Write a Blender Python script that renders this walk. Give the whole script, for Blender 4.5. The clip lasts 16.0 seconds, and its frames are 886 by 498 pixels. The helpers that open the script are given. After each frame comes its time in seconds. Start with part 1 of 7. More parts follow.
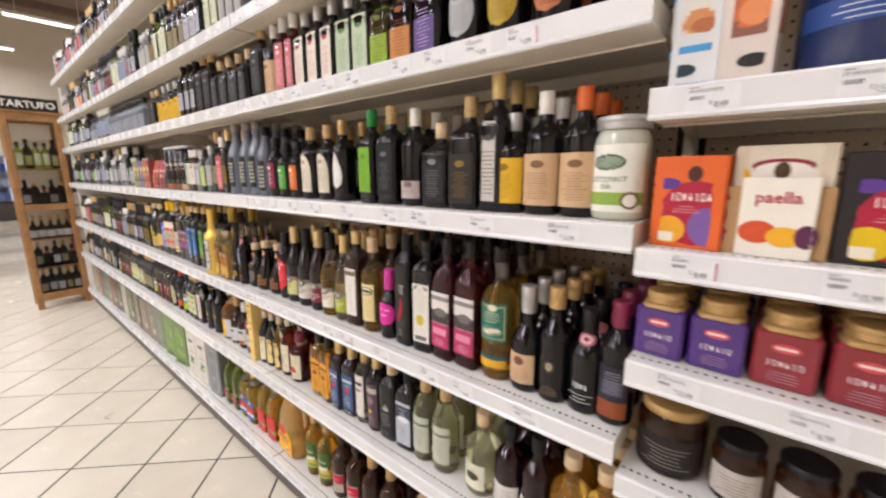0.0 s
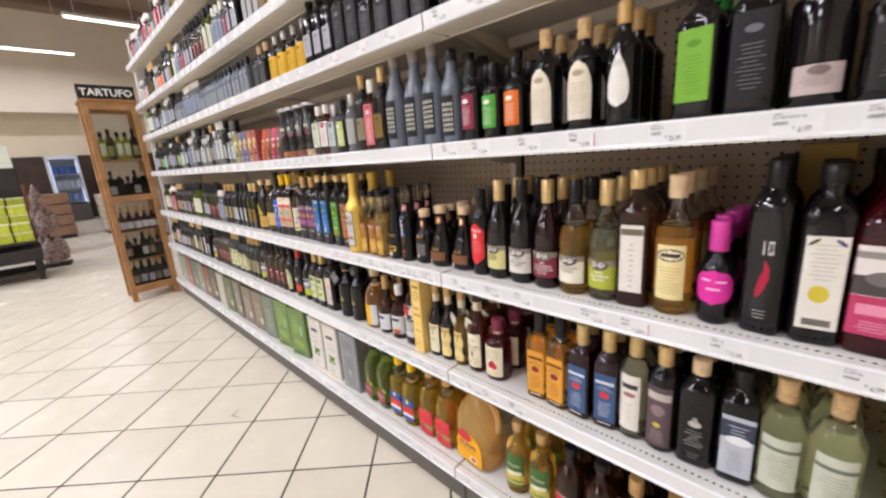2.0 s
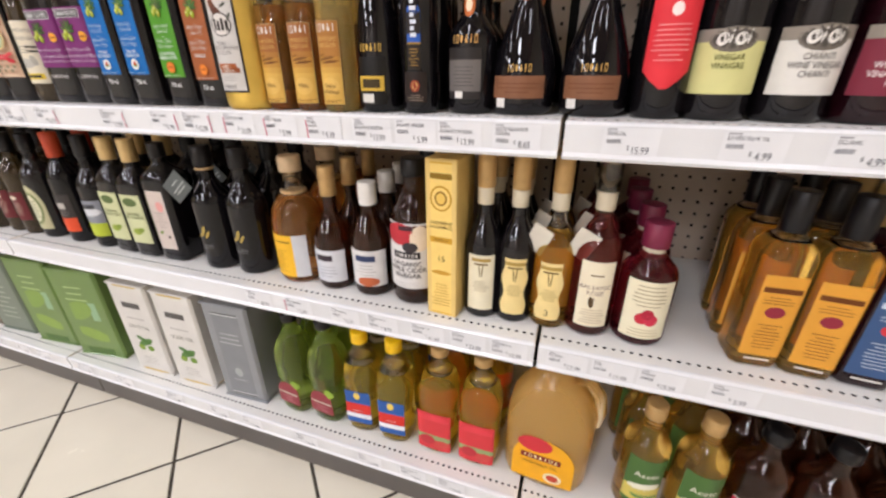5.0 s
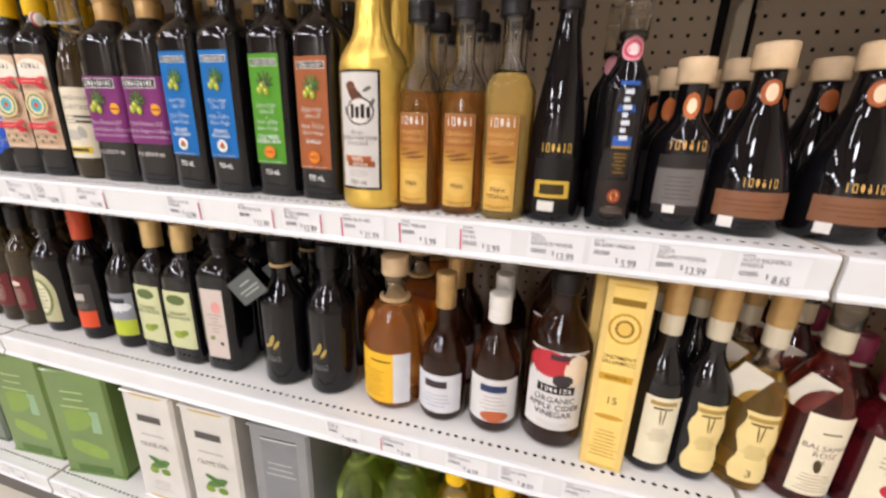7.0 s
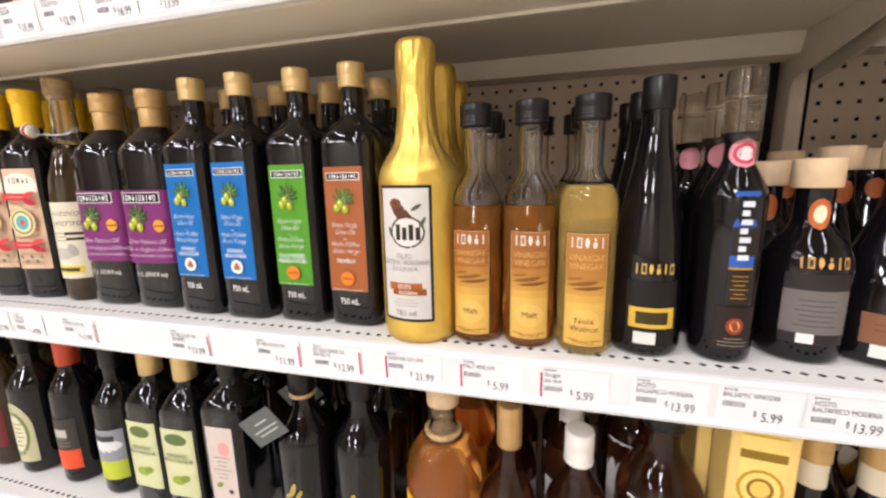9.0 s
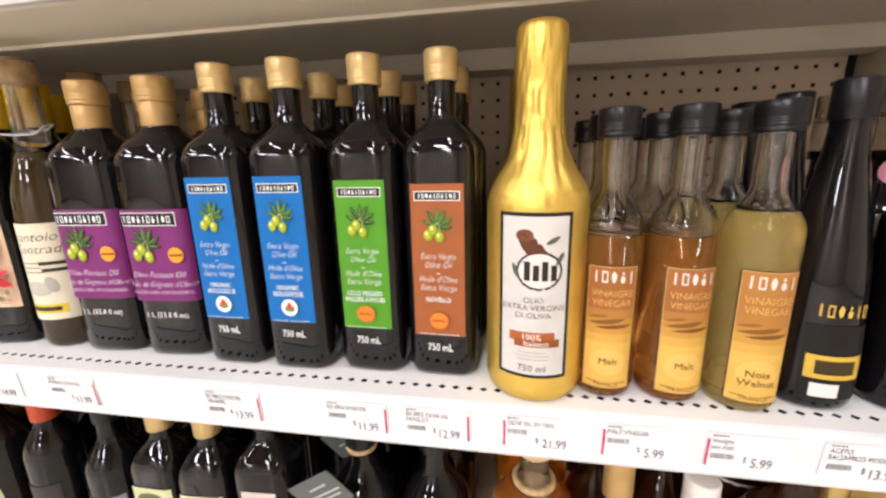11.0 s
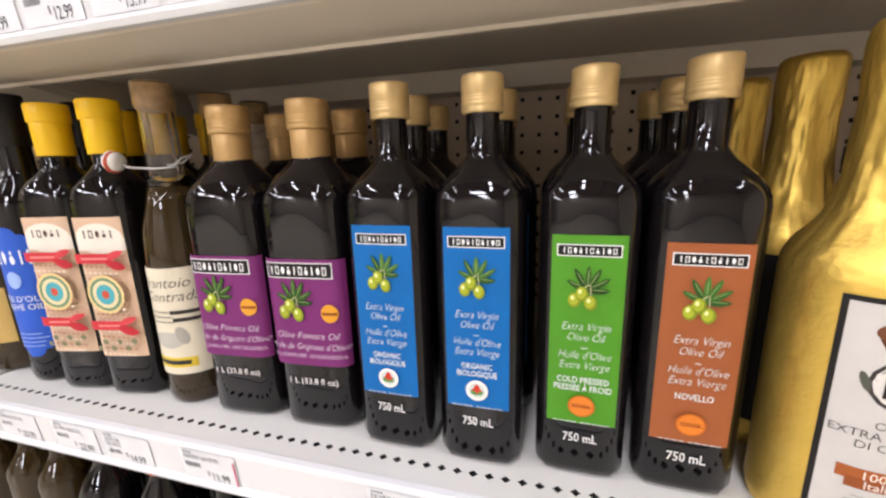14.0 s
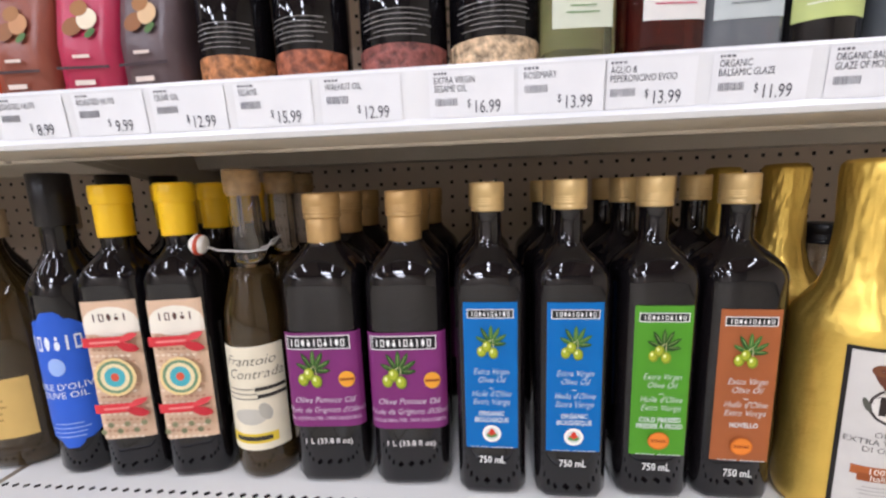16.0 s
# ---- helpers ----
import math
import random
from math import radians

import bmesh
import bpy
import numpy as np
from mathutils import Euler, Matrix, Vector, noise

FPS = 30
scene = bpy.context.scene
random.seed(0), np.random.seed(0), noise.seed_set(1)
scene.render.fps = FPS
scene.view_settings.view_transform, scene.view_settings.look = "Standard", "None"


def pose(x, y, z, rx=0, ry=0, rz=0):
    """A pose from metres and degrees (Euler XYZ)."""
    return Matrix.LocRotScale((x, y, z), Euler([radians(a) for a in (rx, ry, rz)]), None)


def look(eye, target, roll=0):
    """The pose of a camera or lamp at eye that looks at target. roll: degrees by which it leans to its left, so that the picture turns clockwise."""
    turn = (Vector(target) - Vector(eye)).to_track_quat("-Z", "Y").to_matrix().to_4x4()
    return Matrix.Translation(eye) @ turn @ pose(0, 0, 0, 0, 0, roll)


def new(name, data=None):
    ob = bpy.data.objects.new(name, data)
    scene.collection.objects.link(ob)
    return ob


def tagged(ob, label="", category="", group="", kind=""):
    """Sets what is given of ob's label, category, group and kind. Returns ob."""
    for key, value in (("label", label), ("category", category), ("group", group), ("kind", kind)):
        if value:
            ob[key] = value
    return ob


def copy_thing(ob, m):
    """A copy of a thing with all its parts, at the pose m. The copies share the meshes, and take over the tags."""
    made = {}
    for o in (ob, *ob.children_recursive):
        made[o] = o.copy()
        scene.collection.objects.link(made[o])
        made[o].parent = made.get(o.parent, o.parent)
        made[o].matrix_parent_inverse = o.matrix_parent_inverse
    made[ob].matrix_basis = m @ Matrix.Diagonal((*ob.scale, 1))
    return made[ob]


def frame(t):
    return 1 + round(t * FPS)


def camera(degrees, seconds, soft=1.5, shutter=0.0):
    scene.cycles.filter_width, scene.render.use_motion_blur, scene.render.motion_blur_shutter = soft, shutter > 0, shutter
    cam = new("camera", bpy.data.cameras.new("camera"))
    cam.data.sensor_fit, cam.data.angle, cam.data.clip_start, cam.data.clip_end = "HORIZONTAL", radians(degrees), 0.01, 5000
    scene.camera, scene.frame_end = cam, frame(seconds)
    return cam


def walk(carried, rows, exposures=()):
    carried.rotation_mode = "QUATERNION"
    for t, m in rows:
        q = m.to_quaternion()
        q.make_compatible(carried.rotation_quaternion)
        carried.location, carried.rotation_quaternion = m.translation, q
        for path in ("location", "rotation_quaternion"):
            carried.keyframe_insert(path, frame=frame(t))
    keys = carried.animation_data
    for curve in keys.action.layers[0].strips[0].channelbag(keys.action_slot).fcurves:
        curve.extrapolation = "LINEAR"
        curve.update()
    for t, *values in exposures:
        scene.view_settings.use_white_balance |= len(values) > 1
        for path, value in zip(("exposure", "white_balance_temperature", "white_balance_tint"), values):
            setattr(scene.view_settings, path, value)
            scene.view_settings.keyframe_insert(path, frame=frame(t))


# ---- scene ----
cam = camera(97.3, 16.0, 2.35, 0.3)
PATH = [
    (0, (0.788, 0.013, 1.386), (-0.469, 1.522, 1.004), -0.2),
    (0.5, (0.623, 0.027, 1.388), (-0.772, 1.406, 0.998), -1.1),
    (0.6, (0.593, 0.017, 1.382), (-0.822, 1.374, 0.987), -1.5),
    (1, (0.442, -0.041, 1.368), (-0.94, 1.347, 0.965), -3.3),
    (1.5, (0.265, -0.119, 1.323), (-1.115, 1.263, 0.894), -4.0),
    (2, (0.107, -0.135, 1.271), (-1.271, 1.237, 0.802), -4.0),
    (2.5, (-0.11, -0.092, 1.221), (-1.438, 1.309, 0.696), -3.9),
    (3, (-0.261, -0.063, 1.206), (-1.446, 1.434, 0.609), -4.1),
    (3.5, (-0.428, -0.041, 1.17), (-1.417, 1.552, 0.475), -4.8),
    (3.7, (-0.474, -0.053, 1.135), (-1.398, 1.584, 0.452), -3.9),
    (5.8, (-0.841, 0.261, 0.94), (-1.314, 1.989, 0.05), 1.3),
    (6, (-0.874, 0.257, 0.946), (-1.34, 2.006, 0.096), 1.7),
    (6.5, (-0.945, 0.248, 0.973), (-1.426, 2.049, 0.248), 2.3),
    (6.7, (-0.972, 0.243, 0.97), (-1.462, 2.082, 0.355), 2.2),
    (7, (-1.003, 0.235, 1.016), (-1.518, 2.076, 0.428), 1.9),
    (7.5, (-1.046, 0.222, 1.050), (-1.579, 2.104, 0.650), 1.2),
    (8, (-1.053, 0.248, 1.072), (-1.600, 2.146, 0.767), 0.2),
    (8.2, (-1.059, 0.260, 1.075), (-1.603, 2.160, 0.768), -0.3),
    (10.3, (-1.207, 0.39, 1.113), (-1.617, 2.292, 0.652), -1.5),
    (10.5, (-1.223, 0.388, 1.116), (-1.6, 2.296, 0.652), -1.5),
    (11, (-1.265, 0.381, 1.124), (-1.598, 2.298, 0.666), -1.4),
    (11.5, (-1.308, 0.384, 1.131), (-1.649, 2.304, 0.688), -1.4),
    (12, (-1.337, 0.395, 1.136), (-1.721, 2.313, 0.72), -1.3),
    (12.5, (-1.351, 0.398, 1.149), (-1.801, 2.302, 0.736), -1.1),
    (13, (-1.373, 0.405, 1.15), (-1.882, 2.291, 0.72), -1.0),
    (13.5, (-1.397, 0.437, 1.153), (-1.944, 2.306, 0.698), -1.2),
    (14, (-1.427, 0.447, 1.158), (-1.959, 2.323, 0.712), -1.8),
    (14.5, (-1.464, 0.434, 1.17), (-1.91, 2.339, 0.758), -2.0),
    (15, (-1.499, 0.413, 1.175), (-1.836, 2.347, 0.79), -2.1),
    (15.5, (-1.531, 0.396, 1.192), (-1.78, 2.349, 0.843), -1.9),
    (16, (-1.561, 0.378, 1.217), (-1.755, 2.341, 0.888), -2.0),
]
walk(cam, [(t, look(eye, target, roll)) for t, eye, target, roll in PATH], [(0, -1.36, 6400, 10), (1.5, -1.33, 6240, 10), (3.7, -1.42, 6130, 10), (6, -1.36, 6320, 10), (8.2, -1.18, 6330, 10), (10.3, -0.97, 6370, 10), (12, -1.09, 6370, 10), (13, -1.28, 6260, 10), (14.5, -1.24, 6180, 10), (16, -1.42, 5850, 10)])

# ---- light ----
world = bpy.data.worlds.new("store_world")
scene.world = world
world.use_nodes = True
world.node_tree.nodes["Background"].inputs[0].default_value = (0.9, 0.85, 0.8, 1)
world.node_tree.nodes["Background"].inputs[1].default_value = 0.05
LAMP_Z = 4.75
LAMP_W = 50.0
LAMP_ROWS_X = (-9.6, -6.9, -4.2, -1.5, 1.2)
LAMP_ROWS_Y = (-0.50, -2.4)


def area_lamp(x, y, z, length, width, watts):
    data = bpy.data.lights.new("tube_and_fill_light", "AREA")
    data.shape, data.size, data.size_y = "RECTANGLE", width, length
    data.energy, data.color = watts, (1.0, 0.968, 1.025)
    ob = new("tube_and_fill_light", data)
    ob.matrix_world = pose(x, y, z)
    return ob


# ---- materials ----
def rgb(h):
    out = []
    for i in (0, 2, 4):
        c = int(h[i:i + 2], 16) / 255
        out.append(c / 12.92 if c <= 0.04045 else ((c + 0.055) / 1.055) ** 2.4)
    return (*out, 1.0)


MATS = {}


def mat(name, col, rough=0.5, metal=0.0, trans=0.0, vary=0.12, scale=8.0, bump=0.0, bscale=60.0, coat=0.0, ior=1.45, emit=0.0, rand=0.0):
    if name in MATS:
        return MATS[name]
    m = bpy.data.materials.new(name)
    m.use_nodes = True
    nt = m.node_tree
    p = nt.nodes["Principled BSDF"]
    c = rgb(col) if isinstance(col, str) else (*col, 1.0)
    p.inputs["Roughness"].default_value = rough
    p.inputs["Metallic"].default_value = metal
    p.inputs["IOR"].default_value = ior
    p.inputs["Transmission Weight"].default_value = trans
    p.inputs["Coat Weight"].default_value = coat
    p.inputs["Coat Roughness"].default_value = 0.04
    tc = nt.nodes.new("ShaderNodeTexCoord")
    if vary > 0:
        big = nt.nodes.new("ShaderNodeTexNoise")
        big.inputs["Scale"].default_value = scale
        big.inputs["Detail"].default_value = 5.0
        nt.links.new(tc.outputs["Object"], big.inputs["Vector"])
        ramp = nt.nodes.new("ShaderNodeMapRange")
        ramp.inputs[1].default_value, ramp.inputs[2].default_value = 0.3, 0.7
        ramp.inputs[3].default_value, ramp.inputs[4].default_value = 1 - vary, 1 + vary * 0.5
        nt.links.new(big.outputs["Fac"], ramp.inputs[0])
        mul = nt.nodes.new("ShaderNodeMix")
        mul.data_type, mul.blend_type = "RGBA", "MULTIPLY"
        mul.inputs["Factor"].default_value = 1.0
        mul.inputs["A"].default_value = c
        nt.links.new(ramp.outputs[0], mul.inputs["B"])
        last = mul.outputs["Result"]
        if rand > 0:
            info = nt.nodes.new("ShaderNodeObjectInfo")
            r2 = nt.nodes.new("ShaderNodeMapRange")
            r2.inputs[3].default_value, r2.inputs[4].default_value = 1 - rand, 1 + rand * 0.4
            nt.links.new(info.outputs["Random"], r2.inputs[0])
            mul2 = nt.nodes.new("ShaderNodeMix")
            mul2.data_type, mul2.blend_type = "RGBA", "MULTIPLY"
            mul2.inputs["Factor"].default_value = 1.0
            nt.links.new(last, mul2.inputs["A"])
            nt.links.new(r2.outputs[0], mul2.inputs["B"])
            last = mul2.outputs["Result"]
        nt.links.new(last, p.inputs["Base Color"])
        rr = nt.nodes.new("ShaderNodeMapRange")
        rr.inputs[3].default_value, rr.inputs[4].default_value = max(rough - 0.06, 0.02), rough + 0.08
        nt.links.new(big.outputs["Fac"], rr.inputs[0])
        nt.links.new(rr.outputs[0], p.inputs["Roughness"])
    else:
        p.inputs["Base Color"].default_value = c
    if bump > 0:
        fine = nt.nodes.new("ShaderNodeTexNoise")
        fine.inputs["Scale"].default_value = bscale
        fine.inputs["Detail"].default_value = 4.0
        nt.links.new(tc.outputs["Object"], fine.inputs["Vector"])
        b = nt.nodes.new("ShaderNodeBump")
        b.inputs["Strength"].default_value = bump
        b.inputs["Distance"].default_value = 0.004
        nt.links.new(fine.outputs["Fac"], b.inputs["Height"])
        nt.links.new(b.outputs["Normal"], p.inputs["Normal"])
    if emit > 0:
        p.inputs["Emission Color"].default_value = c
        p.inputs["Emission Strength"].default_value = emit
    MATS[name] = m
    return m


def paper(h):
    return mat("print_" + h, h, rough=0.5, vary=0.06, scale=40.0, ior=1.33)


GLASS = {
    "dark": mat("dark_glass", (0.0062, 0.005, 0.0056), rough=0.035, vary=0.0, ior=1.45),
    "black": mat("black_glass", (0.0052, 0.0044, 0.0052), rough=0.04, vary=0.0, ior=1.42),
    "brown": mat("brown_glass", (0.10, 0.032, 0.014), rough=0.03, trans=0.85, vary=0.0, ior=1.40),
    "wine": mat("wine_glass", (0.020, 0.003, 0.006), rough=0.04, trans=0.4, vary=0.0),
    "red": mat("red_vinegar_glass", (0.16, 0.010, 0.018), rough=0.03, trans=0.85, vary=0.0, ior=1.40),
    "rose": mat("rose_glass", (0.32, 0.050, 0.040), rough=0.03, trans=0.92, vary=0.0, ior=1.38),
    "amber": mat("amber_glass", (0.90, 0.40, 0.09), rough=0.02, trans=0.90, vary=0.0, ior=1.38),
    "honey": mat("honey_glass", (0.95, 0.60, 0.12), rough=0.02, trans=0.93, vary=0.0, ior=1.36),
    "straw": mat("straw_glass", (0.99, 0.76, 0.26), rough=0.02, trans=0.86, vary=0.0, ior=1.36),
    "clear": mat("clear_glass", (0.93, 0.92, 0.70), rough=0.02, trans=0.96, vary=0.0, ior=1.36),
    "green": mat("green_glass", (0.46, 0.60, 0.10), rough=0.03, trans=0.92, vary=0.0, ior=1.38),
    "pale": mat("pale_green_glass", (0.93, 0.93, 0.62), rough=0.03, trans=0.94, vary=0.0, ior=1.36),
    "olive": mat("olive_glass", (0.055, 0.034, 0.011), rough=0.05, trans=0.4, vary=0.0),
    "slate": mat("slate_glass", (0.13, 0.15, 0.19), rough=0.16, vary=0.08, coat=0.3),
    "oil": mat("oil_plastic", (0.97, 0.70, 0.08), rough=0.05, trans=0.90, vary=0.0, ior=1.36),
    "jug": mat("juice_plastic", (0.96, 0.62, 0.20), rough=0.16, trans=0.72, vary=0.03, ior=1.34),
    "gold": mat("gold_foil", (0.74, 0.51, 0.11), rough=0.40, metal=0.85, vary=0.08, scale=30, bump=0.25, bscale=110),
    "pink": mat("pink_lacquer", "d8308f", rough=0.2, vary=0.0, coat=0.3),
    "frost": mat("pale_bottle", "8f949a", rough=0.08, trans=0.55, vary=0.04, coat=0.3),
}
CAP = {
    "gold": mat("cap_gold", (0.63, 0.45, 0.20), rough=0.42, metal=0.45, vary=0.12, scale=60),
    "brass": mat("cap_brass", (0.52, 0.33, 0.13), rough=0.42, metal=0.35, vary=0.12, scale=60),
    "black": mat("cap_black", (0.007, 0.006, 0.007), rough=0.32, vary=0.0, ior=1.38),
    "cork": mat("cap_cork", "c9a878", rough=0.8, vary=0.3, scale=120, bump=0.3, bscale=200),
    "wood": mat("cap_wood", "d9bd97", rough=0.6, vary=0.16, scale=50),
    "white": mat("cap_white", "e8e4dd", rough=0.4, vary=0.04),
    "cream": mat("neck_paper", "cfc4aa", rough=0.5, vary=0.05),
    "yellow": mat("cap_yellow", "f2c30c", rough=0.35, vary=0.06),
    "red": mat("cap_red", "b5401f", rough=0.4, vary=0.08),
    "green": mat("cap_green", "1d8a3c", rough=0.35, vary=0.05),
    "pink": mat("cap_pink", "cf3c9a", rough=0.35, vary=0.05),
    "plum": mat("cap_plum", "7a2440", rough=0.4, vary=0.05),
    "silver": mat("cap_silver", (0.50, 0.49, 0.48), rough=0.42, metal=0.6, vary=0.06),
    "orange": mat("cap_orange", "d9662b", rough=0.4, vary=0.06),
}
M_STEEL = mat("shelf_white_steel", "dedcd6", rough=0.38, vary=0.06, scale=6)
M_UNDER = mat("shelf_beige_steel", "ded3c2", rough=0.45, vary=0.08, scale=5)
M_PEG = mat("pegboard_beige", "d0bfab", rough=0.6, vary=0.12, scale=4)
# Near-black colour for the shade inside pegboard holes and shelf slots.
M_HOLE_SHADE = mat("hole_shade", (0.012, 0.011, 0.010), rough=0.9, vary=0.0)
M_STRIP = mat("strip_plastic", "dcdcdc", rough=0.22, vary=0.03, scale=10)
M_TAG = mat("tag_paper", "dededf", rough=0.5, vary=0.03, scale=30)
M_INK = mat("tag_ink", "4a4a52", rough=0.6, vary=0.0)
M_INK2 = mat("tag_ink_grey", "62626a", rough=0.6, vary=0.0)
M_PINK = mat("tag_pink", "c0285c", rough=0.5, vary=0.0)
M_KICK = mat("kick_plate_grey", "5f5a55", rough=0.5, vary=0.15, scale=9)
M_TILE = mat("tile_cream", "e0d9c6", rough=0.24, vary=0.045, scale=5.0, bump=0.04, bscale=50, rand=0.05)
M_GROUT = mat("grout_dark", "3c362d", rough=0.9, vary=0.2, scale=20)
M_WALL = mat("wall_cream", "e9dfcd", rough=0.8, vary=0.05, scale=1.5, bump=0.1, bscale=90)
M_WALL2 = mat("wall_beige", "ecdfc6", rough=0.8, vary=0.07, scale=1.0)
M_WALL3 = mat("wall_taupe", "d6ccc0", rough=0.8, vary=0.07, scale=1.0)
M_CEIL = mat("ceiling_brown", "9a8678", rough=0.85, vary=0.15, scale=0.8)
M_BEAM = mat("beam_brown", "7a6458", rough=0.7, vary=0.15, scale=1.5)
M_WOOD = mat("cabinet_wood", "a5794c", rough=0.45, vary=0.30, scale=14, bump=0.1, bscale=80)
M_DARKW = mat("dark_stand", "2a2523", rough=0.6, vary=0.2, scale=10)
M_TUBE = mat("tube_glow", (1.0, 0.95, 0.88), rough=0.5, vary=0.0, emit=9.0)
M_FIX = mat("fixture_white", "dcdcd8", rough=0.5, vary=0.05)


def pane_material():
    m = bpy.data.materials.new("pane_glass")
    m.use_nodes = True
    p = m.node_tree.nodes["Principled BSDF"]
    p.inputs["Transmission Weight"].default_value = 1.0
    p.inputs["Roughness"].default_value = 0.02
    p.inputs["IOR"].default_value = 1.1
    p.inputs["Base Color"].default_value = (0.97, 0.98, 0.98, 1)
    return m


M_PANE = pane_material()


# ---- mesh tools ----
def mesh(name, verts, faces, mats, index=None, smooth=False):
    me = bpy.data.meshes.new(name)
    me.from_pydata([tuple(v) for v in verts], [], faces)
    for m in (mats if isinstance(mats, (list, tuple)) else [mats]):
        me.materials.append(m)
    if index is not None:
        me.polygons.foreach_set("material_index", index)
    if smooth:
        me.polygons.foreach_set("use_smooth", [True] * len(me.polygons))
    me.update()
    return me


def part(name, me, parent, label="", m=None):
    ob = new(name, me)
    ob.parent = parent
    if m is not None:
        ob.matrix_basis = m
    if label:
        tagged(ob, label)
    return ob


BOXES = {}


def box_mesh(name, sx, sy, sz, material, bevel=0.002):
    """A chamfered box, centred in x and y, standing on z = 0."""
    key = (round(sx, 4), round(sy, 4), round(sz, 4), material.name, bevel)
    if key in BOXES:
        return BOXES[key]
    bm = bmesh.new()
    bmesh.ops.create_cube(bm, size=1.0)
    for v in bm.verts:
        v.co = Vector((v.co.x * sx, v.co.y * sy, (v.co.z + 0.5) * sz))
    if bevel > 0:
        bmesh.ops.bevel(bm, geom=list(bm.edges), offset=min(bevel, 0.3 * min(sx, sy, sz)), segments=1, affect="EDGES")
    me = bpy.data.meshes.new(name)
    bm.to_mesh(me)
    bm.free()
    me.materials.append(material)
    BOXES[key] = me
    return me


def box(name, x0, x1, y0, y1, z0, z1, material, parent=None, bevel=0.002, label=""):
    me = box_mesh(name, x1 - x0, y1 - y0, z1 - z0, material, bevel)
    ob = new(name, me)
    ob.matrix_basis = pose((x0 + x1) / 2, (y0 + y1) / 2, z0)
    if parent is not None:
        ob.parent = parent
    if label:
        tagged(ob, label)
    return ob


def prism(name, outline, x0, x1, material):
    """A solid with the (y, z) outline, drawn out along x."""
    n = len(outline)
    v = [(x0, y, z) for y, z in outline] + [(x1, y, z) for y, z in outline]
    f = [(i, (i + 1) % n, n + (i + 1) % n, n + i) for i in range(n)]
    f += [tuple(range(n))[::-1], tuple(range(n, 2 * n))]
    me = mesh(name, v, f, material)
    bm = bmesh.new()
    bm.from_mesh(me)
    bmesh.ops.recalc_face_normals(bm, faces=bm.faces)
    bm.to_mesh(me)
    bm.free()
    return me


TEXTS = {}


def text_geo(string, bold=0.0, slant=0.0):
    """Vertices and faces of built-in lettering, one unit high, centred."""
    key = (string, bold, slant)
    if key not in TEXTS:
        cu = bpy.data.curves.new("lettering", "FONT")
        cu.body, cu.align_x, cu.resolution_u, cu.offset = string, "CENTER", 2, bold
        cu.space_line, cu.shear = 0.95, slant
        ob = new("lettering", cu)
        bpy.context.view_layer.update()
        me = bpy.data.meshes.new_from_object(ob.evaluated_get(bpy.context.evaluated_depsgraph_get()))
        TEXTS[key] = ([tuple(v.co) for v in me.vertices], [tuple(p.vertices) for p in me.polygons])
        bpy.data.objects.remove(ob)
        bpy.data.curves.remove(cu)
        bpy.data.meshes.remove(me)
    return TEXTS[key]


# ---- turned and lofted vessels ----
class Form:
    """A vessel's outline: rings of (z, radius, squareness), wider by ax, deeper by ay."""

    def __init__(self, rings, ax=1.0, ay=1.0):
        self.rings, self.ax, self.ay = rings, ax, ay

    def at(self, z):
        rs = self.rings
        for (z0, r0, s0), (z1, r1, s1) in zip(rs, rs[1:]):
            if z <= z1:
                k = 0 if z1 == z0 else max(0.0, min(1.0, (z - z0) / (z1 - z0)))
                return r0 + (r1 - r0) * k, s0 + (s1 - s0) * k
        return rs[-1][1], rs[-1][2]

    def front(self, u, z, off):
        r, s = self.at(z)
        a, b = r * self.ax, r * self.ay
        if s < 0.4:
            f = u / max(a, 1e-4)
            return ((a + off) * math.sin(f), -(b + off) * math.cos(f), z)
        k = min(abs(u) / a, 0.999)
        return (u, -b * (1 - k ** 6) ** (1 / 6) - off, z)

    def loft(self, name, material, n=24, wobble=0.0, wall=0.0):
        """The closed vessel, or, with a wall, an open shell of that thickness."""
        v, f = [], []
        rings = self.rings + [(z, max(r - wall, 0.001), s) for z, r, s in self.rings[::-1]] if wall else self.rings
        for j, (z, r, s) in enumerate(rings):
            for i in range(n):
                t = 2 * math.pi * (i + 0.5) / n
                c, d = math.cos(t), math.sin(t)
                k = (abs(c) ** 6 + abs(d) ** 6) ** (-1 / 6)
                k = (1 - s) + s * k
                rr = r * k
                if wobble:
                    k2 = 0.05 if z < 0.165 else min(1.0, 0.05 + (z - 0.165) / 0.03)
                    tw = 2.5 * noise.noise(Vector((z * 18, 3.1, 0)))
                    pleat = 0.9 * noise.noise(Vector((c * 4 + tw, d * 4, z * 26))) + 0.7 * noise.noise(Vector((c * 11, d * 11 + tw, z * 34))) + 0.4 * noise.noise(Vector((c * 24, d * 24, z * 110)))
                    rr *= 1 + wobble * k2 * pleat
                v.append((rr * c * self.ax, rr * d * self.ay, z))
        m = len(rings)
        for j in range(m - 1):
            for i in range(n):
                a, b = j * n + i, j * n + (i + 1) % n
                f.append((a, b, b + n, a + n))
        if wall:
            top = (m - 1) * n
            f += [(top + i, top + (i + 1) % n, (i + 1) % n, i) for i in range(n)]
            return mesh(name, v, f, material, smooth=True)
        f.append(tuple(range(n))[::-1])
        f.append(tuple(range((m - 1) * n, m * n)))
        return mesh(name, v, f, material, smooth=True)


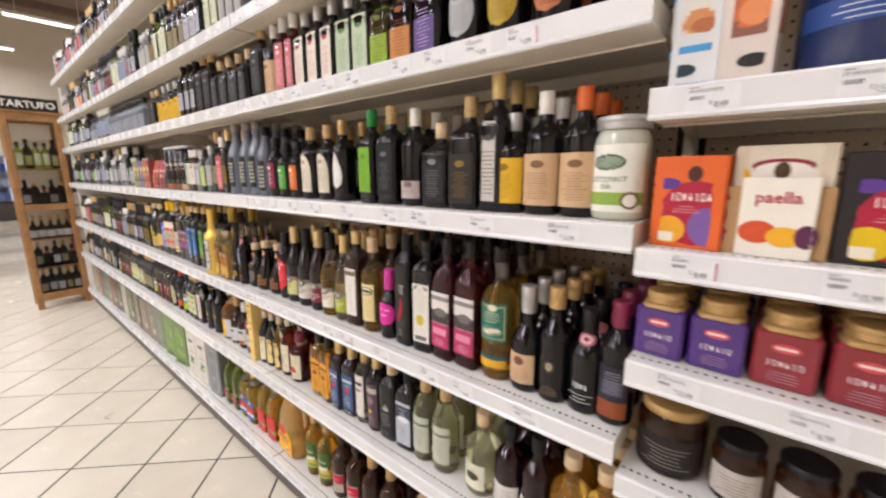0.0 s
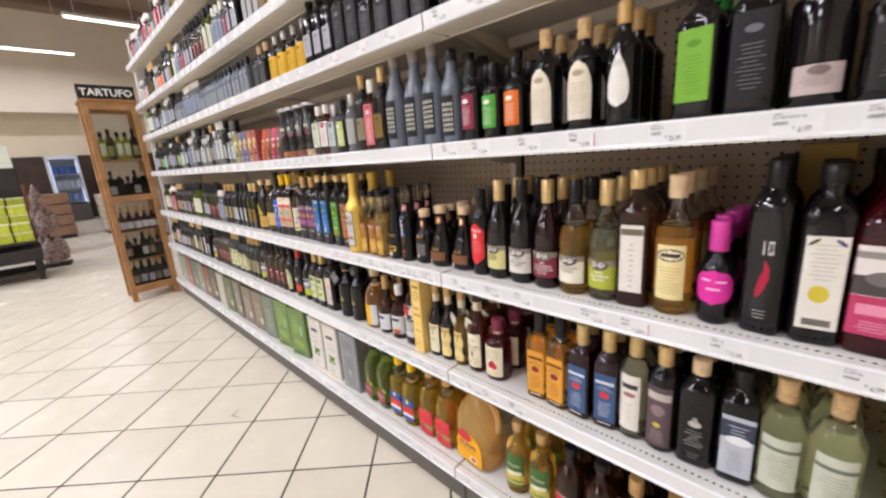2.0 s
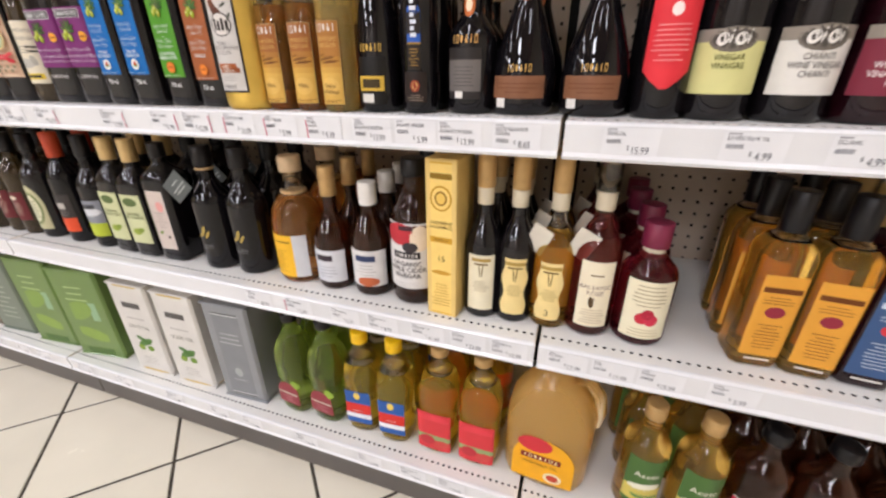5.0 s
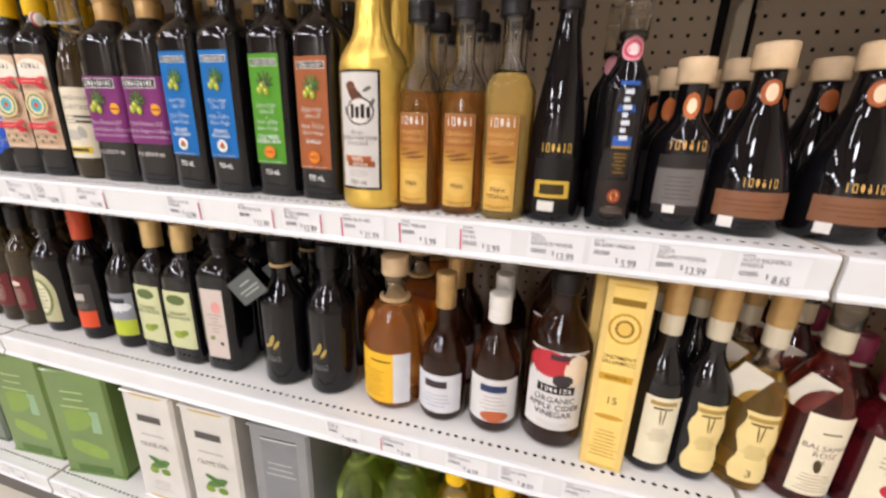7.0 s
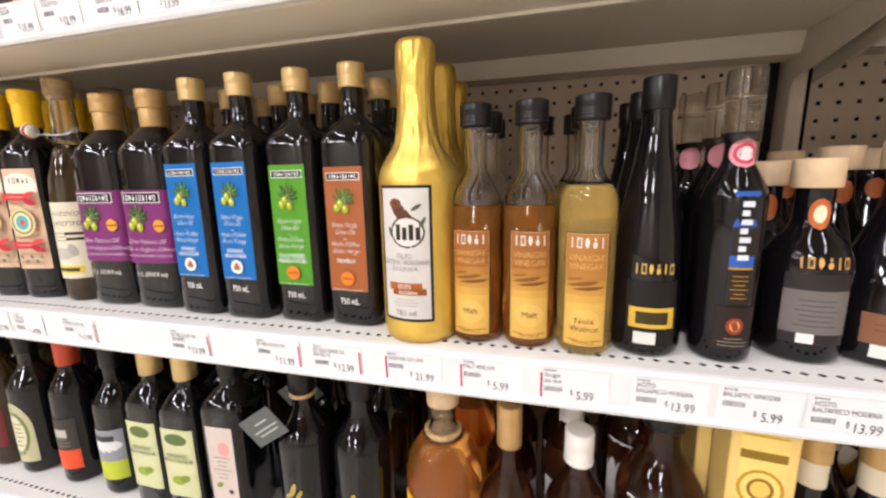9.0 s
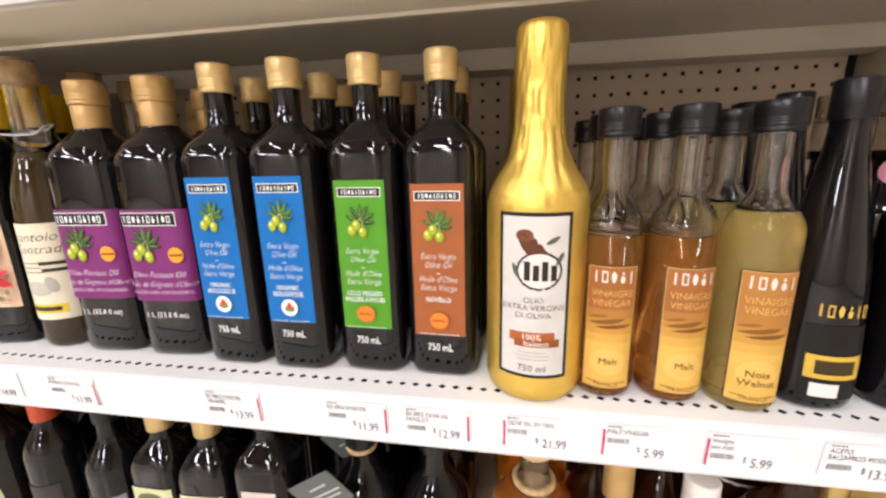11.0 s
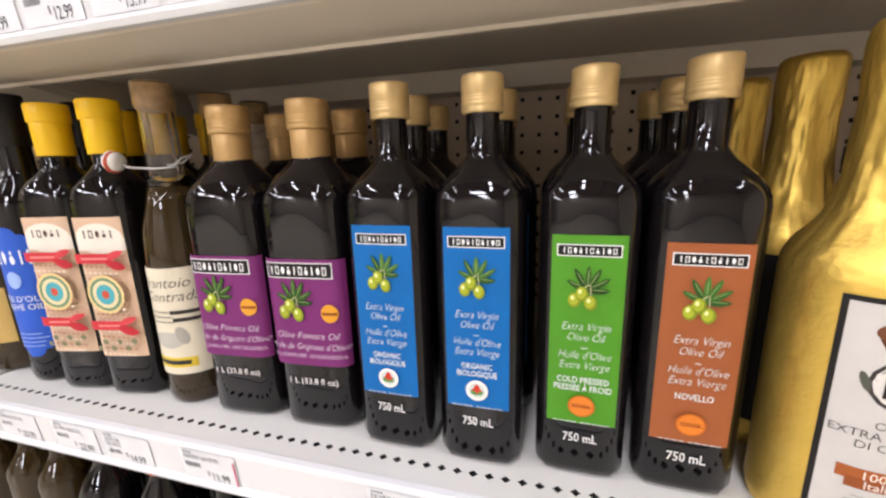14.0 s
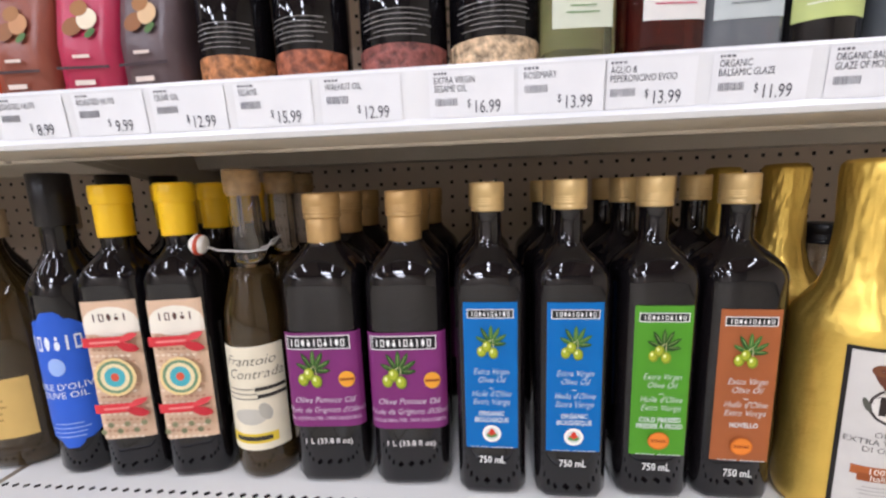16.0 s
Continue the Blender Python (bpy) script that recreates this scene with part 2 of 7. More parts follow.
def wine(h, r, rn, b, n, sq=0.0, pear=0.0):
    """Rings of a bottle h high: body radius r up to b, shoulder to the neck rn at n (parts of h)."""
    rings = [(0.0, r * 0.84, sq), (0.003, r * 0.95, sq), (0.009, r, sq)]
    if pear:
        rings += [(b * h * 0.5, r * 1.0, sq)]
    rings += [(b * h, r * (1 - pear), sq)]
    r1 = r * (1 - pear)
    for i in range(1, 9):
        t = i / 8
        bow = t ** 1.3 if sq else t
        rings.append((h * (b + (n - b) * t), rn + (r1 - rn) * (0.5 + 0.5 * math.cos(math.pi * bow)) ** 0.75, sq * (1 - t) ** 0.5))
    rings += [(h * 0.955, rn, 0), (h * 0.958, rn * 1.05, 0), (h * 0.985, rn * 1.05, 0)]
    return rings


def cap_rings(z0, z1, r, ribs=False):
    out = [(z0, r * 0.97, 0), (z0 + 0.001, r, 0)]
    if ribs:
        for k in (0.16, 0.30, 0.38, 0.46):
            z = z0 + (z1 - z0) * k
            out += [(z - 0.0007, r, 0), (z, r * (0.95 if k < 0.2 else 0.972), 0), (z + 0.0007, r, 0)]
    return out + [(z1 - 0.0016, r, 0), (z1 - 0.0004, r * 0.95, 0), (z1, r * 0.85, 0)]


def print_mesh(name, form, z0, prints, off, only="bdlti"):
    """Bars, ellipses and lettering laid on a vessel's front, in metres from the foot of the label's middle."""
    v, f, idx, mats = [], [], [], []

    def slot(col):
        m = paper(col)
        if m not in mats:
            mats.append(m)
        return mats.index(m)

    for k, pr in enumerate(prints):
        o = off + 0.00025 + 0.00004 * k
        if pr[0] not in only:
            continue
        if pr[0] == "b":
            _, u0, v0, u1, v1, col = pr
            seg = max(1, min(40, int(abs(u1 - u0) / 0.0026)))
            base = len(v)
            for i in range(seg + 1):
                u = u0 + (u1 - u0) * i / seg
                v += [form.front(u, z0 + v0, o), form.front(u, z0 + v1, o)]
            for i in range(seg):
                a = base + 2 * i
                f.append((a, a + 2, a + 3, a + 1))
                idx.append(slot(col))
        elif pr[0] == "d":
            _, u, w, ru, rv, rot, col = pr
            base, cr, sr = len(v), math.cos(radians(rot)), math.sin(radians(rot))
            rings = max(1, min(6, int(max(ru, rv) / 0.0030)))
            for g in range(rings):
                for i in range(16):
                    t = 2 * math.pi * i / 16
                    p, q = ru * math.cos(t) * (g + 1) / rings, rv * math.sin(t) * (g + 1) / rings
                    v.append(form.front(u + p * cr - q * sr, z0 + w + p * sr + q * cr, o))
            f.append(tuple(range(base, base + 16)))
            for g in range(rings - 1):
                for i in range(16):
                    a, b = base + g * 16 + i, base + g * 16 + (i + 1) % 16
                    f.append((a, b, b + 16, a + 16))
            idx += [slot(col)] * (1 + 16 * (rings - 1))
        elif pr[0] == "l":
            _, u, w, u1, w1, half, col = pr
            base, du, dw = len(v), u1 - u, w1 - w
            long = math.hypot(du, dw)
            for i in range(9):
                t = i / 8
                h = half * (1 - (2 * t - 1) ** 2) ** 0.8 * (0.75 + 0.35 * t) + 0.00008
                for sgn in (-1, 1):
                    v.append(form.front(u + du * t - sgn * h * dw / long, z0 + w + dw * t + sgn * h * du / long, o))
            for i in range(8):
                a = base + 2 * i
                f.append((a, a + 2, a + 3, a + 1))
                idx.append(slot(col))
        elif pr[0] in ("t", "i"):
            _, s, u, w, size, col = pr[:6]
            tv, tf = text_geo(s, pr[6] if len(pr) > 6 else 0.0, 0.32 if pr[0] == "i" else 0.0)
            wide = pr[7] if len(pr) > 7 else 1.0
            base = len(v)
            v += [form.front(u + x * size * wide, z0 + w + y * size, o) for x, y, _z in tv]
            f += [tuple(base + i for i in q) for q in tf]
            idx += [slot(col)] * len(tf)
    return mesh(name, v, f, mats, idx)


def label_mesh(name, form, z0, z1, w, material, off, shape=""):
    nu, nv = max(4, int(w / 0.0022)), 2 if not shape else 12
    v, f = [], []
    for j in range(nv + 1):
        q = j / nv
        half = w / 2
        if shape == "oval":
            half *= math.sqrt(max(0.0, 1 - (2 * q - 1) ** 2)) * 0.98 + 0.02
        elif shape == "hex":
            half *= min(1.0, 0.15 + min(q, 1 - q) * 5.5)
        elif shape == "drop":
            half *= 2.6 * math.sqrt(q) * (1 - q) + 0.01
        elif shape == "arch":
            half *= 1.0 if q < 0.5 else math.sqrt(max(0.02, 1 - ((q - 0.5) * 2) ** 2))
        elif shape == "waist":
            half *= 0.86 + 0.14 * math.cos((q - 0.15) * 4 * math.pi)
        for i in range(nu + 1):
            v.append(form.front((2 * i / nu - 1) * half, z0 + (z1 - z0) * q, off))
    for j in range(nv):
        for i in range(nu):
            a = j * (nu + 1) + i
            f.append((a, a + 1, a + nu + 2, a + nu + 1))
    return mesh(name, v, f, material, smooth=True)


def lines(v0, v1, w, n, col, seed=1, u=0.0, fill=0.2):
    """Small unreadable writing: n bars between v0 and v1."""
    rnd, n = random.Random(seed), max(n, int(n * 1.6))
    out, pitch = [], (v1 - v0) / n
    for k in range(n):
        half = w / 2 * rnd.uniform(0.5, 1.0)
        z = v1 - pitch * (k + 0.75)
        out.append(("b", u - half, z, u + half, z + pitch * fill, col))
    return out


def blocks(u0, v0, u1, v1, n, col):
    """A trade name drawn as n plain shapes: stems, diamonds, rounds and open frames."""
    pitch, h, out = (u1 - u0) / n, v1 - v0, []
    st, w = pitch * 0.15, pitch * 0.34
    for k in range(n):
        u, form = u0 + pitch * (k + 0.5), (0, 3, 1, 2, 0, 3, 2, 0, 1, 3)[k % 10]
        if form == 0:
            out += [("b", u - st * 0.7, v0, u + st * 0.7, v1, col)]
        elif form == 1:
            out += [("l", u, v0, u, v1, w * 0.9, col)]
        elif form == 2:
            out += [("d", u, v0 + h * 0.32, w * 0.85, h * 0.32, 0, col), ("d", u, v0 + h * 0.84, w * 0.4, h * 0.15, 0, col)]
        else:
            out += [("b", u - w, v0, u - w + st, v1, col), ("b", u + w - st, v0, u + w, v1, col), ("b", u - w + st, v0, u + w - st, v0 + h * 0.15, col), ("b", u - w + st, v1 - h * 0.15, u + w - st, v1, col)]
    return out


# ---- the goods: one entry a kind ----
K = {}
CAP["plumgrey"] = mat("cap_taupe", "8d8078", rough=0.4, vary=0.06)


def kind(key, name, label, rings, glass, caps, labels=(), ax=1.0, ay=1.0, wobble=0.0, cat="bottle", n=24):
    K[key] = dict(name=name, label=label, form=Form(rings, ax, ay), glass=glass, caps=caps, labels=labels, wobble=wobble, cat=cat, n=n)


def cap(h, depth, r, m, ribs=False, name="cap"):
    return [(h - depth, h, r, m, name, ribs)]


TIPS = ((-0.0140, 0.0060), (-0.0090, 0.0150), (0.0005, 0.0175), (0.0085, 0.0155), (0.0150, 0.0085), (0.0150, -0.0005))
OLIVES = ((-0.0085, -0.0085), (0.0025, -0.0100), (-0.0035, -0.0035))


def branch(u, v, k=1.0, dark=False):
    """An olive sprig: pointed leaves from one twig, and three olives."""
    tones = ("2f4f1c", "28461a", "3a5c22", "33521e") if dark else ("3b6428", "2f5422", "4a7430", "3f6a2a")
    out = [("l", u, v - 0.002 * k, u + a * k, v + b * k, 0.0021 * k, tones[n % 4]) for n, (a, b) in enumerate(TIPS)]
    out += [("l", u + 0.2 * a * k, v + 0.2 * b * k, u + 0.85 * a * k, v + 0.85 * b * k, 0.0003 * k, "7f9a58") for a, b in TIPS]
    out += [("l", u + 0.002 * k, v + 0.004 * k, u + a * k, v + (b + 0.004) * k, 0.0003 * k, "b9b48a") for a, b in OLIVES]
    for a, b in OLIVES:
        out += [("d", u + a * k, v + b * k, 0.0044 * k, 0.0056 * k, 0, "7d8c1e"), ("d", u + (a - 0.0006) * k, v + (b + 0.0006) * k, 0.0034 * k, 0.0045 * k, 0, "a3ad2c"), ("d", u + (a - 0.0014) * k, v + (b + 0.0018) * k, 0.0013 * k, 0.0018 * k, 0, "dfe39a")]
    return out


def square_oil(key, col, colour, extra, seal, dark=False, drop=0.0):
    pr = [("b", -0.0210, 0.1300, 0.0210, 0.1385, "f4f4f0"), ("b", -0.0203, 0.1307, 0.0203, 0.1378, "141414")]
    pr += blocks(-0.0180, 0.1322, 0.0180, 0.1363, 10, "f4f4f0")
    pr += branch(0.0, 0.107, 0.98, dark)
    pr += [("i", "Extra Virgin\nOlive Oil", 0, 0.0765, 0.0086, "d8dcda", -0.012, 0.80), ("b", -0.002, 0.0625, 0.002, 0.0631, "d8dcda"),
           ("i", "Huile d'Olive\nExtra Vierge", 0, 0.0545, 0.0086, "d8dcda", -0.012, 0.80), ("t", extra, 0, 0.0350, 0.0068, "dce0de", 0.012, 0.78)]
    pr += seal
    pr += [("b", u - 0.0016, 0.0022, u + 0.0018, 0.0030, "c8ccca") for u in (-0.018, -0.0135, -0.009, -0.005, 0.001, 0.005, 0.0095, 0.014, 0.018)]
    kind(key, "olive_oil_bottle", colour, wine(0.305, 0.0335, 0.0128, 0.695, 0.815, 1.0), "dark", cap(0.305, 0.027, 0.0158, "gold", True),
         [(0.053 - drop, 0.198 - drop, 0.0490, col, "", pr), (0.036 - drop, 0.046 - drop, 0.03, None, "", [("t", "750 mL", 0, 0.001, 0.0105, "dcdcd8", 0.015, 0.78)])])


MAPLE = [("d", 0, 0.0165, 0.0088, 0.0088, 0, "eceae2"), ("d", 0, 0.0165, 0.0066, 0.0066, 0, "cfd3cc"), ("d", 0, 0.0150, 0.0052, 0.0026, 0, "5a8a4a"), ("l", 0, 0.0140, 0, 0.0220, 0.0026, "c23a26"), ("l", -0.0045, 0.0170, 0.0045, 0.0170, 0.0014, "c23a26")]
SEAL = [("d", 0, 0.0160, 0.0095, 0.0088, 0, "c2641c"), ("d", 0, 0.0160, 0.0083, 0.0077, 0, "db7f2a"), ("b", -0.0078, 0.0147, 0.0078, 0.0151, "8a3a16"), ("b", -0.0078, 0.0170, 0.0078, 0.0174, "8a3a16")] + [("b", -0.0062 + 0.0021 * k, 0.0153, -0.0050 + 0.0021 * k, 0.0168, "8a3a16") for k in range(6)]
square_oil("blue", "0b64aa", "dark square olive oil bottle with blue label and gold cap", "ORGANIC\nBIOLOGIQUE", MAPLE)
square_oil("green", "4f8f22", "dark square olive oil bottle with bright green label", "COLD PRESSED\nPRESS\u00c9E \u00c0 FROID", SEAL, True, 0.005)
square_oil("copper", "9a5830", "dark square olive oil bottle with copper brown label", "NOVELLO", SEAL, False, 0.009)

pp = [("b", -0.035, 0.083, 0.029, 0.097, "f4f4f0"), ("b", -0.0342, 0.0838, 0.0282, 0.0962, "161416")] + blocks(-0.031, 0.0862, 0.025, 0.0935, 10, "f4f4f0")
pp += branch(-0.009, 0.062, 1.2, True) + [("d", 0.024, 0.052, 0.0080, 0.0085, 0, "dd9a2e"), ("b", 0.017, 0.0505, 0.031, 0.053, "8a4a1a"),
       ("i", "Olive Pomace Oil", 0, 0.0275, 0.0092, "d8ced6", -0.010, 0.92), ("i", "Huile de Grignons d'Olive", 0, 0.0170, 0.0086, "d8ced6", -0.010, 0.84), ("t", "CHOLESTEROL FREE - SANS CHOLESTEROL", 0, 0.0088, 0.0052, "d4bcce", 0.0, 0.72)]
kind("purple", "olive_oil_bottle", "squat dark oil bottle with purple label and brass cap", wine(0.300, 0.0395, 0.0165, 0.70, 0.84, 0.92), "dark", [(0.250, 0.276, 0.0168, "brass", "cap_skirt", False), (0.275, 0.300, 0.0187, "brass", "cap", True)],
     [(0.066, 0.166, 0.0760, "752a69", "", pp), (0.045, 0.058, 0.05, None, "", [("t", "1 L (33.8 fl oz)", 0, 0.002, 0.0085, "d8d4d0", 0.01)])], ay=0.95)

gp = [("b", -0.0285, 0.0, 0.0285, 0.142, "1d1a1a"), ("b", -0.0255, 0.003, 0.0255, 0.139, "c8c4be"),
      ("d", 0.000, 0.112, 0.020, 0.007, -50, "5a3322"), ("d", -0.008, 0.124, 0.007, 0.005, 0, "6b4027"), ("d", 0.004, 0.095, 0.0185, 0.0165, 0, "38302e"), ("d", 0.004, 0.095, 0.0165, 0.0145, 0, "d6d0c8"),
      ("d", 0.014, 0.120, 0.006, 0.002, 30, "53544a"), ("d", -0.015, 0.095, 0.006, 0.002, 110, "53544a"), ("d", 0.020, 0.105, 0.006, 0.002, 60, "53544a")]
gp += [("b", -0.0075 + 0.0066 * k, 0.087, -0.0030 + 0.0066 * k, 0.103 - 0.003 * (k % 2), "2a2220") for k in range(4)]
gp += [("t", "OLIO\nEXTRA VERGINE\nDI OLIVA", 0, 0.0680, 0.0070, "55504e", -0.008), ("b", -0.018, 0.034, 0.017, 0.042, "a2592b"), ("b", -0.014, 0.029, 0.021, 0.036, "8d4a22"),
       ("t", "100%", -0.001, 0.0355, 0.0075, "f0e6d8"), ("t", "Italiano", 0.003, 0.0300, 0.0070, "f0e6d8"), ("t", "750 ml", 0, 0.0065, 0.0085, "55504e")] + lines(0.0165, 0.026, 0.034, 2, "a09a96", 3)
gold_rings = [(0, 0.0375, 0), (0.004, 0.0415, 0), (0.012, 0.0434, 0), (0.172, 0.0434, 0), (0.182, 0.0415, 0), (0.190, 0.0375, 0), (0.198, 0.0320, 0), (0.206, 0.0270, 0), (0.216, 0.0238, 0), (0.230, 0.0215, 0), (0.248, 0.0202, 0),
              (0.268, 0.0196, 0), (0.284, 0.0204, 0), (0.300, 0.0206, 0), (0.309, 0.0198, 0), (0.3125, 0.0170, 0), (0.3135, 0.008, 0)]
dense = Form(gold_rings)
gold_rings = gold_rings[:3] + [(z / 1000, *dense.at(z / 1000)) for z in range(15, 309, 3)] + gold_rings[-3:]
kind("goldfoil", "olive_oil_bottle", "tall bottle wrapped in crumpled gold foil", gold_rings, "gold", [], [(0.026, 0.168, 0.0600, "1d1a1a", "", [(p[0], p[1] * 1.05, p[2], p[3] * 1.05, *p[4:]) if p[0] == "b" else p for p in gp])], wobble=0.05, n=96)


def malt(key, glass, word, tone):
    pr = [("b", -0.0205, 0, 0.0205, 0.112, "4a2c12"), ("b", -0.0196, 0.0009, 0.0196, 0.1111, "c9a66a"), ("b", -0.0190, 0.0015, 0.0190, 0.1105, tone)]
    steps = ((0.074, "a87436"), (0.066, "b48238"), (0.060, "bc8c3e"), (0.052, "c89c48"), (0.044, "d0a650"))
    pr += [("b", -0.0190, 0.0015, 0.0190, v, c) for v, c in steps]
    pr += [("l", -0.017, 0.061, 0.012, 0.0655, 0.0022, "7d5322"), ("l", -0.012, 0.0575, 0.018, 0.0600, 0.0018, "74491e"), ("l", -0.018, 0.066, -0.002, 0.0690, 0.0014, "8a5c28")]
    pr += [("d", 0, 0.026, 0.0145, 0.0125, 0, "d8b05c"), ("b", -0.016, 0.0062, -0.007, 0.0070, "7a5a24"), ("b", 0.008, 0.0062, 0.016, 0.0070, "7a5a24")]
    pr += blocks(-0.0165, 0.0975, 0.0165, 0.1075, 5, "dad2c6")
    pr += [("t", "VINAIGRE\nVINEGAR", 0, 0.0855, 0.0086, "d4ad62", -0.010, 0.84), ("t", word, 0, 0.0240, 0.0085, "5a3514"), ("t", "FRANCE", 0, 0.0035, 0.0052, "6a3a18")]
    kind(key, "vinegar_bottle", "slim round vinegar bottle with orange label and black cap", wine(0.247, 0.0268, 0.0118, 0.60, 0.74), glass, [(0.224, 0.247, 0.0165, "black", "cap", True)],
         [(0.010, 0.122, 0.0420, "5a3514", "", pr)])


CAP["clearcap"] = mat("sleeve_clear", "ece6da", rough=0.02, trans=1.0, vary=0.0, ior=1.42)
malt("malt", "amber", "Malt", "9a6030")
malt("walnut", "straw", "Noix\nWalnut", "a87236")

kind("blacktall", "vinegar_bottle", "tall black bottle with gilt printed label", wine(0.262, 0.034, 0.0125, 0.30, 0.86, 0, 0.08), "black", cap(0.262, 0.030, 0.0145, "black"),
     [(0.012, 0.075, 0.046, "15120f", "", [("b", -0.02, 0.018, 0.02, 0.038, "c9a63e"), ("b", -0.014, 0.022, 0.014, 0.034, "3a2e14"), ("b", -0.015, 0.002, 0.004, 0.014, "d8d4cc")]),
      (0.080, 0.100, 0.04, None, "", blocks(-0.018, 0.002, 0.018, 0.012, 6, "c8a24a"))])
kind("silverneck", "vinegar_bottle", "slim dark bottle with silver neck and red seal ring", wine(0.212, 0.026, 0.0115, 0.70, 0.88), "black", [(0.200, 0.262, 0.0150, "clearcap", "neck_sleeve", False), (0.236, 0.240, 0.0156, "clearcap", "sleeve_ring", False)],
     [(0.058, 0.158, 0.019, "241c14", "", [("b", -0.0095, 0.034, 0.0095, 0.100, "2d58a6"), ("b", -0.0095, 0.0315, 0.0095, 0.0335, "b08a3c")] + [("b", -0.0042, 0.040 + 0.0078 * k, 0.0042 - 0.003 * (k % 2), 0.0448 + 0.0078 * k, "d4d8e0") for k in range(7)] + lines(0.004, 0.028, 0.014, 4, "a8823c", 24)), (0.015, 0.055, 0.034, "241a16", "", [("d", 0, 0.022, 0.007, 0.008, 0, "8a3a22"), ("d", 0, 0.022, 0.004, 0.005, 0, "d9b06a")] + lines(0.002, 0.012, 0.026, 2, "9a8a7a")),
      (0.178, 0.203, 0.024, "d8909a", "oval", [("d", 0, 0.012, 0.009, 0.009, 0, "c04058"), ("d", 0, 0.012, 0.006, 0.006, 0, "e6d2d2")])])
kind("shortblack", "vinegar_bottle", "short round black bottle with pale wooden cork", wine(0.185, 0.034, 0.0145, 0.50, 0.70), "black", cap(0.185, 0.026, 0.0185, "wood"),
     [(0.020, 0.085, 0.050, "2a2624", "", [("b", -0.025, 0.010, 0.025, 0.050, "6c6662"), ("b", -0.012, 0.001, 0.0, 0.010, "e8e4dc")] + lines(0.016, 0.044, 0.044, 4, "4a4643", 4)),
      (0.088, 0.105, 0.04, None, "", blocks(-0.018, 0.002, 0.02, 0.012, 6, "c99a58")), (0.122, 0.150, 0.016, "b5622e", "oval", [("d", 0, 0.014, 0.0045, 0.008, 0, "f0d8b8")])])
pear_r = [(0, 0.036, 0), (0.004, 0.042, 0), (0.012, 0.0445, 0), (0.045, 0.0445, 0), (0.075, 0.039, 0), (0.105, 0.029, 0), (0.125, 0.022, 0), (0.142, 0.0165, 0), (0.165, 0.0145, 0), (0.185, 0.0145, 0)]
kind("pear", "vinegar_bottle", "pear-shaped black bottle with pale wooden cork", pear_r, "black", cap(0.200, 0.026, 0.0195, "wood"),
     [(0.022, 0.050, 0.076, "80563c", "", lines(0.006, 0.022, 0.06, 2, "6a3c22", 2) + [("b", -0.03, -0.012, -0.016, 0.0, "e2ded6")]), (0.054, 0.068, 0.04, None, "", blocks(-0.016, 0.001, 0.018, 0.010, 6, "c39a52")),
      (0.138, 0.164, 0.020, "a3582c", "oval", [("d", 0, 0.013, 0.0055, 0.009, 0, "e9cfae")])])
kind("redcard", "vinegar_bottle", "dark bottle with hanging red hexagonal card", wine(0.255, 0.031, 0.0140, 0.66, 0.80), "black", cap(0.255, 0.055, 0.0165, "black"),
     [(0.035, 0.155, 0.056, "d8343c", "hex", [("d", 0, 0.084, 0.006, 0.007, 0, "f0dcd6")] + blocks(-0.02, 0.096, 0.02, 0.106, 7, "f2e2dc") + lines(0.03, 0.072, 0.042, 5, "e89a98", 5))])


def vinegar(key, glass, col, capm, words, ink, band="8d8478"):
    pr = [("b", -0.040, 0.055, 0.040, 0.068, band), ("d", 0, 0.057, 0.024, 0.013, 0, "6e665c"), ("d", 0, 0.058, 0.021, 0.0105, 0, "4c463f")]
    for u in (-0.0085, 0.0085):
        pr += [("d", u - 0.002, 0.0575, 0.0056, 0.0068, -18, "e4dfd6"), ("d", u - 0.0012, 0.0585, 0.0034, 0.0044, -18, "4c463f"), ("b", u - 0.001, 0.0550, u + 0.0036, 0.0568, "e4dfd6"), ("l", u + 0.0048, 0.0520, u + 0.0062, 0.0625, 0.0010, "e4dfd6"), ("d", u + 0.0066, 0.0655, 0.0009, 0.0010, 0, "e4dfd6")]
    pr += [("t", words, 0, 0.036, 0.0092, ink, 0.012, 0.78)]
    kind(key, "vinegar_bottle", "round vinegar bottle with two-tone label", wine(0.280, 0.0375, 0.0135, 0.48, 0.80), glass, cap(0.280, 0.058, 0.0160, capm), [(0.030, 0.098, 0.080, col, "", pr)])


vinegar("vin_yellow", "dark", "cfcb8a", "gold", "VINEGAR\nVINAIGRE", "6a6a3a")
vinegar("vin_white", "dark", "d9d5cc", "black", "CHIANTI\nWINE VINEGAR\nCHIANTI", "6a6660")
vinegar("vin_red", "wine", "7a2a3a", "gold", "RED\nWINE VINEGAR\nVINAIGRE DE VIN\nROUGE", "e6d6d2")
vinegar("vin_cream", "honey", "e2dccb", "black", "WINE VINEGAR\nVINAIGRE", "8a8270")
vinegar("vin_green", "clear", "a8b03a", "gold", "WHITE\nWINE VINEGAR\nVINAIGRE", "eeeed6")
kind("tallwhite", "vinegar_bottle", "tall square amber vinegar bottle with long white label", wine(0.300, 0.034, 0.014, 0.68, 0.82, 1.0), "brown", cap(0.300, 0.04, 0.0165, "gold"),
     [(0.035, 0.185, 0.046, "ddd8cf", "", [("b", -0.022, 0.128, 0.022, 0.142, "6e6552")] + lines(0.01, 0.115, 0.012, 6, "a8a296", 8))])
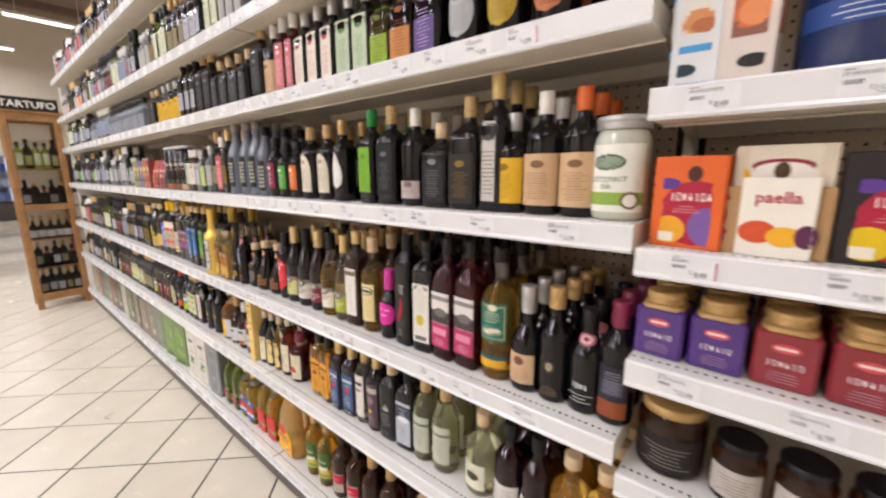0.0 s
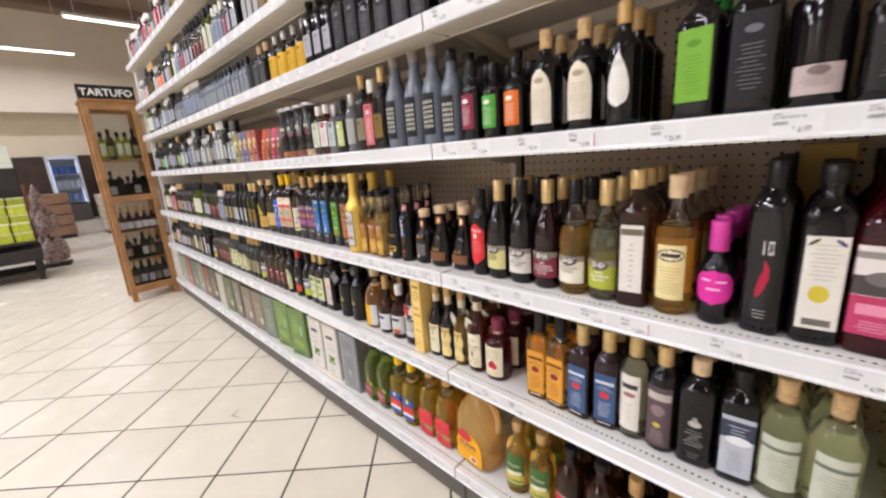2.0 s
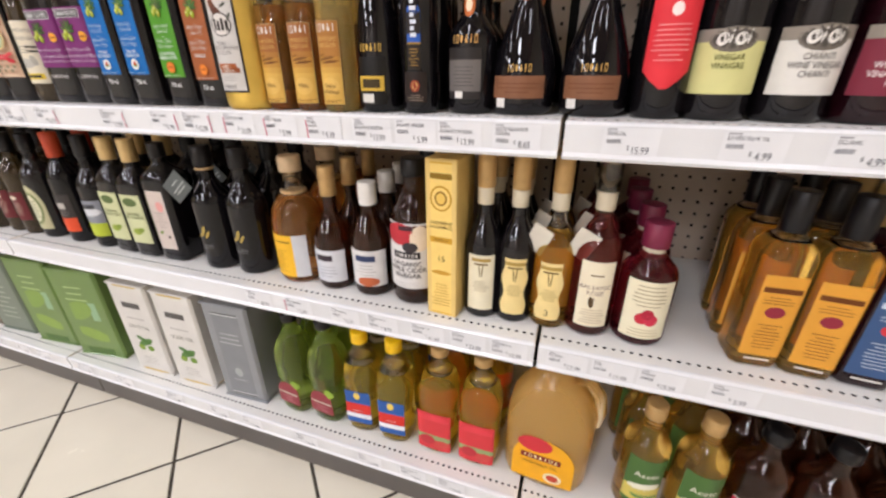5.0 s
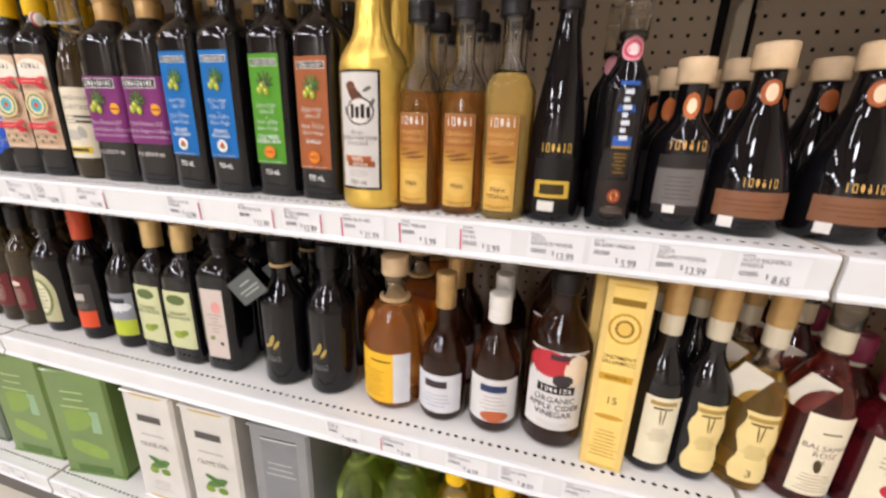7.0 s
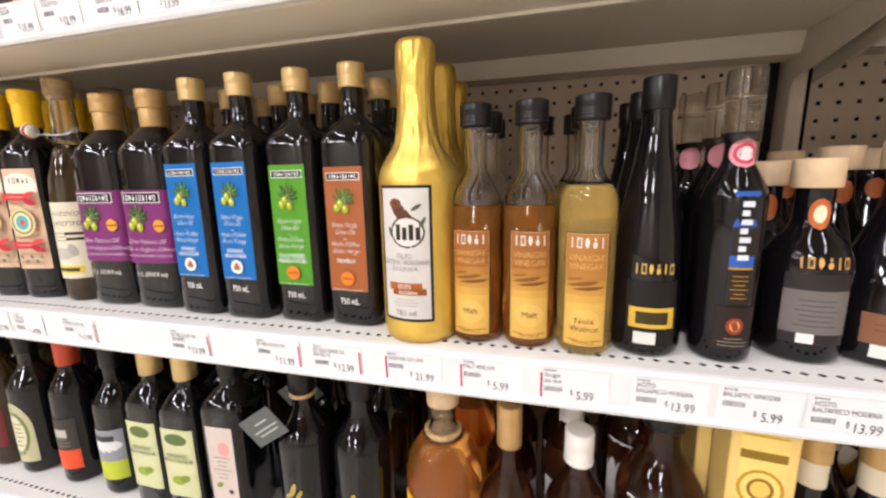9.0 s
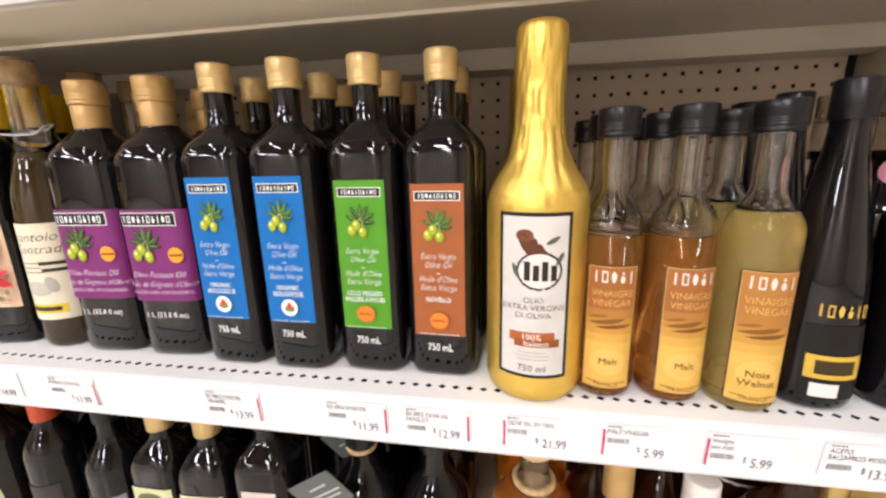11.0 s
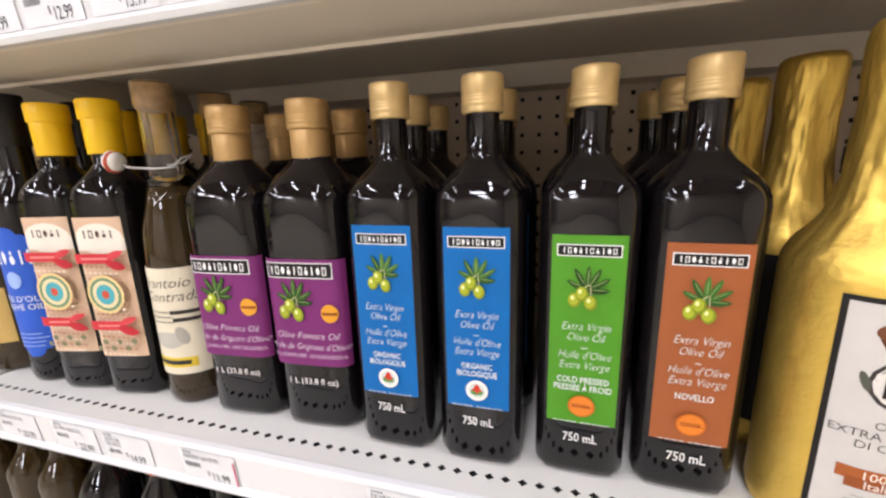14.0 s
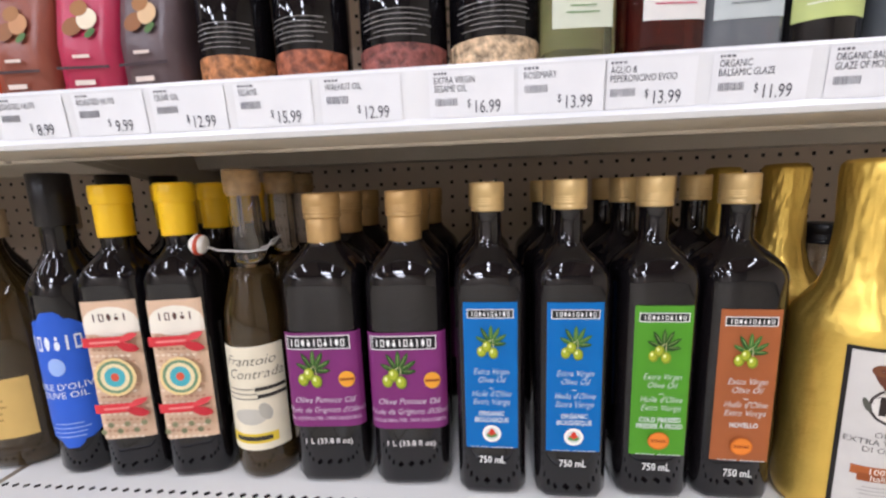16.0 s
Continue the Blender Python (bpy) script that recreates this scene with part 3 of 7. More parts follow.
kind("amber_crest", "vinegar_bottle", "amber vinegar bottle with cream label and dark crest", wine(0.288, 0.037, 0.0145, 0.60, 0.78), "honey", cap(0.288, 0.045, 0.017, "wood"),
     [(0.035, 0.150, 0.056, "e3d49a", "", [("d", 0, 0.094, 0.026, 0.014, 0, "3a2c20"), ("d", 0, 0.094, 0.023, 0.011, 0, "e9e0c4"), ("b", -0.018, 0.090, 0.018, 0.098, "3a2c20")] + lines(0.012, 0.072, 0.042, 6, "b09a5e", 6))])
kind("pinkcard", "vinegar_bottle", "dark bottle with magenta cap and magenta round card", wine(0.202, 0.030, 0.013, 0.52, 0.70), "black", cap(0.202, 0.058, 0.0165, "pink"),
     [(0.040, 0.110, 0.076, "d5339a", "oval", [("b", -0.022, 0.048, -0.004, 0.051, "f0d0e4"), ("b", 0.004, 0.046, 0.022, 0.049, "f0d0e4"), ("b", -0.012, 0.03, 0.012, 0.034, "f0b4d8")])])
kind("dark_slim", "olive_oil_bottle", "slim dark square bottle with crimson script", wine(0.312, 0.031, 0.0145, 0.72, 0.86, 1.0), "black", cap(0.312, 0.05, 0.016, "black"),
     [(0.03, 0.20, 0.04, None, "", blocks(-0.008, 0.12, 0.012, 0.145, 2, "c9c4c0") + [("d", 0.0, 0.07, 0.006, 0.03, -12, "a81e3a"), ("d", 0.004, 0.09, 0.003, 0.02, 10, "a81e3a")] + lines(0.0, 0.02, 0.026, 2, "a8a4a0", 9))])
kind("lemon", "olive_oil_bottle", "dark square oil bottle with white label and lemon", wine(0.302, 0.034, 0.016, 0.72, 0.84, 1.0), "black", cap(0.302, 0.03, 0.0185, "black"),
     [(0.030, 0.190, 0.052, "dcd8ce", "", [("d", -0.002, 0.062, 0.013, 0.015, 0, "c9b83a"), ("d", -0.016, 0.15, 0.009, 0.003, 40, "55603a"), ("d", 0.016, 0.15, 0.009, 0.003, -40, "4a4a6a"), ("b", -0.018, 0.006, 0.018, 0.018, "6a665e")] + lines(0.085, 0.15, 0.045, 6, "b8b4aa", 7))])
kind("redsquare", "vinegar_bottle", "square crimson vinegar bottle with photo label", wine(0.315, 0.034, 0.0135, 0.64, 0.80, 1.0), "red", cap(0.315, 0.04, 0.0155, "black"),
     [(0.035, 0.180, 0.060, "d9d2ce", "", [("b", -0.030, 0.0, 0.030, 0.065, "b53a62"), ("b", -0.022, 0.034, 0.024, 0.052, "d88aa2"), ("b", -0.030, 0.066, 0.030, 0.098, "4a4442"), ("d", 0.005, 0.094, 0.022, 0.012, 0, "6e6a68"), ("b", -0.03, 0.125, 0.03, 0.136, "8a8480")] + lines(0.006, 0.026, 0.04, 3, "e2b4c2", 11))])
kind("tealround", "oil_bottle", "large golden oil bottle with teal label", wine(0.310, 0.043, 0.0165, 0.60, 0.76), "honey", cap(0.310, 0.035, 0.019, "black"),
     [(0.095, 0.185, 0.076, "2f6a5c", "", [("b", -0.034, 0.006, 0.034, 0.084, "c9c08a"), ("b", -0.032, 0.008, 0.032, 0.082, "2f6f60"), ("d", 0.0, 0.024, 0.026, 0.013, 0, "d9d2b8"), ("d", 0.004, 0.080, 0.012, 0.008, 0, "d8cfae")] + lines(0.045, 0.072, 0.05, 3, "e2ddc6", 12)), (0.03, 0.06, 0.08, "d9a52e", "", [("b", -0.04, 0.02, 0.04, 0.03, "2f5a60")])])
kind("beigelabel", "vinegar_bottle", "dark round bottle with beige label and silver neck", wine(0.235, 0.037, 0.015, 0.44, 0.66), "black", cap(0.235, 0.06, 0.0175, "silver", True),
     [(0.020, 0.088, 0.070, "c9a887", "", [("d", 0, 0.052, 0.012, 0.010, 0, "7a4a3a")] + lines(0.006, 0.036, 0.05, 4, "8a6e58", 13))])
kind("blackgold", "vinegar_bottle", "black bottle with gilt cap and embossed crest", wine(0.245, 0.034, 0.015, 0.55, 0.74), "black", cap(0.245, 0.045, 0.0175, "brass", True),
     [(0.05, 0.10, 0.04, None, "", [("d", 0, 0.03, 0.012, 0.014, 0, "3a352c"), ("d", 0, 0.03, 0.007, 0.009, 0, "a89a7a")]), (0.012, 0.04, 0.05, None, "", lines(0.004, 0.026, 0.04, 3, "8a7a5a", 14))])
kind("blackmatte", "vinegar_bottle", "dark bottle with slate label and crest", wine(0.212, 0.037, 0.0145, 0.55, 0.74), "black", cap(0.212, 0.045, 0.0165, "black"),
     [(0.02, 0.10, 0.06, None, "", lines(0.004, 0.026, 0.050, 2, "c4c8c8", 15) + blocks(-0.018, 0.034, 0.014, 0.046, 4, "dadcda")), (0.140, 0.164, 0.040, "a8606a", "oval", [("d", 0, 0.012, 0.014, 0.008, 0, "d8b0b4"), ("d", 0, 0.012, 0.006, 0.004, 0, "7a2a3a")])])
kind("plumrust", "vinegar_bottle", "dark bottle with slate and rust label", wine(0.240, 0.034, 0.0145, 0.62, 0.78), "black", cap(0.240, 0.05, 0.0165, "plum"),
     [(0.016, 0.120, 0.058, "2c2a35", "", [("b", -0.029, 0.0, 0.029, 0.034, "8a4a2a"), ("b", -0.02, 0.046, 0.02, 0.075, "4a4a5c")] + lines(0.05, 0.095, 0.04, 5, "9a98a4", 16))])

# left of the gold bottle
kind("swing", "olive_oil_bottle", "clear olive oil bottle with wire swing stopper", [(0, 0.028, 0), (0.004, 0.032, 0), (0.012, 0.0335, 0), (0.150, 0.0325, 0), (0.185, 0.030, 0), (0.215, 0.022, 0), (0.240, 0.0165, 0), (0.300, 0.0150, 0), (0.304, 0.0175, 0), (0.326, 0.0175, 0)], "olive",
     [(0.300, 0.324, 0.0155, "cork", "cork", False)],
     [(0.036, 0.150, 0.070, "dcd3bb", "", [("i", "Frantoio\n  Contrada", 0, 0.094, 0.0150, "33302c", -0.012), ("d", -0.004, 0.038, 0.018, 0.009, 0, "b8b4a8"), ("d", 0.012, 0.043, 0.006, 0.010, 20, "a8a498"), ("b", -0.030, 0.008, 0.022, 0.019, "d8bc3a"), ("b", -0.024, 0.011, 0.016, 0.016, "33302c"), ("b", 0.004, 0.066, 0.034, 0.070, "33302c"), ("b", 0.006, 0.058, 0.034, 0.062, "33302c")] + lines(0.056, 0.072, 0.04, 2, "6a665e", 17, -0.012))])
ap = [("d", 0, 0.104, 0.0258, 0.016, 0, "e9e2d2"), ("b", -0.026, 0.094, 0.026, 0.104, "e9e2d2")] + blocks(-0.018, 0.1045, 0.018, 0.111, 5, "5a4038")
ap += [("d", -0.022 + 0.0063 * i + 0.00315 * (j % 2), 0.003 + 0.0052 * j, 0.0021, 0.0013, 0, ("e6d3bb", "b98e74")[j % 2]) for i in range(8 - 1) for j in range(18)]
ap += [("b", -0.026, 0.0845, 0.014, 0.0925, "c9343c"), ("l", 0.006, 0.0860, 0.0262, 0.0800, 0.0052, "b82a34"), ("l", 0.008, 0.0880, 0.0262, 0.0940, 0.0038, "d0444a"), ("b", -0.026, 0.0265, 0.012, 0.0345, "c9343c"), ("l", 0.004, 0.0290, 0.0262, 0.0230, 0.0052, "b82a34"), ("l", 0.006, 0.0310, 0.0262, 0.0370, 0.0038, "d0444a"), ("b", -0.018, 0.0875, 0.010, 0.0893, "e08a84"), ("b", -0.016, 0.0295, 0.008, 0.0312, "e08a84")]
ap += [("d", 0, 0.058, 0.020, 0.021, 0, "e3c98e"), ("d", 0, 0.058, 0.017, 0.018, 0, "6a8a6a"), ("d", 0, 0.058, 0.014, 0.015, 0, "e0d2a6"), ("d", 0, 0.058, 0.010, 0.011, 0, "4fa6b0"), ("d", 0, 0.058, 0.004, 0.0045, 0, "c9543c")]
ap += [("d", -0.02 + 0.008 * i, 0.010 + 0.006 * (i % 2), 0.003, 0.003, 45, "7a7a5a") for i in range(6)]
kind("lattice", "olive_oil_bottle", "dark square oil bottle with patterned label and yellow cap", wine(0.315, 0.0315, 0.0145, 0.68, 0.80, 1.0), "black", [(0.262, 0.315, 0.0165, "yellow", "cap", False), (0.296, 0.3155, 0.0182, "yellow", "cap_rim", False)], [(0.048, 0.200, 0.052, "d3b497", "", [(p[0], p[1], p[2] * 1.25, p[3], p[4] * 1.25, *p[5:]) if p[0] in "bl" else (p[0], p[1], p[2] * 1.25, *p[3:]) for p in ap])])
kind("bluehex", "olive_oil_bottle", "dark bottle with blue angular label", wine(0.330, 0.034, 0.0150, 0.62, 0.76), "black", cap(0.330, 0.055, 0.0175, "black"),
     [(0.034, 0.188, 0.076, "2f5cc4", "hex", blocks(-0.026, 0.112, 0.026, 0.128, 6, "e8ecf4") + [("t", "HUILE D'OLIVE\nOLIVE OIL", 0, 0.068, 0.0100, "e8ecf4"), ("d", 0, 0.094, 0.008, 0.010, 0, "9ab4e8")] + lines(0.012, 0.032, 0.046, 3, "a8bce8", 18))])
kind("flask", "olive_oil_bottle", "broad dark flask bottle with tan label", [(0, 0.045, 0), (0.004, 0.052, 0), (0.014, 0.055, 0), (0.150, 0.055, 0), (0.185, 0.050, 0), (0.215, 0.036, 0), (0.235, 0.022, 0), (0.250, 0.017, 0), (0.285, 0.0165, 0)], "olive", cap(0.292, 0.03, 0.020, "wood"),
     [(0.040, 0.110, 0.115, "c9a862", "", lines(0.02, 0.05, 0.07, 3, "8a6c34", 19))], ay=0.7)
kind("leafflask", "olive_oil_bottle", "broad dark flask with gilt olive sprig label", [(0, 0.045, 0), (0.004, 0.052, 0), (0.014, 0.055, 0), (0.150, 0.055, 0), (0.185, 0.050, 0), (0.215, 0.036, 0), (0.235, 0.022, 0), (0.250, 0.017, 0), (0.285, 0.0165, 0)], "dark", cap(0.292, 0.03, 0.020, "wood"),
     [(0.022, 0.085, 0.120, "b8964a", "", lines(0.02, 0.045, 0.07, 2, "6a5224", 19) + [("d", 0, 0.10, 0.012, 0.035, 10, "c9b24a"), ("d", -0.02, 0.08, 0.010, 0.014, 0, "a8923a"), ("d", 0.02, 0.08, 0.010, 0.014, 0, "a8923a")])], ay=0.7)

# lower shelf
kind("archlabel", "olive_oil_bottle", "dark round oil bottle with arched cream label", wine(0.262, 0.036, 0.0140, 0.60, 0.78), "dark", cap(0.262, 0.04, 0.0160, "black"),
     [(0.025, 0.140, 0.062, "b9b690", "arch", [("d", 0, 0.055, 0.024, 0.044, 0, "6f7a4a"), ("d", 0, 0.055, 0.019, 0.036, 0, "d2cfae")] + lines(0.03, 0.08, 0.03, 4, "5a6238", 20))])
kind("redcap", "olive_oil_bottle", "dark oil bottle with orange cap and orange label", wine(0.270, 0.033, 0.0140, 0.60, 0.78), "black", cap(0.270, 0.058, 0.0165, "red"),
     [(0.030, 0.125, 0.054, "3a3634", "", [("b", -0.027, 0.0, 0.027, 0.036, "d8502c"), ("b", -0.012, 0.06, 0.012, 0.075, "b8b2aa")] + lines(0.042, 0.06, 0.036, 2, "8a8480", 21))])
kind("limeband", "olive_oil_bottle", "dark oil bottle with photo label and lime band", wine(0.268, 0.035, 0.0140, 0.56, 0.74), "black", cap(0.268, 0.05, 0.016, "black"),
     [(0.030, 0.120, 0.066, "8a8d94", "", [("b", -0.033, 0.0, 0.033, 0.034, "b3c03a"), ("d", 0, 0.062, 0.03, 0.012, 0, "d4d6d8"), ("b", -0.02, 0.07, 0.02, 0.08, "3a3a3e")])])
kind("organic", "olive_oil_bottle", "dark square oil bottle with pale green organic label", wine(0.268, 0.033, 0.0140, 0.62, 0.78, 1.0), "dark", cap(0.268, 0.05, 0.0165, "gold"),
     [(0.035, 0.150, 0.058, "c4c79a", "", [("d", 0, 0.098, 0.02, 0.010, 0, "5a6a3c"), ("t", "ORGANIC\nBIOLOGIQUE", 0, 0.068, 0.0085, "55603a", 0.02), ("d", -0.004, 0.028, 0.012, 0.008, 0, "8fa03a"), ("d", 0.008, 0.032, 0.010, 0.006, 20, "7a8e34")])])
kind("pinkrect", "olive_oil_bottle", "black square oil bottle with narrow pink-grey label", wine(0.262, 0.036, 0.0145, 0.70, 0.84, 1.0), "black", cap(0.262, 0.03, 0.0165, "black"),
     [(0.03, 0.165, 0.044, "c9bcb2", "", [("d", 0.006, 0.10, 0.010, 0.012, 0, "d89a92"), ("d", -0.008, 0.04, 0.006, 0.004, 30, "7a8a4a"), ("d", 0.01, 0.03, 0.004, 0.004, 0, "4a4038")] + lines(0.05, 0.09, 0.03, 4, "8a7f78", 22))])
kind("tagflask", "olive_oil_bottle", "black bottle with grey paper tag at the neck", wine(0.262, 0.041, 0.0160, 0.56, 0.76), "black", cap(0.262, 0.04, 0.019, "black"),
     [(0.05, 0.11, 0.05, None, "", [("d", 0, 0.04, 0.012, 0.004, 70, "a8924a"), ("d", 0.008, 0.032, 0.010, 0.003, 60, "a8924a"), ("d", -0.008, 0.03, 0.006, 0.003, 40, "a8924a")] + lines(0.0, 0.012, 0.03, 2, "8a8a88", 23))])
K["plainflask"] = dict(K["tagflask"], label="black bottle with gilt script and bare neck")
kind("yellowflask", "vinegar_bottle", "round amber flask with yellow label and cork", [(0, 0.042, 0), (0.004, 0.049, 0), (0.012, 0.0515, 0), (0.125, 0.0515, 0), (0.150, 0.047, 0), (0.170, 0.034, 0), (0.182, 0.022, 0), (0.195, 0.0165, 0), (0.222, 0.0165, 0)], "amber", [(0.222, 0.252, 0.0215, "wood", "cork", False), (0.180, 0.186, 0.0250, "cork", "twine", False)],
     [(0.015, 0.105, 0.100, "e8b52c", "", [("b", 0.022, 0.0, 0.05, 0.09, "cfd0d2")] + lines(0.07, 0.085, 0.05, 1, "7a5a14", 25) + lines(0.01, 0.06, 0.045, 6, "a87c1c", 26, -0.012))])
kind("whiteband", "vinegar_bottle", "small brown vinegar bottle with white label", wine(0.240, 0.038, 0.0130, 0.40, 0.66), "brown", cap(0.240, 0.055, 0.0155, "brass"),
     [(0.018, 0.085, 0.086, "cfd0d4", "", [("b", -0.018, 0.045, 0.018, 0.057, "3a3038")] + lines(0.01, 0.036, 0.05, 3, "9a9aa0", 27))])
kind("whitecap", "vinegar_bottle", "brown vinegar bottle with white cap and apple label", wine(0.218, 0.038, 0.0140, 0.50, 0.78), "brown", cap(0.218, 0.042, 0.0170, "white", True),
     [(0.022, 0.096, 0.084, "d5d2cf", "", [("b", -0.020, 0.052, 0.020, 0.064, "2f3a5c"), ("d", 0.004, 0.010, 0.022, 0.010, 0, "b5603c")] + lines(0.022, 0.048, 0.05, 3, "a09c98", 28))])
kind("cider", "vinegar_bottle", "large apple cider vinegar bottle with apple label", wine(0.265, 0.046, 0.0190, 0.56, 0.80), "brown", cap(0.265, 0.03, 0.022, "black"),
     [(0.035, 0.160, 0.088, "d9d6d2", "", [("d", -0.012, 0.105, 0.030, 0.020, 0, "b8343c"), ("d", 0.026, 0.098, 0.018, 0.024, 0, "e4d2b8"), ("d", 0.008, 0.082, 0.014, 0.010, 0, "3a3436"), ("b", -0.026, 0.060, 0.026, 0.073, "2a2628"), ("b", -0.012, 0.113, 0.014, 0.121, "4a2a30")] + blocks(-0.022, 0.063, 0.022, 0.070, 7, "e6e2dc") + [("t", "ORGANIC\nAPPLE CIDER\nVINEGAR", 0, 0.046, 0.0125, "3f3a3c", 0.01)] + lines(0.004, 0.014, 0.06, 2, "a8a4a0", 29))])


def balsamic(key, glass, capm, lab, w=0.046, words="", tint="e6cf8e", shape="waist"):
    kind(key, "vinegar_bottle", lab, wine(0.285, 0.0315, 0.0115, 0.44, 0.66), glass, [(0.230, 0.285, 0.0145, capm, "cork", False), (0.202, 0.231, 0.0132, "cream", "neck_label", False)],
         [(0.018, 0.122, w, tint, shape, [("d", -0.002, 0.075, 0.0010, 0.012, 6, "6a5428"), ("d", 0.0025, 0.075, 0.0010, 0.012, -4, "6a5428"), ("b", -0.016, 0.092, 0.016, 0.098, "a88a44")] + lines(0.082, 0.098, 0.03, 1, "6a5428", 30) + lines(0.036, 0.058, 0.034, 4, "8a7440", 31) + ([("t", words, 0, 0.008, 0.016, "4a3a22")] if words else [])),
          (0.203, 0.224, 0.02, None, "", [("d", 0, 0.011, 0.006, 0.008, 0, "3a2e24"), ("d", 0, 0.011, 0.004, 0.005, 0, "d9cfb4")])])


balsamic("bals_white", "dark", "brass", "slim dark balsamic bottle with cream label", 0.046, "", "e2dabd", "")
balsamic("bals_dark", "dark", "brass", "slim dark balsamic bottle with waisted yellow label")
balsamic("bals_gold", "honey", "brass", "slim amber condiment bottle with waisted yellow label", words="3")
kind("bals_rose", "vinegar_bottle", "rose balsamic bottle with cream label", wine(0.288, 0.036, 0.0125, 0.48, 0.70), "rose", [(0.236, 0.288, 0.0155, "clearcap", "cap", False), (0.208, 0.237, 0.0142, "cream", "neck_label", False)],
     [(0.020, 0.135, 0.052, "e6dcc0", "", [("t", "BALSAMIC\nROSE\n6", 0, 0.068, 0.0105, "6a4a44")] + lines(0.088, 0.10, 0.036, 1, "6a5428", 32) + lines(0.006, 0.034, 0.04, 4, "8a7450", 33) + [("d", -0.004, 0.045, 0.004, 0.010, 8, "4a3a22")]),
      (0.209, 0.230, 0.02, None, "", [("d", 0, 0.011, 0.006, 0.008, 0, "3a2e24"), ("d", 0, 0.011, 0.004, 0.005, 0, "d9cfb4")])])
kind("raspberry", "vinegar_bottle", "ruby raspberry vinegar bottle with cream label", wine(0.196, 0.041, 0.0145, 0.58, 0.78), "red", [(0.158, 0.196, 0.0200, "plum", "cap", False), (0.138, 0.159, 0.0158, "cream", "neck_label", False)],
     [(0.016, 0.115, 0.070, "e4dcbe", "", [("d", -0.006, 0.036, 0.010, 0.010, 0, "b82a3c"), ("d", 0.007, 0.034, 0.010, 0.010, 0, "c4344a"), ("d", 0.001, 0.044, 0.009, 0.009, 0, "a8243a")] + lines(0.056, 0.095, 0.05, 4, "8a7a54", 34) + lines(0.004, 0.020, 0.05, 2, "a8986a", 35))])


def square_vin(key, glass, capm, col, lab, spot, ink):
    kind(key, "vinegar_bottle", lab, wine(0.258, 0.0315, 0.0130, 0.66, 0.80, 1.0), glass, cap(0.258, 0.055, 0.0158, capm),
         [(0.022, 0.150, 0.050, col, "", [("b", -0.022, 0.102, 0.022, 0.110, ink), ("d", 0, 0.072, 0.012, 0.009, 0, spot)] + lines(0.084, 0.098, 0.036, 2, ink, 36) + lines(0.012, 0.055, 0.034, 5, ink, 37)), (0.012, 0.02, 0.03, None, "", [("b", -0.016, 0.002, 0.016, 0.005, "d8d4cc")])])


square_vin("sq_orange", "honey", "black", "d89a38", "square golden vinegar bottle with orange label", "8a2a3a", "6a3a14")
square_vin("sq_blue", "wine", "gold", "3c567e", "square dark red wine vinegar bottle with blue label", "c4343c", "c9d2e0")
kind("clearwhite", "vinegar_bottle", "clear white wine vinegar bottle with slim white label", wine(0.258, 0.036, 0.0140, 0.66, 0.82), "clear", cap(0.258, 0.05, 0.0165, "gold"),
     [(0.025, 0.170, 0.046, "dcd8d0", "", [("b", -0.018, 0.110, 0.018, 0.122, "3a3638"), ("d", 0, 0.094, 0.014, 0.006, 0, "9a6a62")] + lines(0.02, 0.075, 0.02, 4, "b0aca4", 38))])
kind("plumlabel", "vinegar_bottle", "dark round vinegar bottle with plum grey label", wine(0.255, 0.035, 0.0140, 0.68, 0.84), "black", cap(0.255, 0.05, 0.0160, "gold"),
     [(0.015, 0.165, 0.056, "5a4a50", "", [("b", -0.026, 0.118, 0.026, 0.136, "b8b0a8"), ("d", 0, 0.092, 0.015, 0.014, 0, "8a7478"), ("d", 0, 0.055, 0.008, 0.006, 0, "c9b83a")] + lines(0.01, 0.045, 0.04, 4, "a89aa0", 39))])
kind("etched", "olive_oil_bottle", "black square oil bottle with white etched print", wine(0.245, 0.035, 0.0150, 0.70, 0.84, 1.0), "black", cap(0.245, 0.035, 0.0170, "wood"),
     [(0.02, 0.15, 0.04, None, "", [("d", 0, 0.085, 0.012, 0.008, 0, "a8a8a4"), ("d", 0, 0.095, 0.005, 0.006, 0, "8a8a86")] + lines(0.03, 0.072, 0.036, 4, "a0a09c", 40) + lines(0.0, 0.016, 0.03, 2, "8a8a86", 41))])
kind("mistlabel", "olive_oil_bottle", "black square oil bottle with misty grey label", wine(0.245, 0.034, 0.0150, 0.70, 0.84, 1.0), "black", cap(0.245, 0.035, 0.0165, "black"),
     [(0.02, 0.155, 0.054, "b5bac4", "", [("b", -0.027, 0.085, 0.027, 0.125, "3a4050"), ("d", 0.002, 0.082, 0.022, 0.010, 0, "e0e2e6")] + lines(0.095, 0.118, 0.04, 2, "c9ced8", 42) + lines(0.012, 0.06, 0.03, 5, "7a8088", 43))])
kind("palewine", "vinegar_bottle", "pale green wine vinegar bottle with washed label", wine(0.250, 0.038, 0.0140, 0.62, 0.82), "pale", cap(0.250, 0.045, 0.0160, "cork"),
     [(0.03, 0.140, 0.062, "bdc2b0", "", [("b", -0.031, 0.082, 0.031, 0.090, "6e7264")] + lines(0.02, 0.075, 0.045, 5, "8e9284", 44))])
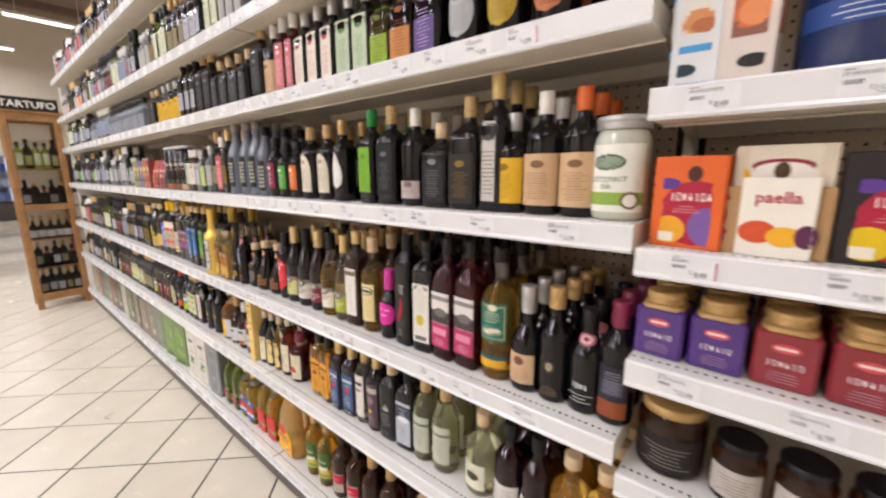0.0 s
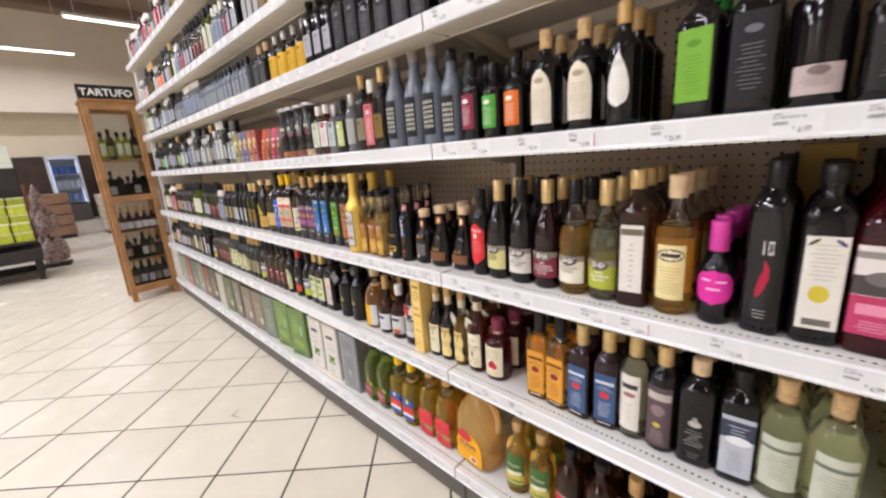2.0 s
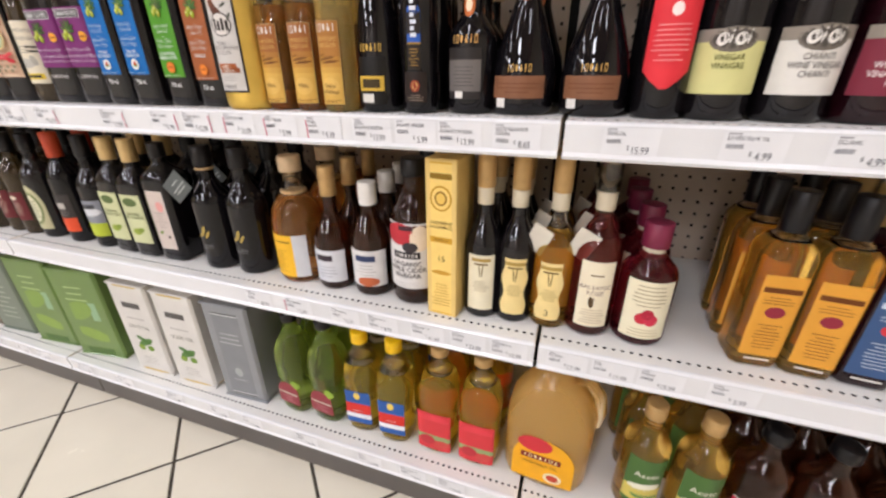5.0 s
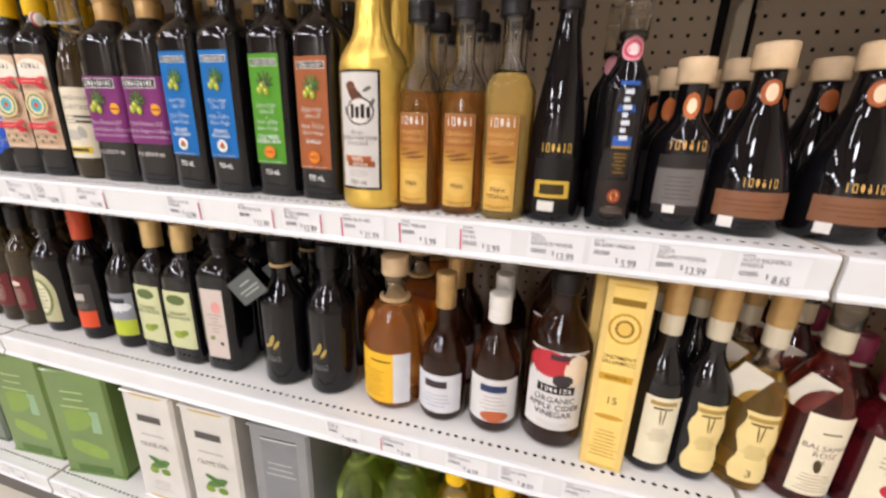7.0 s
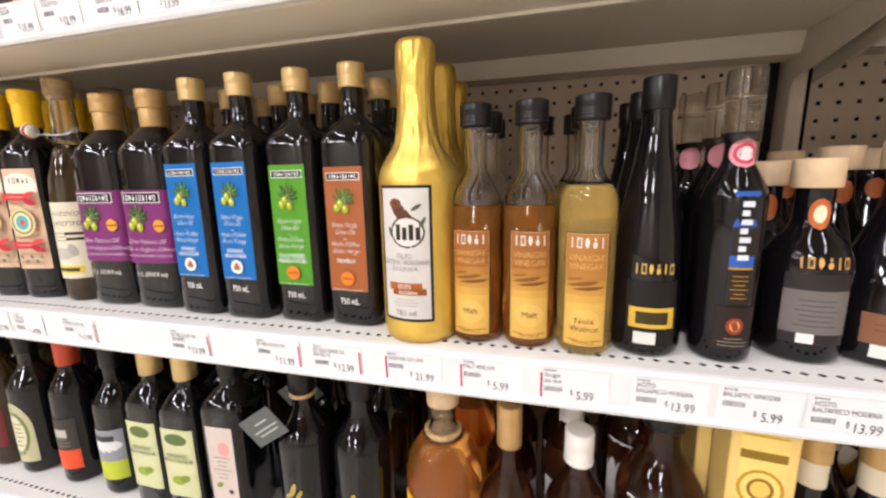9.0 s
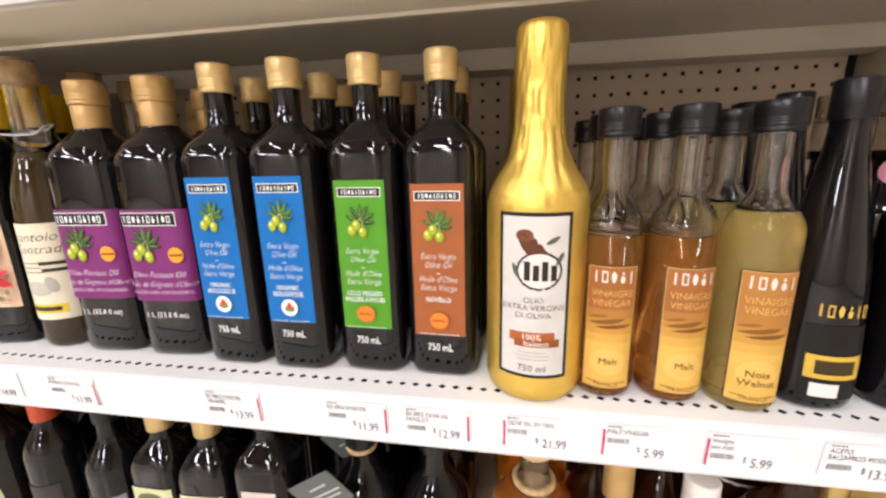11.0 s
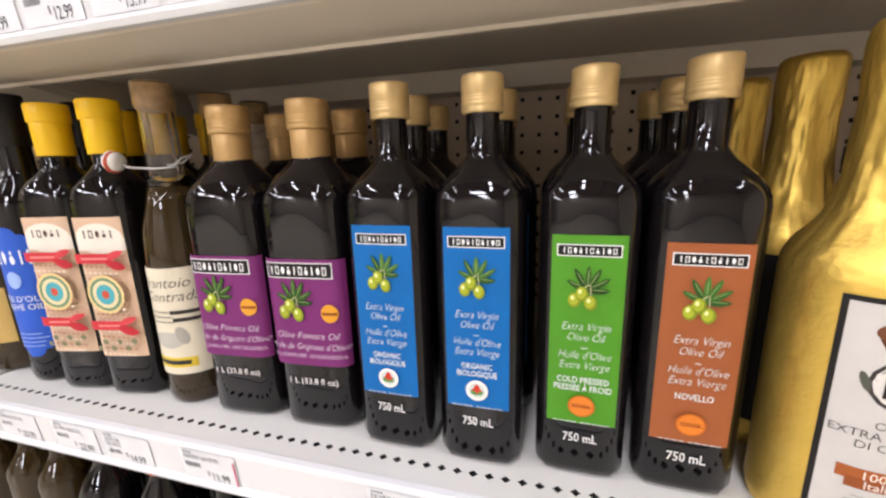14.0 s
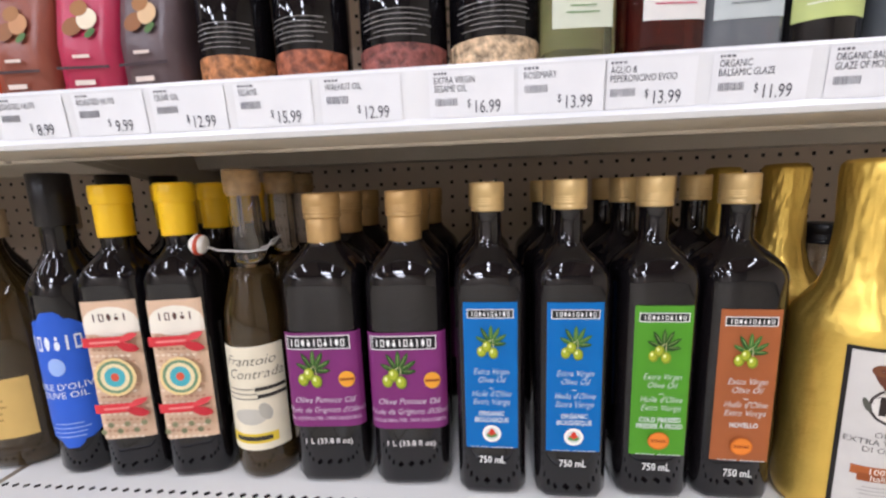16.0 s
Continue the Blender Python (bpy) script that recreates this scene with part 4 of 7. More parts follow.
kind("palesquat", "vinegar_bottle", "squat pale green bottle with cream label", wine(0.215, 0.046, 0.0150, 0.56, 0.74), "pale", cap(0.215, 0.035, 0.018, "wood"),
     [(0.02, 0.090, 0.070, "d9d8c4", "", [("d", 0, 0.035, 0.020, 0.012, 0, "4a4a34")] + lines(0.05, 0.064, 0.04, 2, "6a6a54", 45))])
kind("redwine", "vinegar_bottle", "dark ruby vinegar bottle with white label band", wine(0.225, 0.038, 0.0150, 0.58, 0.76), "wine", cap(0.225, 0.04, 0.017, "black"),
     [(0.02, 0.075, 0.080, "d9d4ce", "", lines(0.008, 0.046, 0.055, 4, "8a8480", 46))])
kind("honeyjar", "vinegar_bottle", "squat amber bottle with cork", wine(0.215, 0.044, 0.0160, 0.55, 0.74), "honey", cap(0.215, 0.03, 0.019, "wood"),
     [(0.02, 0.075, 0.080, "e2c27a", "", lines(0.008, 0.046, 0.055, 4, "8a6a34", 47))])

# bottom shelf
pet = [(0, 0.034, 0.5), (0.006, 0.042, 0.5), (0.02, 0.0435, 0.5), (0.07, 0.0435, 0.5), (0.085, 0.040, 0.5), (0.10, 0.0435, 0.5), (0.165, 0.0435, 0.5), (0.195, 0.037, 0.3), (0.220, 0.024, 0), (0.235, 0.0165, 0), (0.262, 0.0165, 0)]
kind("petgreen", "oil_bottle", "green plastic olive oil bottle", pet, "green", cap(0.275, 0.022, 0.019, "black"), [(0.03, 0.095, 0.066, "8a3a40", "arch", [("b", -0.03, 0.03, 0.03, 0.034, "c9c4b0"), ("d", 0.026, 0.065, 0.012, 0.014, 0, "8fae3a")] + lines(0.006, 0.026, 0.045, 2, "c98a90", 48))], cat="oil bottle")
kind("petyellow", "oil_bottle", "golden cooking oil bottle with yellow cap and blue-red label", [(z, r * 0.93, s) for z, r, s in pet], "oil", cap(0.268, 0.030, 0.0185, "yellow", True), [(0.03, 0.125, 0.062, "2f5aa0", "", [("b", -0.031, 0.030, 0.031, 0.062, "d0342c"), ("b", -0.031, 0.016, 0.031, 0.029, "e6e6ea"), ("d", 0, 0.082, 0.008, 0.010, 0, "e0c45a")] + lines(0.036, 0.056, 0.045, 2, "f0d6d0", 49))], cat="oil bottle")
kind("petred", "oil_bottle", "golden oil bottle with red and green label", pet, "oil", cap(0.268, 0.020, 0.0190, "brass"), [(0.012, 0.120, 0.076, "cf3a40", "", [("b", -0.038, 0.030, 0.038, 0.062, "8fa06a"), ("d", -0.014, 0.028, 0.018, 0.014, 0, "b8343c"), ("d", 0.018, 0.020, 0.018, 0.012, 20, "c94a44"), ("d", 0, 0.088, 0.036, 0.016, 0, "d8404a")] + blocks(-0.030, 0.066, 0.030, 0.082, 8, "f0e6e2"))], cat="oil bottle")
kind("acetobottle", "vinegar_bottle", "amber vinegar bottle with green orchard label", wine(0.250, 0.040, 0.016, 0.62, 0.80), "honey", cap(0.250, 0.030, 0.018, "brass"), [(0.030, 0.148, 0.074, "4a6a34", "", [("b", -0.036, 0.01, 0.036, 0.045, "c9b85a"), ("d", 0, 0.048, 0.030, 0.010, 8, "e2dec8"), ("d", 0.006, 0.022, 0.028, 0.008, -6, "6a8a4a"), ("t", "Aceto", 0, 0.074, 0.018, "e6e2d0")])])
kind("redband", "vinegar_bottle", "dark red vinegar bottle with crimson band", wine(0.250, 0.042, 0.0165, 0.62, 0.80), "brown", cap(0.250, 0.025, 0.019, "black"), [(0.03, 0.105, 0.076, "b8b4a4", "", [("b", -0.038, 0.035, 0.038, 0.072, "c02a44"), ("t", "Aceto", 0, 0.046, 0.017, "e9dcd8")] + lines(0.006, 0.028, 0.05, 2, "6a665a", 50))])
kind("darkcork", "vinegar_bottle", "dark vinegar bottle with brass cap", wine(0.255, 0.040, 0.016, 0.60, 0.78), "brown", cap(0.255, 0.045, 0.0175, "brass"), [(0.03, 0.10, 0.07, "8a4a2c", "", lines(0.01, 0.06, 0.05, 4, "d8b48a", 51))])

# upper shelf
kind("slatebottle", "olive_oil_bottle", "slate blue oil bottle with pale grid print", wine(0.284, 0.040, 0.0165, 0.50, 0.80), "slate", cap(0.284, 0.030, 0.0185, "plumgrey"), [(0.03, 0.15, 0.05, "1c1f24", "", [("b", -0.018 + 0.008 * i, 0.02 + 0.014 * j, -0.013 + 0.008 * i, 0.029 + 0.014 * j, "b8b6a8") for i in range(5) for j in range(6)])])
kind("slateshort", "olive_oil_bottle", "short slate blue oil bottle with pale grid print", wine(0.255, 0.034, 0.0150, 0.55, 0.80), "slate", cap(0.255, 0.032, 0.0165, "black"), [(0.02, 0.13, 0.045, "1c1f24", "", [("b", -0.018 + 0.008 * i, 0.012 + 0.014 * j, -0.013 + 0.008 * i, 0.021 + 0.014 * j, "b8b6a8") for i in range(5) for j in range(6)])])


def small(key, col, lab, h=0.19, glass="black", capm="black", r=0.032, shape="", ink="e8e4da", sq=0.0, z=(0.15, 0.58), ax=1.0):
    kind(key, "wine_vinegar_bottle" if key.startswith(("dark", "greenglass")) else ("flavoured_oil_bottle" if key in ("vialdark", "clearblue", "clearwhite_s", "mist", "boxwhite", "pinktall") else "oil_bottle"), lab, wine(h, r, 0.0130, 0.62, 0.78, sq), glass, cap(h, h * 0.18, 0.0155, capm), [(h * z[0], h * z[1], r * 1.62 * ax, col, shape, lines(h * 0.05, h * (z[1] - z[0]) * 0.66, r * 1.15, 7, ink, len(key), fill=0.2) + [("d", 0, h * (z[1] - z[0]) * 0.80, r * 0.34, r * 0.18, 0, ink)])])


small("sm_green", "4f9e3c", "small dark bottle with green label")
small("sm_orange", "d9702a", "small dark bottle with orange label")
small("sm_pinkfoot", "8a2a4a", "small dark bottle with wine red label", 0.21)
small("cream_oval", "ddd5c2", "black pear bottle with cream oval label and cork", 0.232, "black", "cork", 0.037, "arch", "a89a80", 0.0, (0.10, 0.62))
small("teardrop", "e4e2dc", "black bottle with white teardrop label", 0.240, "black", "brass", 0.034, "drop", "d0cec6", 0.0, (0.16, 0.60), 0.8)
small("limebox", "74a632", "black square bottle with lime label and green cap", 0.255, "black", "green", 0.034, "", "5a8a1c", 1.0, (0.12, 0.60))
small("gridblack", "1a1a1c", "black square bottle with silver grid print", 0.257, "black", "cork", 0.036, "", "66666a", 1.0, (0.10, 0.62))
small("whitestrip", "b9aaa6", "black round bottle with pale strip label and white cap", 0.243, "black", "white", 0.040, "", "7a6a68", 0.0, (0.08, 0.26))
small("shieldblack", "222224", "black square bottle with grey print and cork", 0.200, "black", "wood", 0.040, "", "77777a", 1.0, (0.08, 0.66))
small("bigblack", "2a2622", "large black square bottle with amber label", 0.250, "black", "cork", 0.042, "", "86682e", 1.0, (0.06, 0.5))
small("framedtall", "bdb9b0", "tall dark square bottle with framed white label", 0.285, "black", "gold", 0.035, "", "4a4640", 1.0, (0.08, 0.66), 0.6)
small("yellowband", "d8ac2c", "dark flask with wide yellow label", 0.205, "black", "silver", 0.042, "", "8a6a14", 0.0, (0.10, 0.55), 1.28)
small("kraft", "c9a882", "dark round bottle with kraft label and cap", 0.238, "black", "white", 0.041, "", "7a5c40", 0.0, (0.08, 0.50), 1.28)
small("kraftred", "c9a882", "dark round bottle with kraft label and orange cap", 0.238, "black", "orange", 0.041, "", "7a5c40", 0.0, (0.08, 0.50), 1.28)
small("herb", "c9cdb8", "clear herb oil bottle with white label", 0.20, "pale", "white", 0.030, "", "6a8a5a", 1.0, (0.17, 0.66))
small("chili", "d6d2cc", "clear chili oil bottle with pink and white label", 0.20, "rose", "white", 0.030, "", "b8345a", 1.0, (0.17, 0.66))
small("mist", "b4bab8", "clear small bottle with grey label", 0.19, "frost", "silver", 0.031, "", "5a6262", 1.0, (0.17, 0.66))
small("glaze", "b8c27a", "dark glaze bottle with white and lime label", 0.20, "black", "black", 0.033, "", "f0efe2", 0.0, (0.14, 0.6))
small("clearwhite_s", "aeaca8", "pale bottle with white label", 0.21, "frost", "silver", 0.030, "", "9aa0a4")
small("clearblue", "8791a4", "pale bottle with bluish label", 0.22, "frost", "white", 0.028, "", "5a6a86")
small("greenglass", "cfd2b8", "green glass bottle with cream label", 0.26, "green", "black", 0.032, "", "5a6a3a")
small("darkwhite", "a6a5ad", "dark bottle with white label", 0.27, "black", "black", 0.032, "", "7a7a80", 1.0, (0.15, 0.44))
small("darkcream", "8f8466", "dark bottle with cream label", 0.265, "dark", "brass", 0.033, "", "6a5a34", 0.0, (0.15, 0.44))
small("darkred", "66262a", "dark bottle with red label", 0.262, "olive", "black", 0.032, "", "d8c9b4", 0.0, (0.15, 0.44))
small("darkgold", "7a6228", "dark bottle with gilt label", 0.27, "dark", "gold", 0.033, "", "4a3a14", 1.0, (0.15, 0.44))
small("purplebox", "5c4a7c", "dark square bottle with violet label", 0.21, "black", "black", 0.040, "", "b8a0d8", 1.0, (0.06, 0.74))
small("orangebox", "b87a3c", "dark square bottle with orange label", 0.20, "black", "black", 0.038, "", "8a4a14", 1.0, (0.06, 0.74))
small("greenbox", "8fa82c", "olive green square bottle with lime label", 0.20, "olive", "black", 0.036, "", "5a6a1c", 1.0, (0.06, 0.74))
small("whitegreen", "b8c4a8", "dark square bottle with white and green label", 0.225, "dark", "silver", 0.033, "", "5a8a4a", 1.0, (0.06, 0.66))
small("whitered", "dcd4c8", "dark square bottle with white and red label", 0.225, "dark", "silver", 0.033, "", "c03040", 1.0, (0.06, 0.66))
small("pinktall", "c46a72", "slender bottle with rosy label", 0.24, "rose", "white", 0.028, "", "f0d8d4", 1.0, (0.08, 0.66))
small("silvermoon", "b4b6b8", "round black bottle with silver disc label", 0.25, "black", "black", 0.045, "oval", "6a6c6e", 0.0, (0.10, 0.50))
small("goldmoon", "b89a3a", "round black bottle with gold disc label", 0.25, "black", "black", 0.045, "oval", "5a4a1a", 0.0, (0.10, 0.50))
small("coppermoon", "b8704a", "round black bottle with copper disc label", 0.25, "black", "black", 0.045, "oval", "5a3a24", 0.0, (0.10, 0.50))
small("olivedark", "9a9a6a", "tall olive glass bottle with faded label", 0.29, "olive", "black", 0.034, "", "4a4a2a", 0.0, (0.12, 0.45))
small("vialdark", "8d9298", "small dark bottle with silver-grey label and dark cap", 0.185, "slate", "black", 0.027, "", "5a6068", 0.0, (0.1, 0.5))
small("boxwhite", "b4b2ae", "white boxed oil bottle", 0.27, "frost", "white", 0.032, "", "a8a8a4", 1.0)


LEVEL = {"swing": 0.70, "malt": 0.60, "walnut": 0.68, "vin_cream": 0.62, "vin_green": 0.62, "amber_crest": 0.66, "bals_gold": 0.62, "yellowflask": 0.80, "clearwhite": 0.80, "sq_orange": 0.76, "palewine": 0.8, "tealround": 0.72, "bals_rose": 0.72, "petyellow": 0.74, "petred": 0.80}
M_NECK = mat("neck_glass", (0.96, 0.94, 0.90), rough=0.01, trans=1.0, vary=0.0, ior=1.48)


def vessel(key, full=True):
    d = K[key]
    root = new(d["name"])
    root.empty_display_size = 0.02
    tagged(root, d["label"], d["cat"])
    form = d["form"]
    lev = LEVEL.get(key, 0.0) * form.rings[-1][0]
    if lev:
        lower = [q for q in form.rings if q[0] < lev - 0.002] + [(lev, *form.at(lev))]
        upper = [(lev + 0.0004, *form.at(lev))] + [q for q in form.rings if q[0] > lev + 0.002]
        part("glass_body", Form(lower, form.ax, form.ay).loft(key + "_body", GLASS[d["glass"]], d["n"]), root)
        part("glass_neck", Form(upper, form.ax, form.ay).loft(key + "_neck", M_NECK, d["n"], wall=0.0028), root, "clear empty glass neck")
    else:
        part("glass_body" if d["glass"] not in ("gold", "jug", "oil") else "body", form.loft(key + "_body", GLASS[d["glass"]], d["n"], d["wobble"]), root)
    for z0, z1, r, m, nm, ribs in d["caps"]:
        part(nm, Form(cap_rings(z0, z1, r, ribs)).loft(key + "_" + nm, CAP[m], 20), root)
    if key == "tagflask":
        tag = part("neck_tag", box_mesh("neck_tag", 0.068, 0.0012, 0.046, paper("5c605e"), 0), root, "grey paper tag tied to the neck", pose(-0.022, -0.040, 0.165, 12, -36, -8))
        for dz, w in ((0.012, 0.040), (0.019, 0.050), (0.030, 0.026)):
            part("tag_print", box_mesh("tag_print", w, 0.0006, 0.0022, paper("b4b8b4"), 0), tag, "", pose(0.004, -0.0011, dz))
        part("neck_cord", Form(cap_rings(0.214, 0.219, 0.0186)).loft("neck_cord", CAP["cork"], 16), root, "beige cord round the neck")
    if key in ("bals_rose", "bals_gold"):
        part("neck_booklet", box_mesh("neck_booklet", 0.034, 0.0022, 0.050, paper("d6cfbe"), 0.0004), root, "folded cream booklet hung at the neck", pose(-0.034, -0.012, 0.132, 10, 24, -14))
    for k, (z0, z1, w, col, shape, prints) in enumerate(d["labels"]):
        if not full and col is None:
            continue
        if col is not None:
            host = part("paper_label", label_mesh(key + "_label", form, z0, z1, w, paper(col), 0.0006, shape), root)
        else:
            host = root
        if full and prints:
            for nm, only in (("printed_band", "b"), ("printed_picture", "dl"), ("lettering", "ti")):
                if any(p[0] in only for p in prints):
                    tagged(part(nm, print_mesh(key + "_" + nm, form, z0, prints, 0.0006, only), host), kind="stuff" if only != "ti" else "")
    return root


FULL, PLAIN = {}, {}


def put(key, x, y, z, turn=0.0, full=True, group=""):
    store = FULL if full else PLAIN
    m = pose(x, y, z, 0, 0, turn)
    if key not in store:
        store[key] = vessel(key, full)
        store[key].matrix_basis = m
        ob = store[key]
    else:
        ob = copy_thing(store[key], m)
    if group:
        tagged(ob, group=group)
    return ob


GAP = random.Random(7)


FAR = []


def facing(key, x, z, rows=3, front=0.722, turn=None, far=False):
    """One facing: a bottle at the shelf's front and the same again behind it."""
    d = K[key]
    r = max(q[1] for q in d["form"].rings) * d["form"].ay
    turn = GAP.uniform(-7, 7) if turn is None else turn
    put(key, x, front + r + GAP.uniform(0, 0.006), z, turn, True, d["name"].replace("_", " ") + "s on the shelves")
    for k in range(1, rows):
        if far:
            FAR.append((key, pose(x, front + r + k * (2 * r + 0.006), z, 0, 0, GAP.uniform(-12, 12))))
            continue
        put(key, x + GAP.uniform(-0.006, 0.006), front + r + k * (2 * r + 0.006) + GAP.uniform(0, 0.008), z, GAP.uniform(-12, 12), False, d["name"].replace("_", " ") + "s on the shelves")


def far_rows():
    """The bottles of the rear rows on the far and high shelves, joined."""
    v, f, idx, mats = [], [], [], []
    for key, m in FAR:
        d = K[key]
        pieces = [d["form"].loft("far_body", GLASS[d["glass"]], 12)] + [Form(cap_rings(z0, z1, r)).loft("far_cap", CAP[c], 10) for z0, z1, r, c, _n, _r in d["caps"]]
        for me in pieces:
            if me.materials[0] not in mats:
                mats.append(me.materials[0])
            s, k = mats.index(me.materials[0]), len(v)
            v += [tuple(m @ p.co) for p in me.vertices]
            f += [tuple(k + i for i in q.vertices) for q in me.polygons]
            idx += [s] * len(me.polygons)
            bpy.data.meshes.remove(me)
    tagged(new("rear_bottle_rows", mesh("rear_bottle_rows", v, f, mats, idx, True)), "rear rows of dark bottles on the far shelves", "bottles", kind="stuff")

# ---- the hall ----
def structure(ob, label):
    return tagged(ob, label, kind="structure")


X0, X1, Y0, Y1, HZ = -18.6, 4.2, -11.0, 6.0, 6.3
structure(box("wall_far", X0 - 0.2, X0, Y0, Y1, 0, 3.4, M_WALL2, bevel=0), "beige painted store wall")
structure(box("wall_behind", X1, X1 + 0.2, Y0, Y1, 0, HZ, M_WALL, bevel=0), "plain cream store wall")
# Unseen wall added to close the hall; its tone sets bounce and reflections.
structure(box("wall_south", X0, X1, Y0 - 0.2, Y0, 0, HZ, M_WALL3, bevel=0), "plain taupe wall added to close the unseen south side")
structure(box("wall_north", X0, X1, Y1, Y1 + 0.2, 0, HZ, M_WALL, bevel=0), "plain cream store wall")
structure(box("soffit", X0 - 0.2, X0 + 0.9, Y0, Y1, 3.4, HZ, M_WALL, bevel=0), "white painted soffit above the far wall")
structure(box("ceiling", X0 - 0.2, X1 + 0.2, Y0 - 0.2, Y1 + 0.2, HZ, HZ + 0.15, M_CEIL, bevel=0), "dark brown open ceiling")
for bx in (-16.2, -13.0, -9.8, -6.6, -3.4, -0.2):
    structure(box("trim", bx - 0.09, bx + 0.09, Y0, Y1, HZ - 0.22, HZ, M_BEAM, bevel=0.01), "brown ceiling beam")


def lamp_fixture(x, y, length):
    root = new("ceiling_light")
    tagged(root, "long white fluorescent tube fixture under the ceiling", "ceiling light", "tube lights under the ceiling")
    root.matrix_basis = pose(x, y, LAMP_Z)
    part("housing", box_mesh("housing", 0.16, length, 0.06, M_FIX, 0.01), root, m=pose(0, 0, 0.04))
    for dx in (-0.035, 0.035):
        f = Form([(0, 0.014, 0), (length * 0.96, 0.014, 0)])
        part("tube", TUBE_ME.setdefault(length, f.loft("tube", M_TUBE, 10)), root, m=pose(dx, length * 0.48, 0.02, 90, 0, 0))
    for dy in (-length * 0.35, length * 0.35):
        part("hanger", box_mesh("hanger", 0.012, 0.012, HZ - LAMP_Z - 0.1, M_FIX, 0), root, m=pose(0, dy, 0.1))


TUBE_ME = {}
for lx in LAMP_ROWS_X:
    for ly in LAMP_ROWS_Y:
        lamp_fixture(lx, ly, 1.5)
        area_lamp(lx, ly, LAMP_Z - 0.03, 1.5, 0.14, LAMP_W * 1.45)
lamp_fixture(-12.3, 1.75, 1.5)
area_lamp(-12.3, 1.75, LAMP_Z - 0.03, 1.5, 0.14, LAMP_W * 1.8)
lamp_fixture(-15.8, 0.55, 1.7)
area_lamp(-15.8, 0.55, LAMP_Z - 0.03, 1.7, 0.14, LAMP_W * 2.2)
area_lamp(-15.8, -2.2, LAMP_Z - 0.03, 1.7, 0.14, LAMP_W * 2.2)
lamp_fixture(-15.8, -2.2, 1.7)


# Unseen fixtures with strong, wide area lights, added to brighten the shelf interiors.
for ly in (-4.6, -7.2, -9.8):
    for lx in (-8.5, -2.5):
        lamp_fixture(lx, ly, 1.5)
        area_lamp(lx, ly, LAMP_Z - 0.03, 1.5, 0.9, LAMP_W * 8.8)

# ---- shelving ----
JOINTS = (1.99, 0.63, -0.73, -2.09, -3.45, -4.81)
FRONT, BACK = 0.682, 1.12
LEVELS = {"base": 0.185, "low": 0.572, "mid": 0.912, "up": 1.303, "up2": 1.645, "up3": 1.930, "up4": 2.285}
END_LEVELS = {"base": 0.185, "low": 0.50, "jar": 0.855, "tin": 1.075, "pack": 1.268, "box": 1.508, "high": 1.80, "top": 2.15}


def perforated(w, pitch, y0, y1, hole, n, flip):
    """A row of n cells, each with a lozenge hole that goes 4 mm down."""
    v, f = [], []
    for i in range(n):
        a, b = -w / 2 + pitch * i, -w / 2 + pitch * (i + 1)
        cx, cy, k = (a + b) / 2, (y0 + y1) / 2, len(v)
        v += [(a, y0, 0), (b, y0, 0), (b, y1, 0), (a, y1, 0)]
        ring = [(cx, cy - hole), (cx + hole * 1.15, cy), (cx, cy + hole), (cx - hole * 1.15, cy)] if not flip else [(cx - hole, cy - hole), (cx + hole, cy - hole), (cx + hole, cy + hole), (cx - hole, cy + hole)]
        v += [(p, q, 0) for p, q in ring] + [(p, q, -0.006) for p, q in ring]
        if flip:
            f += [(k + j, k + (j + 1) % 4, k + 4 + (j + 1) % 4, k + 4 + j) for j in range(4)]
        else:
            f += [(k, k + 1, k + 4), (k + 1, k + 5, k + 4), (k + 1, k + 2, k + 5), (k + 2, k + 6, k + 5), (k + 2, k + 3, k + 6), (k + 3, k + 7, k + 6), (k + 3, k, k + 7), (k, k + 4, k + 7)]
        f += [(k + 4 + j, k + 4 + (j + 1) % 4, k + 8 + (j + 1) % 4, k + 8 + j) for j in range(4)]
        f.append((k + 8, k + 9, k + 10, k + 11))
    return v, f


def deck_mesh(w, depth):
    """A steel shelf: a top with a row of slots by the front edge, returned edges, and a stepped underside."""
    y0, y1, y2, y3 = FRONT + 0.004, FRONT + 0.018, FRONT + 0.031, FRONT + 0.026 + depth
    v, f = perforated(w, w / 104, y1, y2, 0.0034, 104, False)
    # Slot walls and floors get the painted shade colour; the top stays steel.
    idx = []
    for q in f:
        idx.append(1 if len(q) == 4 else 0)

    def quad(*p, m=0):
        k = len(v)
        v.extend(p)
        f.append(tuple(range(k, k + len(p))))
        idx.append(m)

    a, b = -w / 2, w / 2
    quad((a, y0, 0), (b, y0, 0), (b, y1, 0), (a, y1, 0))
    quad((a, y2, 0), (b, y2, 0), (b, y3, 0), (a, y3, 0))
    lo, step = -0.045, -0.016
    prof = [(y0, 0), (y0, -0.041), (y0 + 0.010, lo + 0.001), (y0 + 0.094, lo + 0.001), (y0 + 0.096, lo - 0.002), (y0 + 0.101, lo - 0.002), (y0 + 0.104, step), (y3 - 0.06, step), (y3 - 0.05, lo), (y3, lo), (y3, 0)]
    for (p, q), (r, s) in zip(prof, prof[1:]):
        quad((a, p, q), (a, r, s), (b, r, s), (b, p, q), m=2)
    for x, s in ((a, 1), (b, -1)):
        pts = [(x, p, q) for p, q in prof]
        quad(*(pts if s > 0 else pts[::-1]), m=2)
    return mesh("deck", v, f, [M_STEEL, M_HOLE_SHADE, M_UNDER], idx)


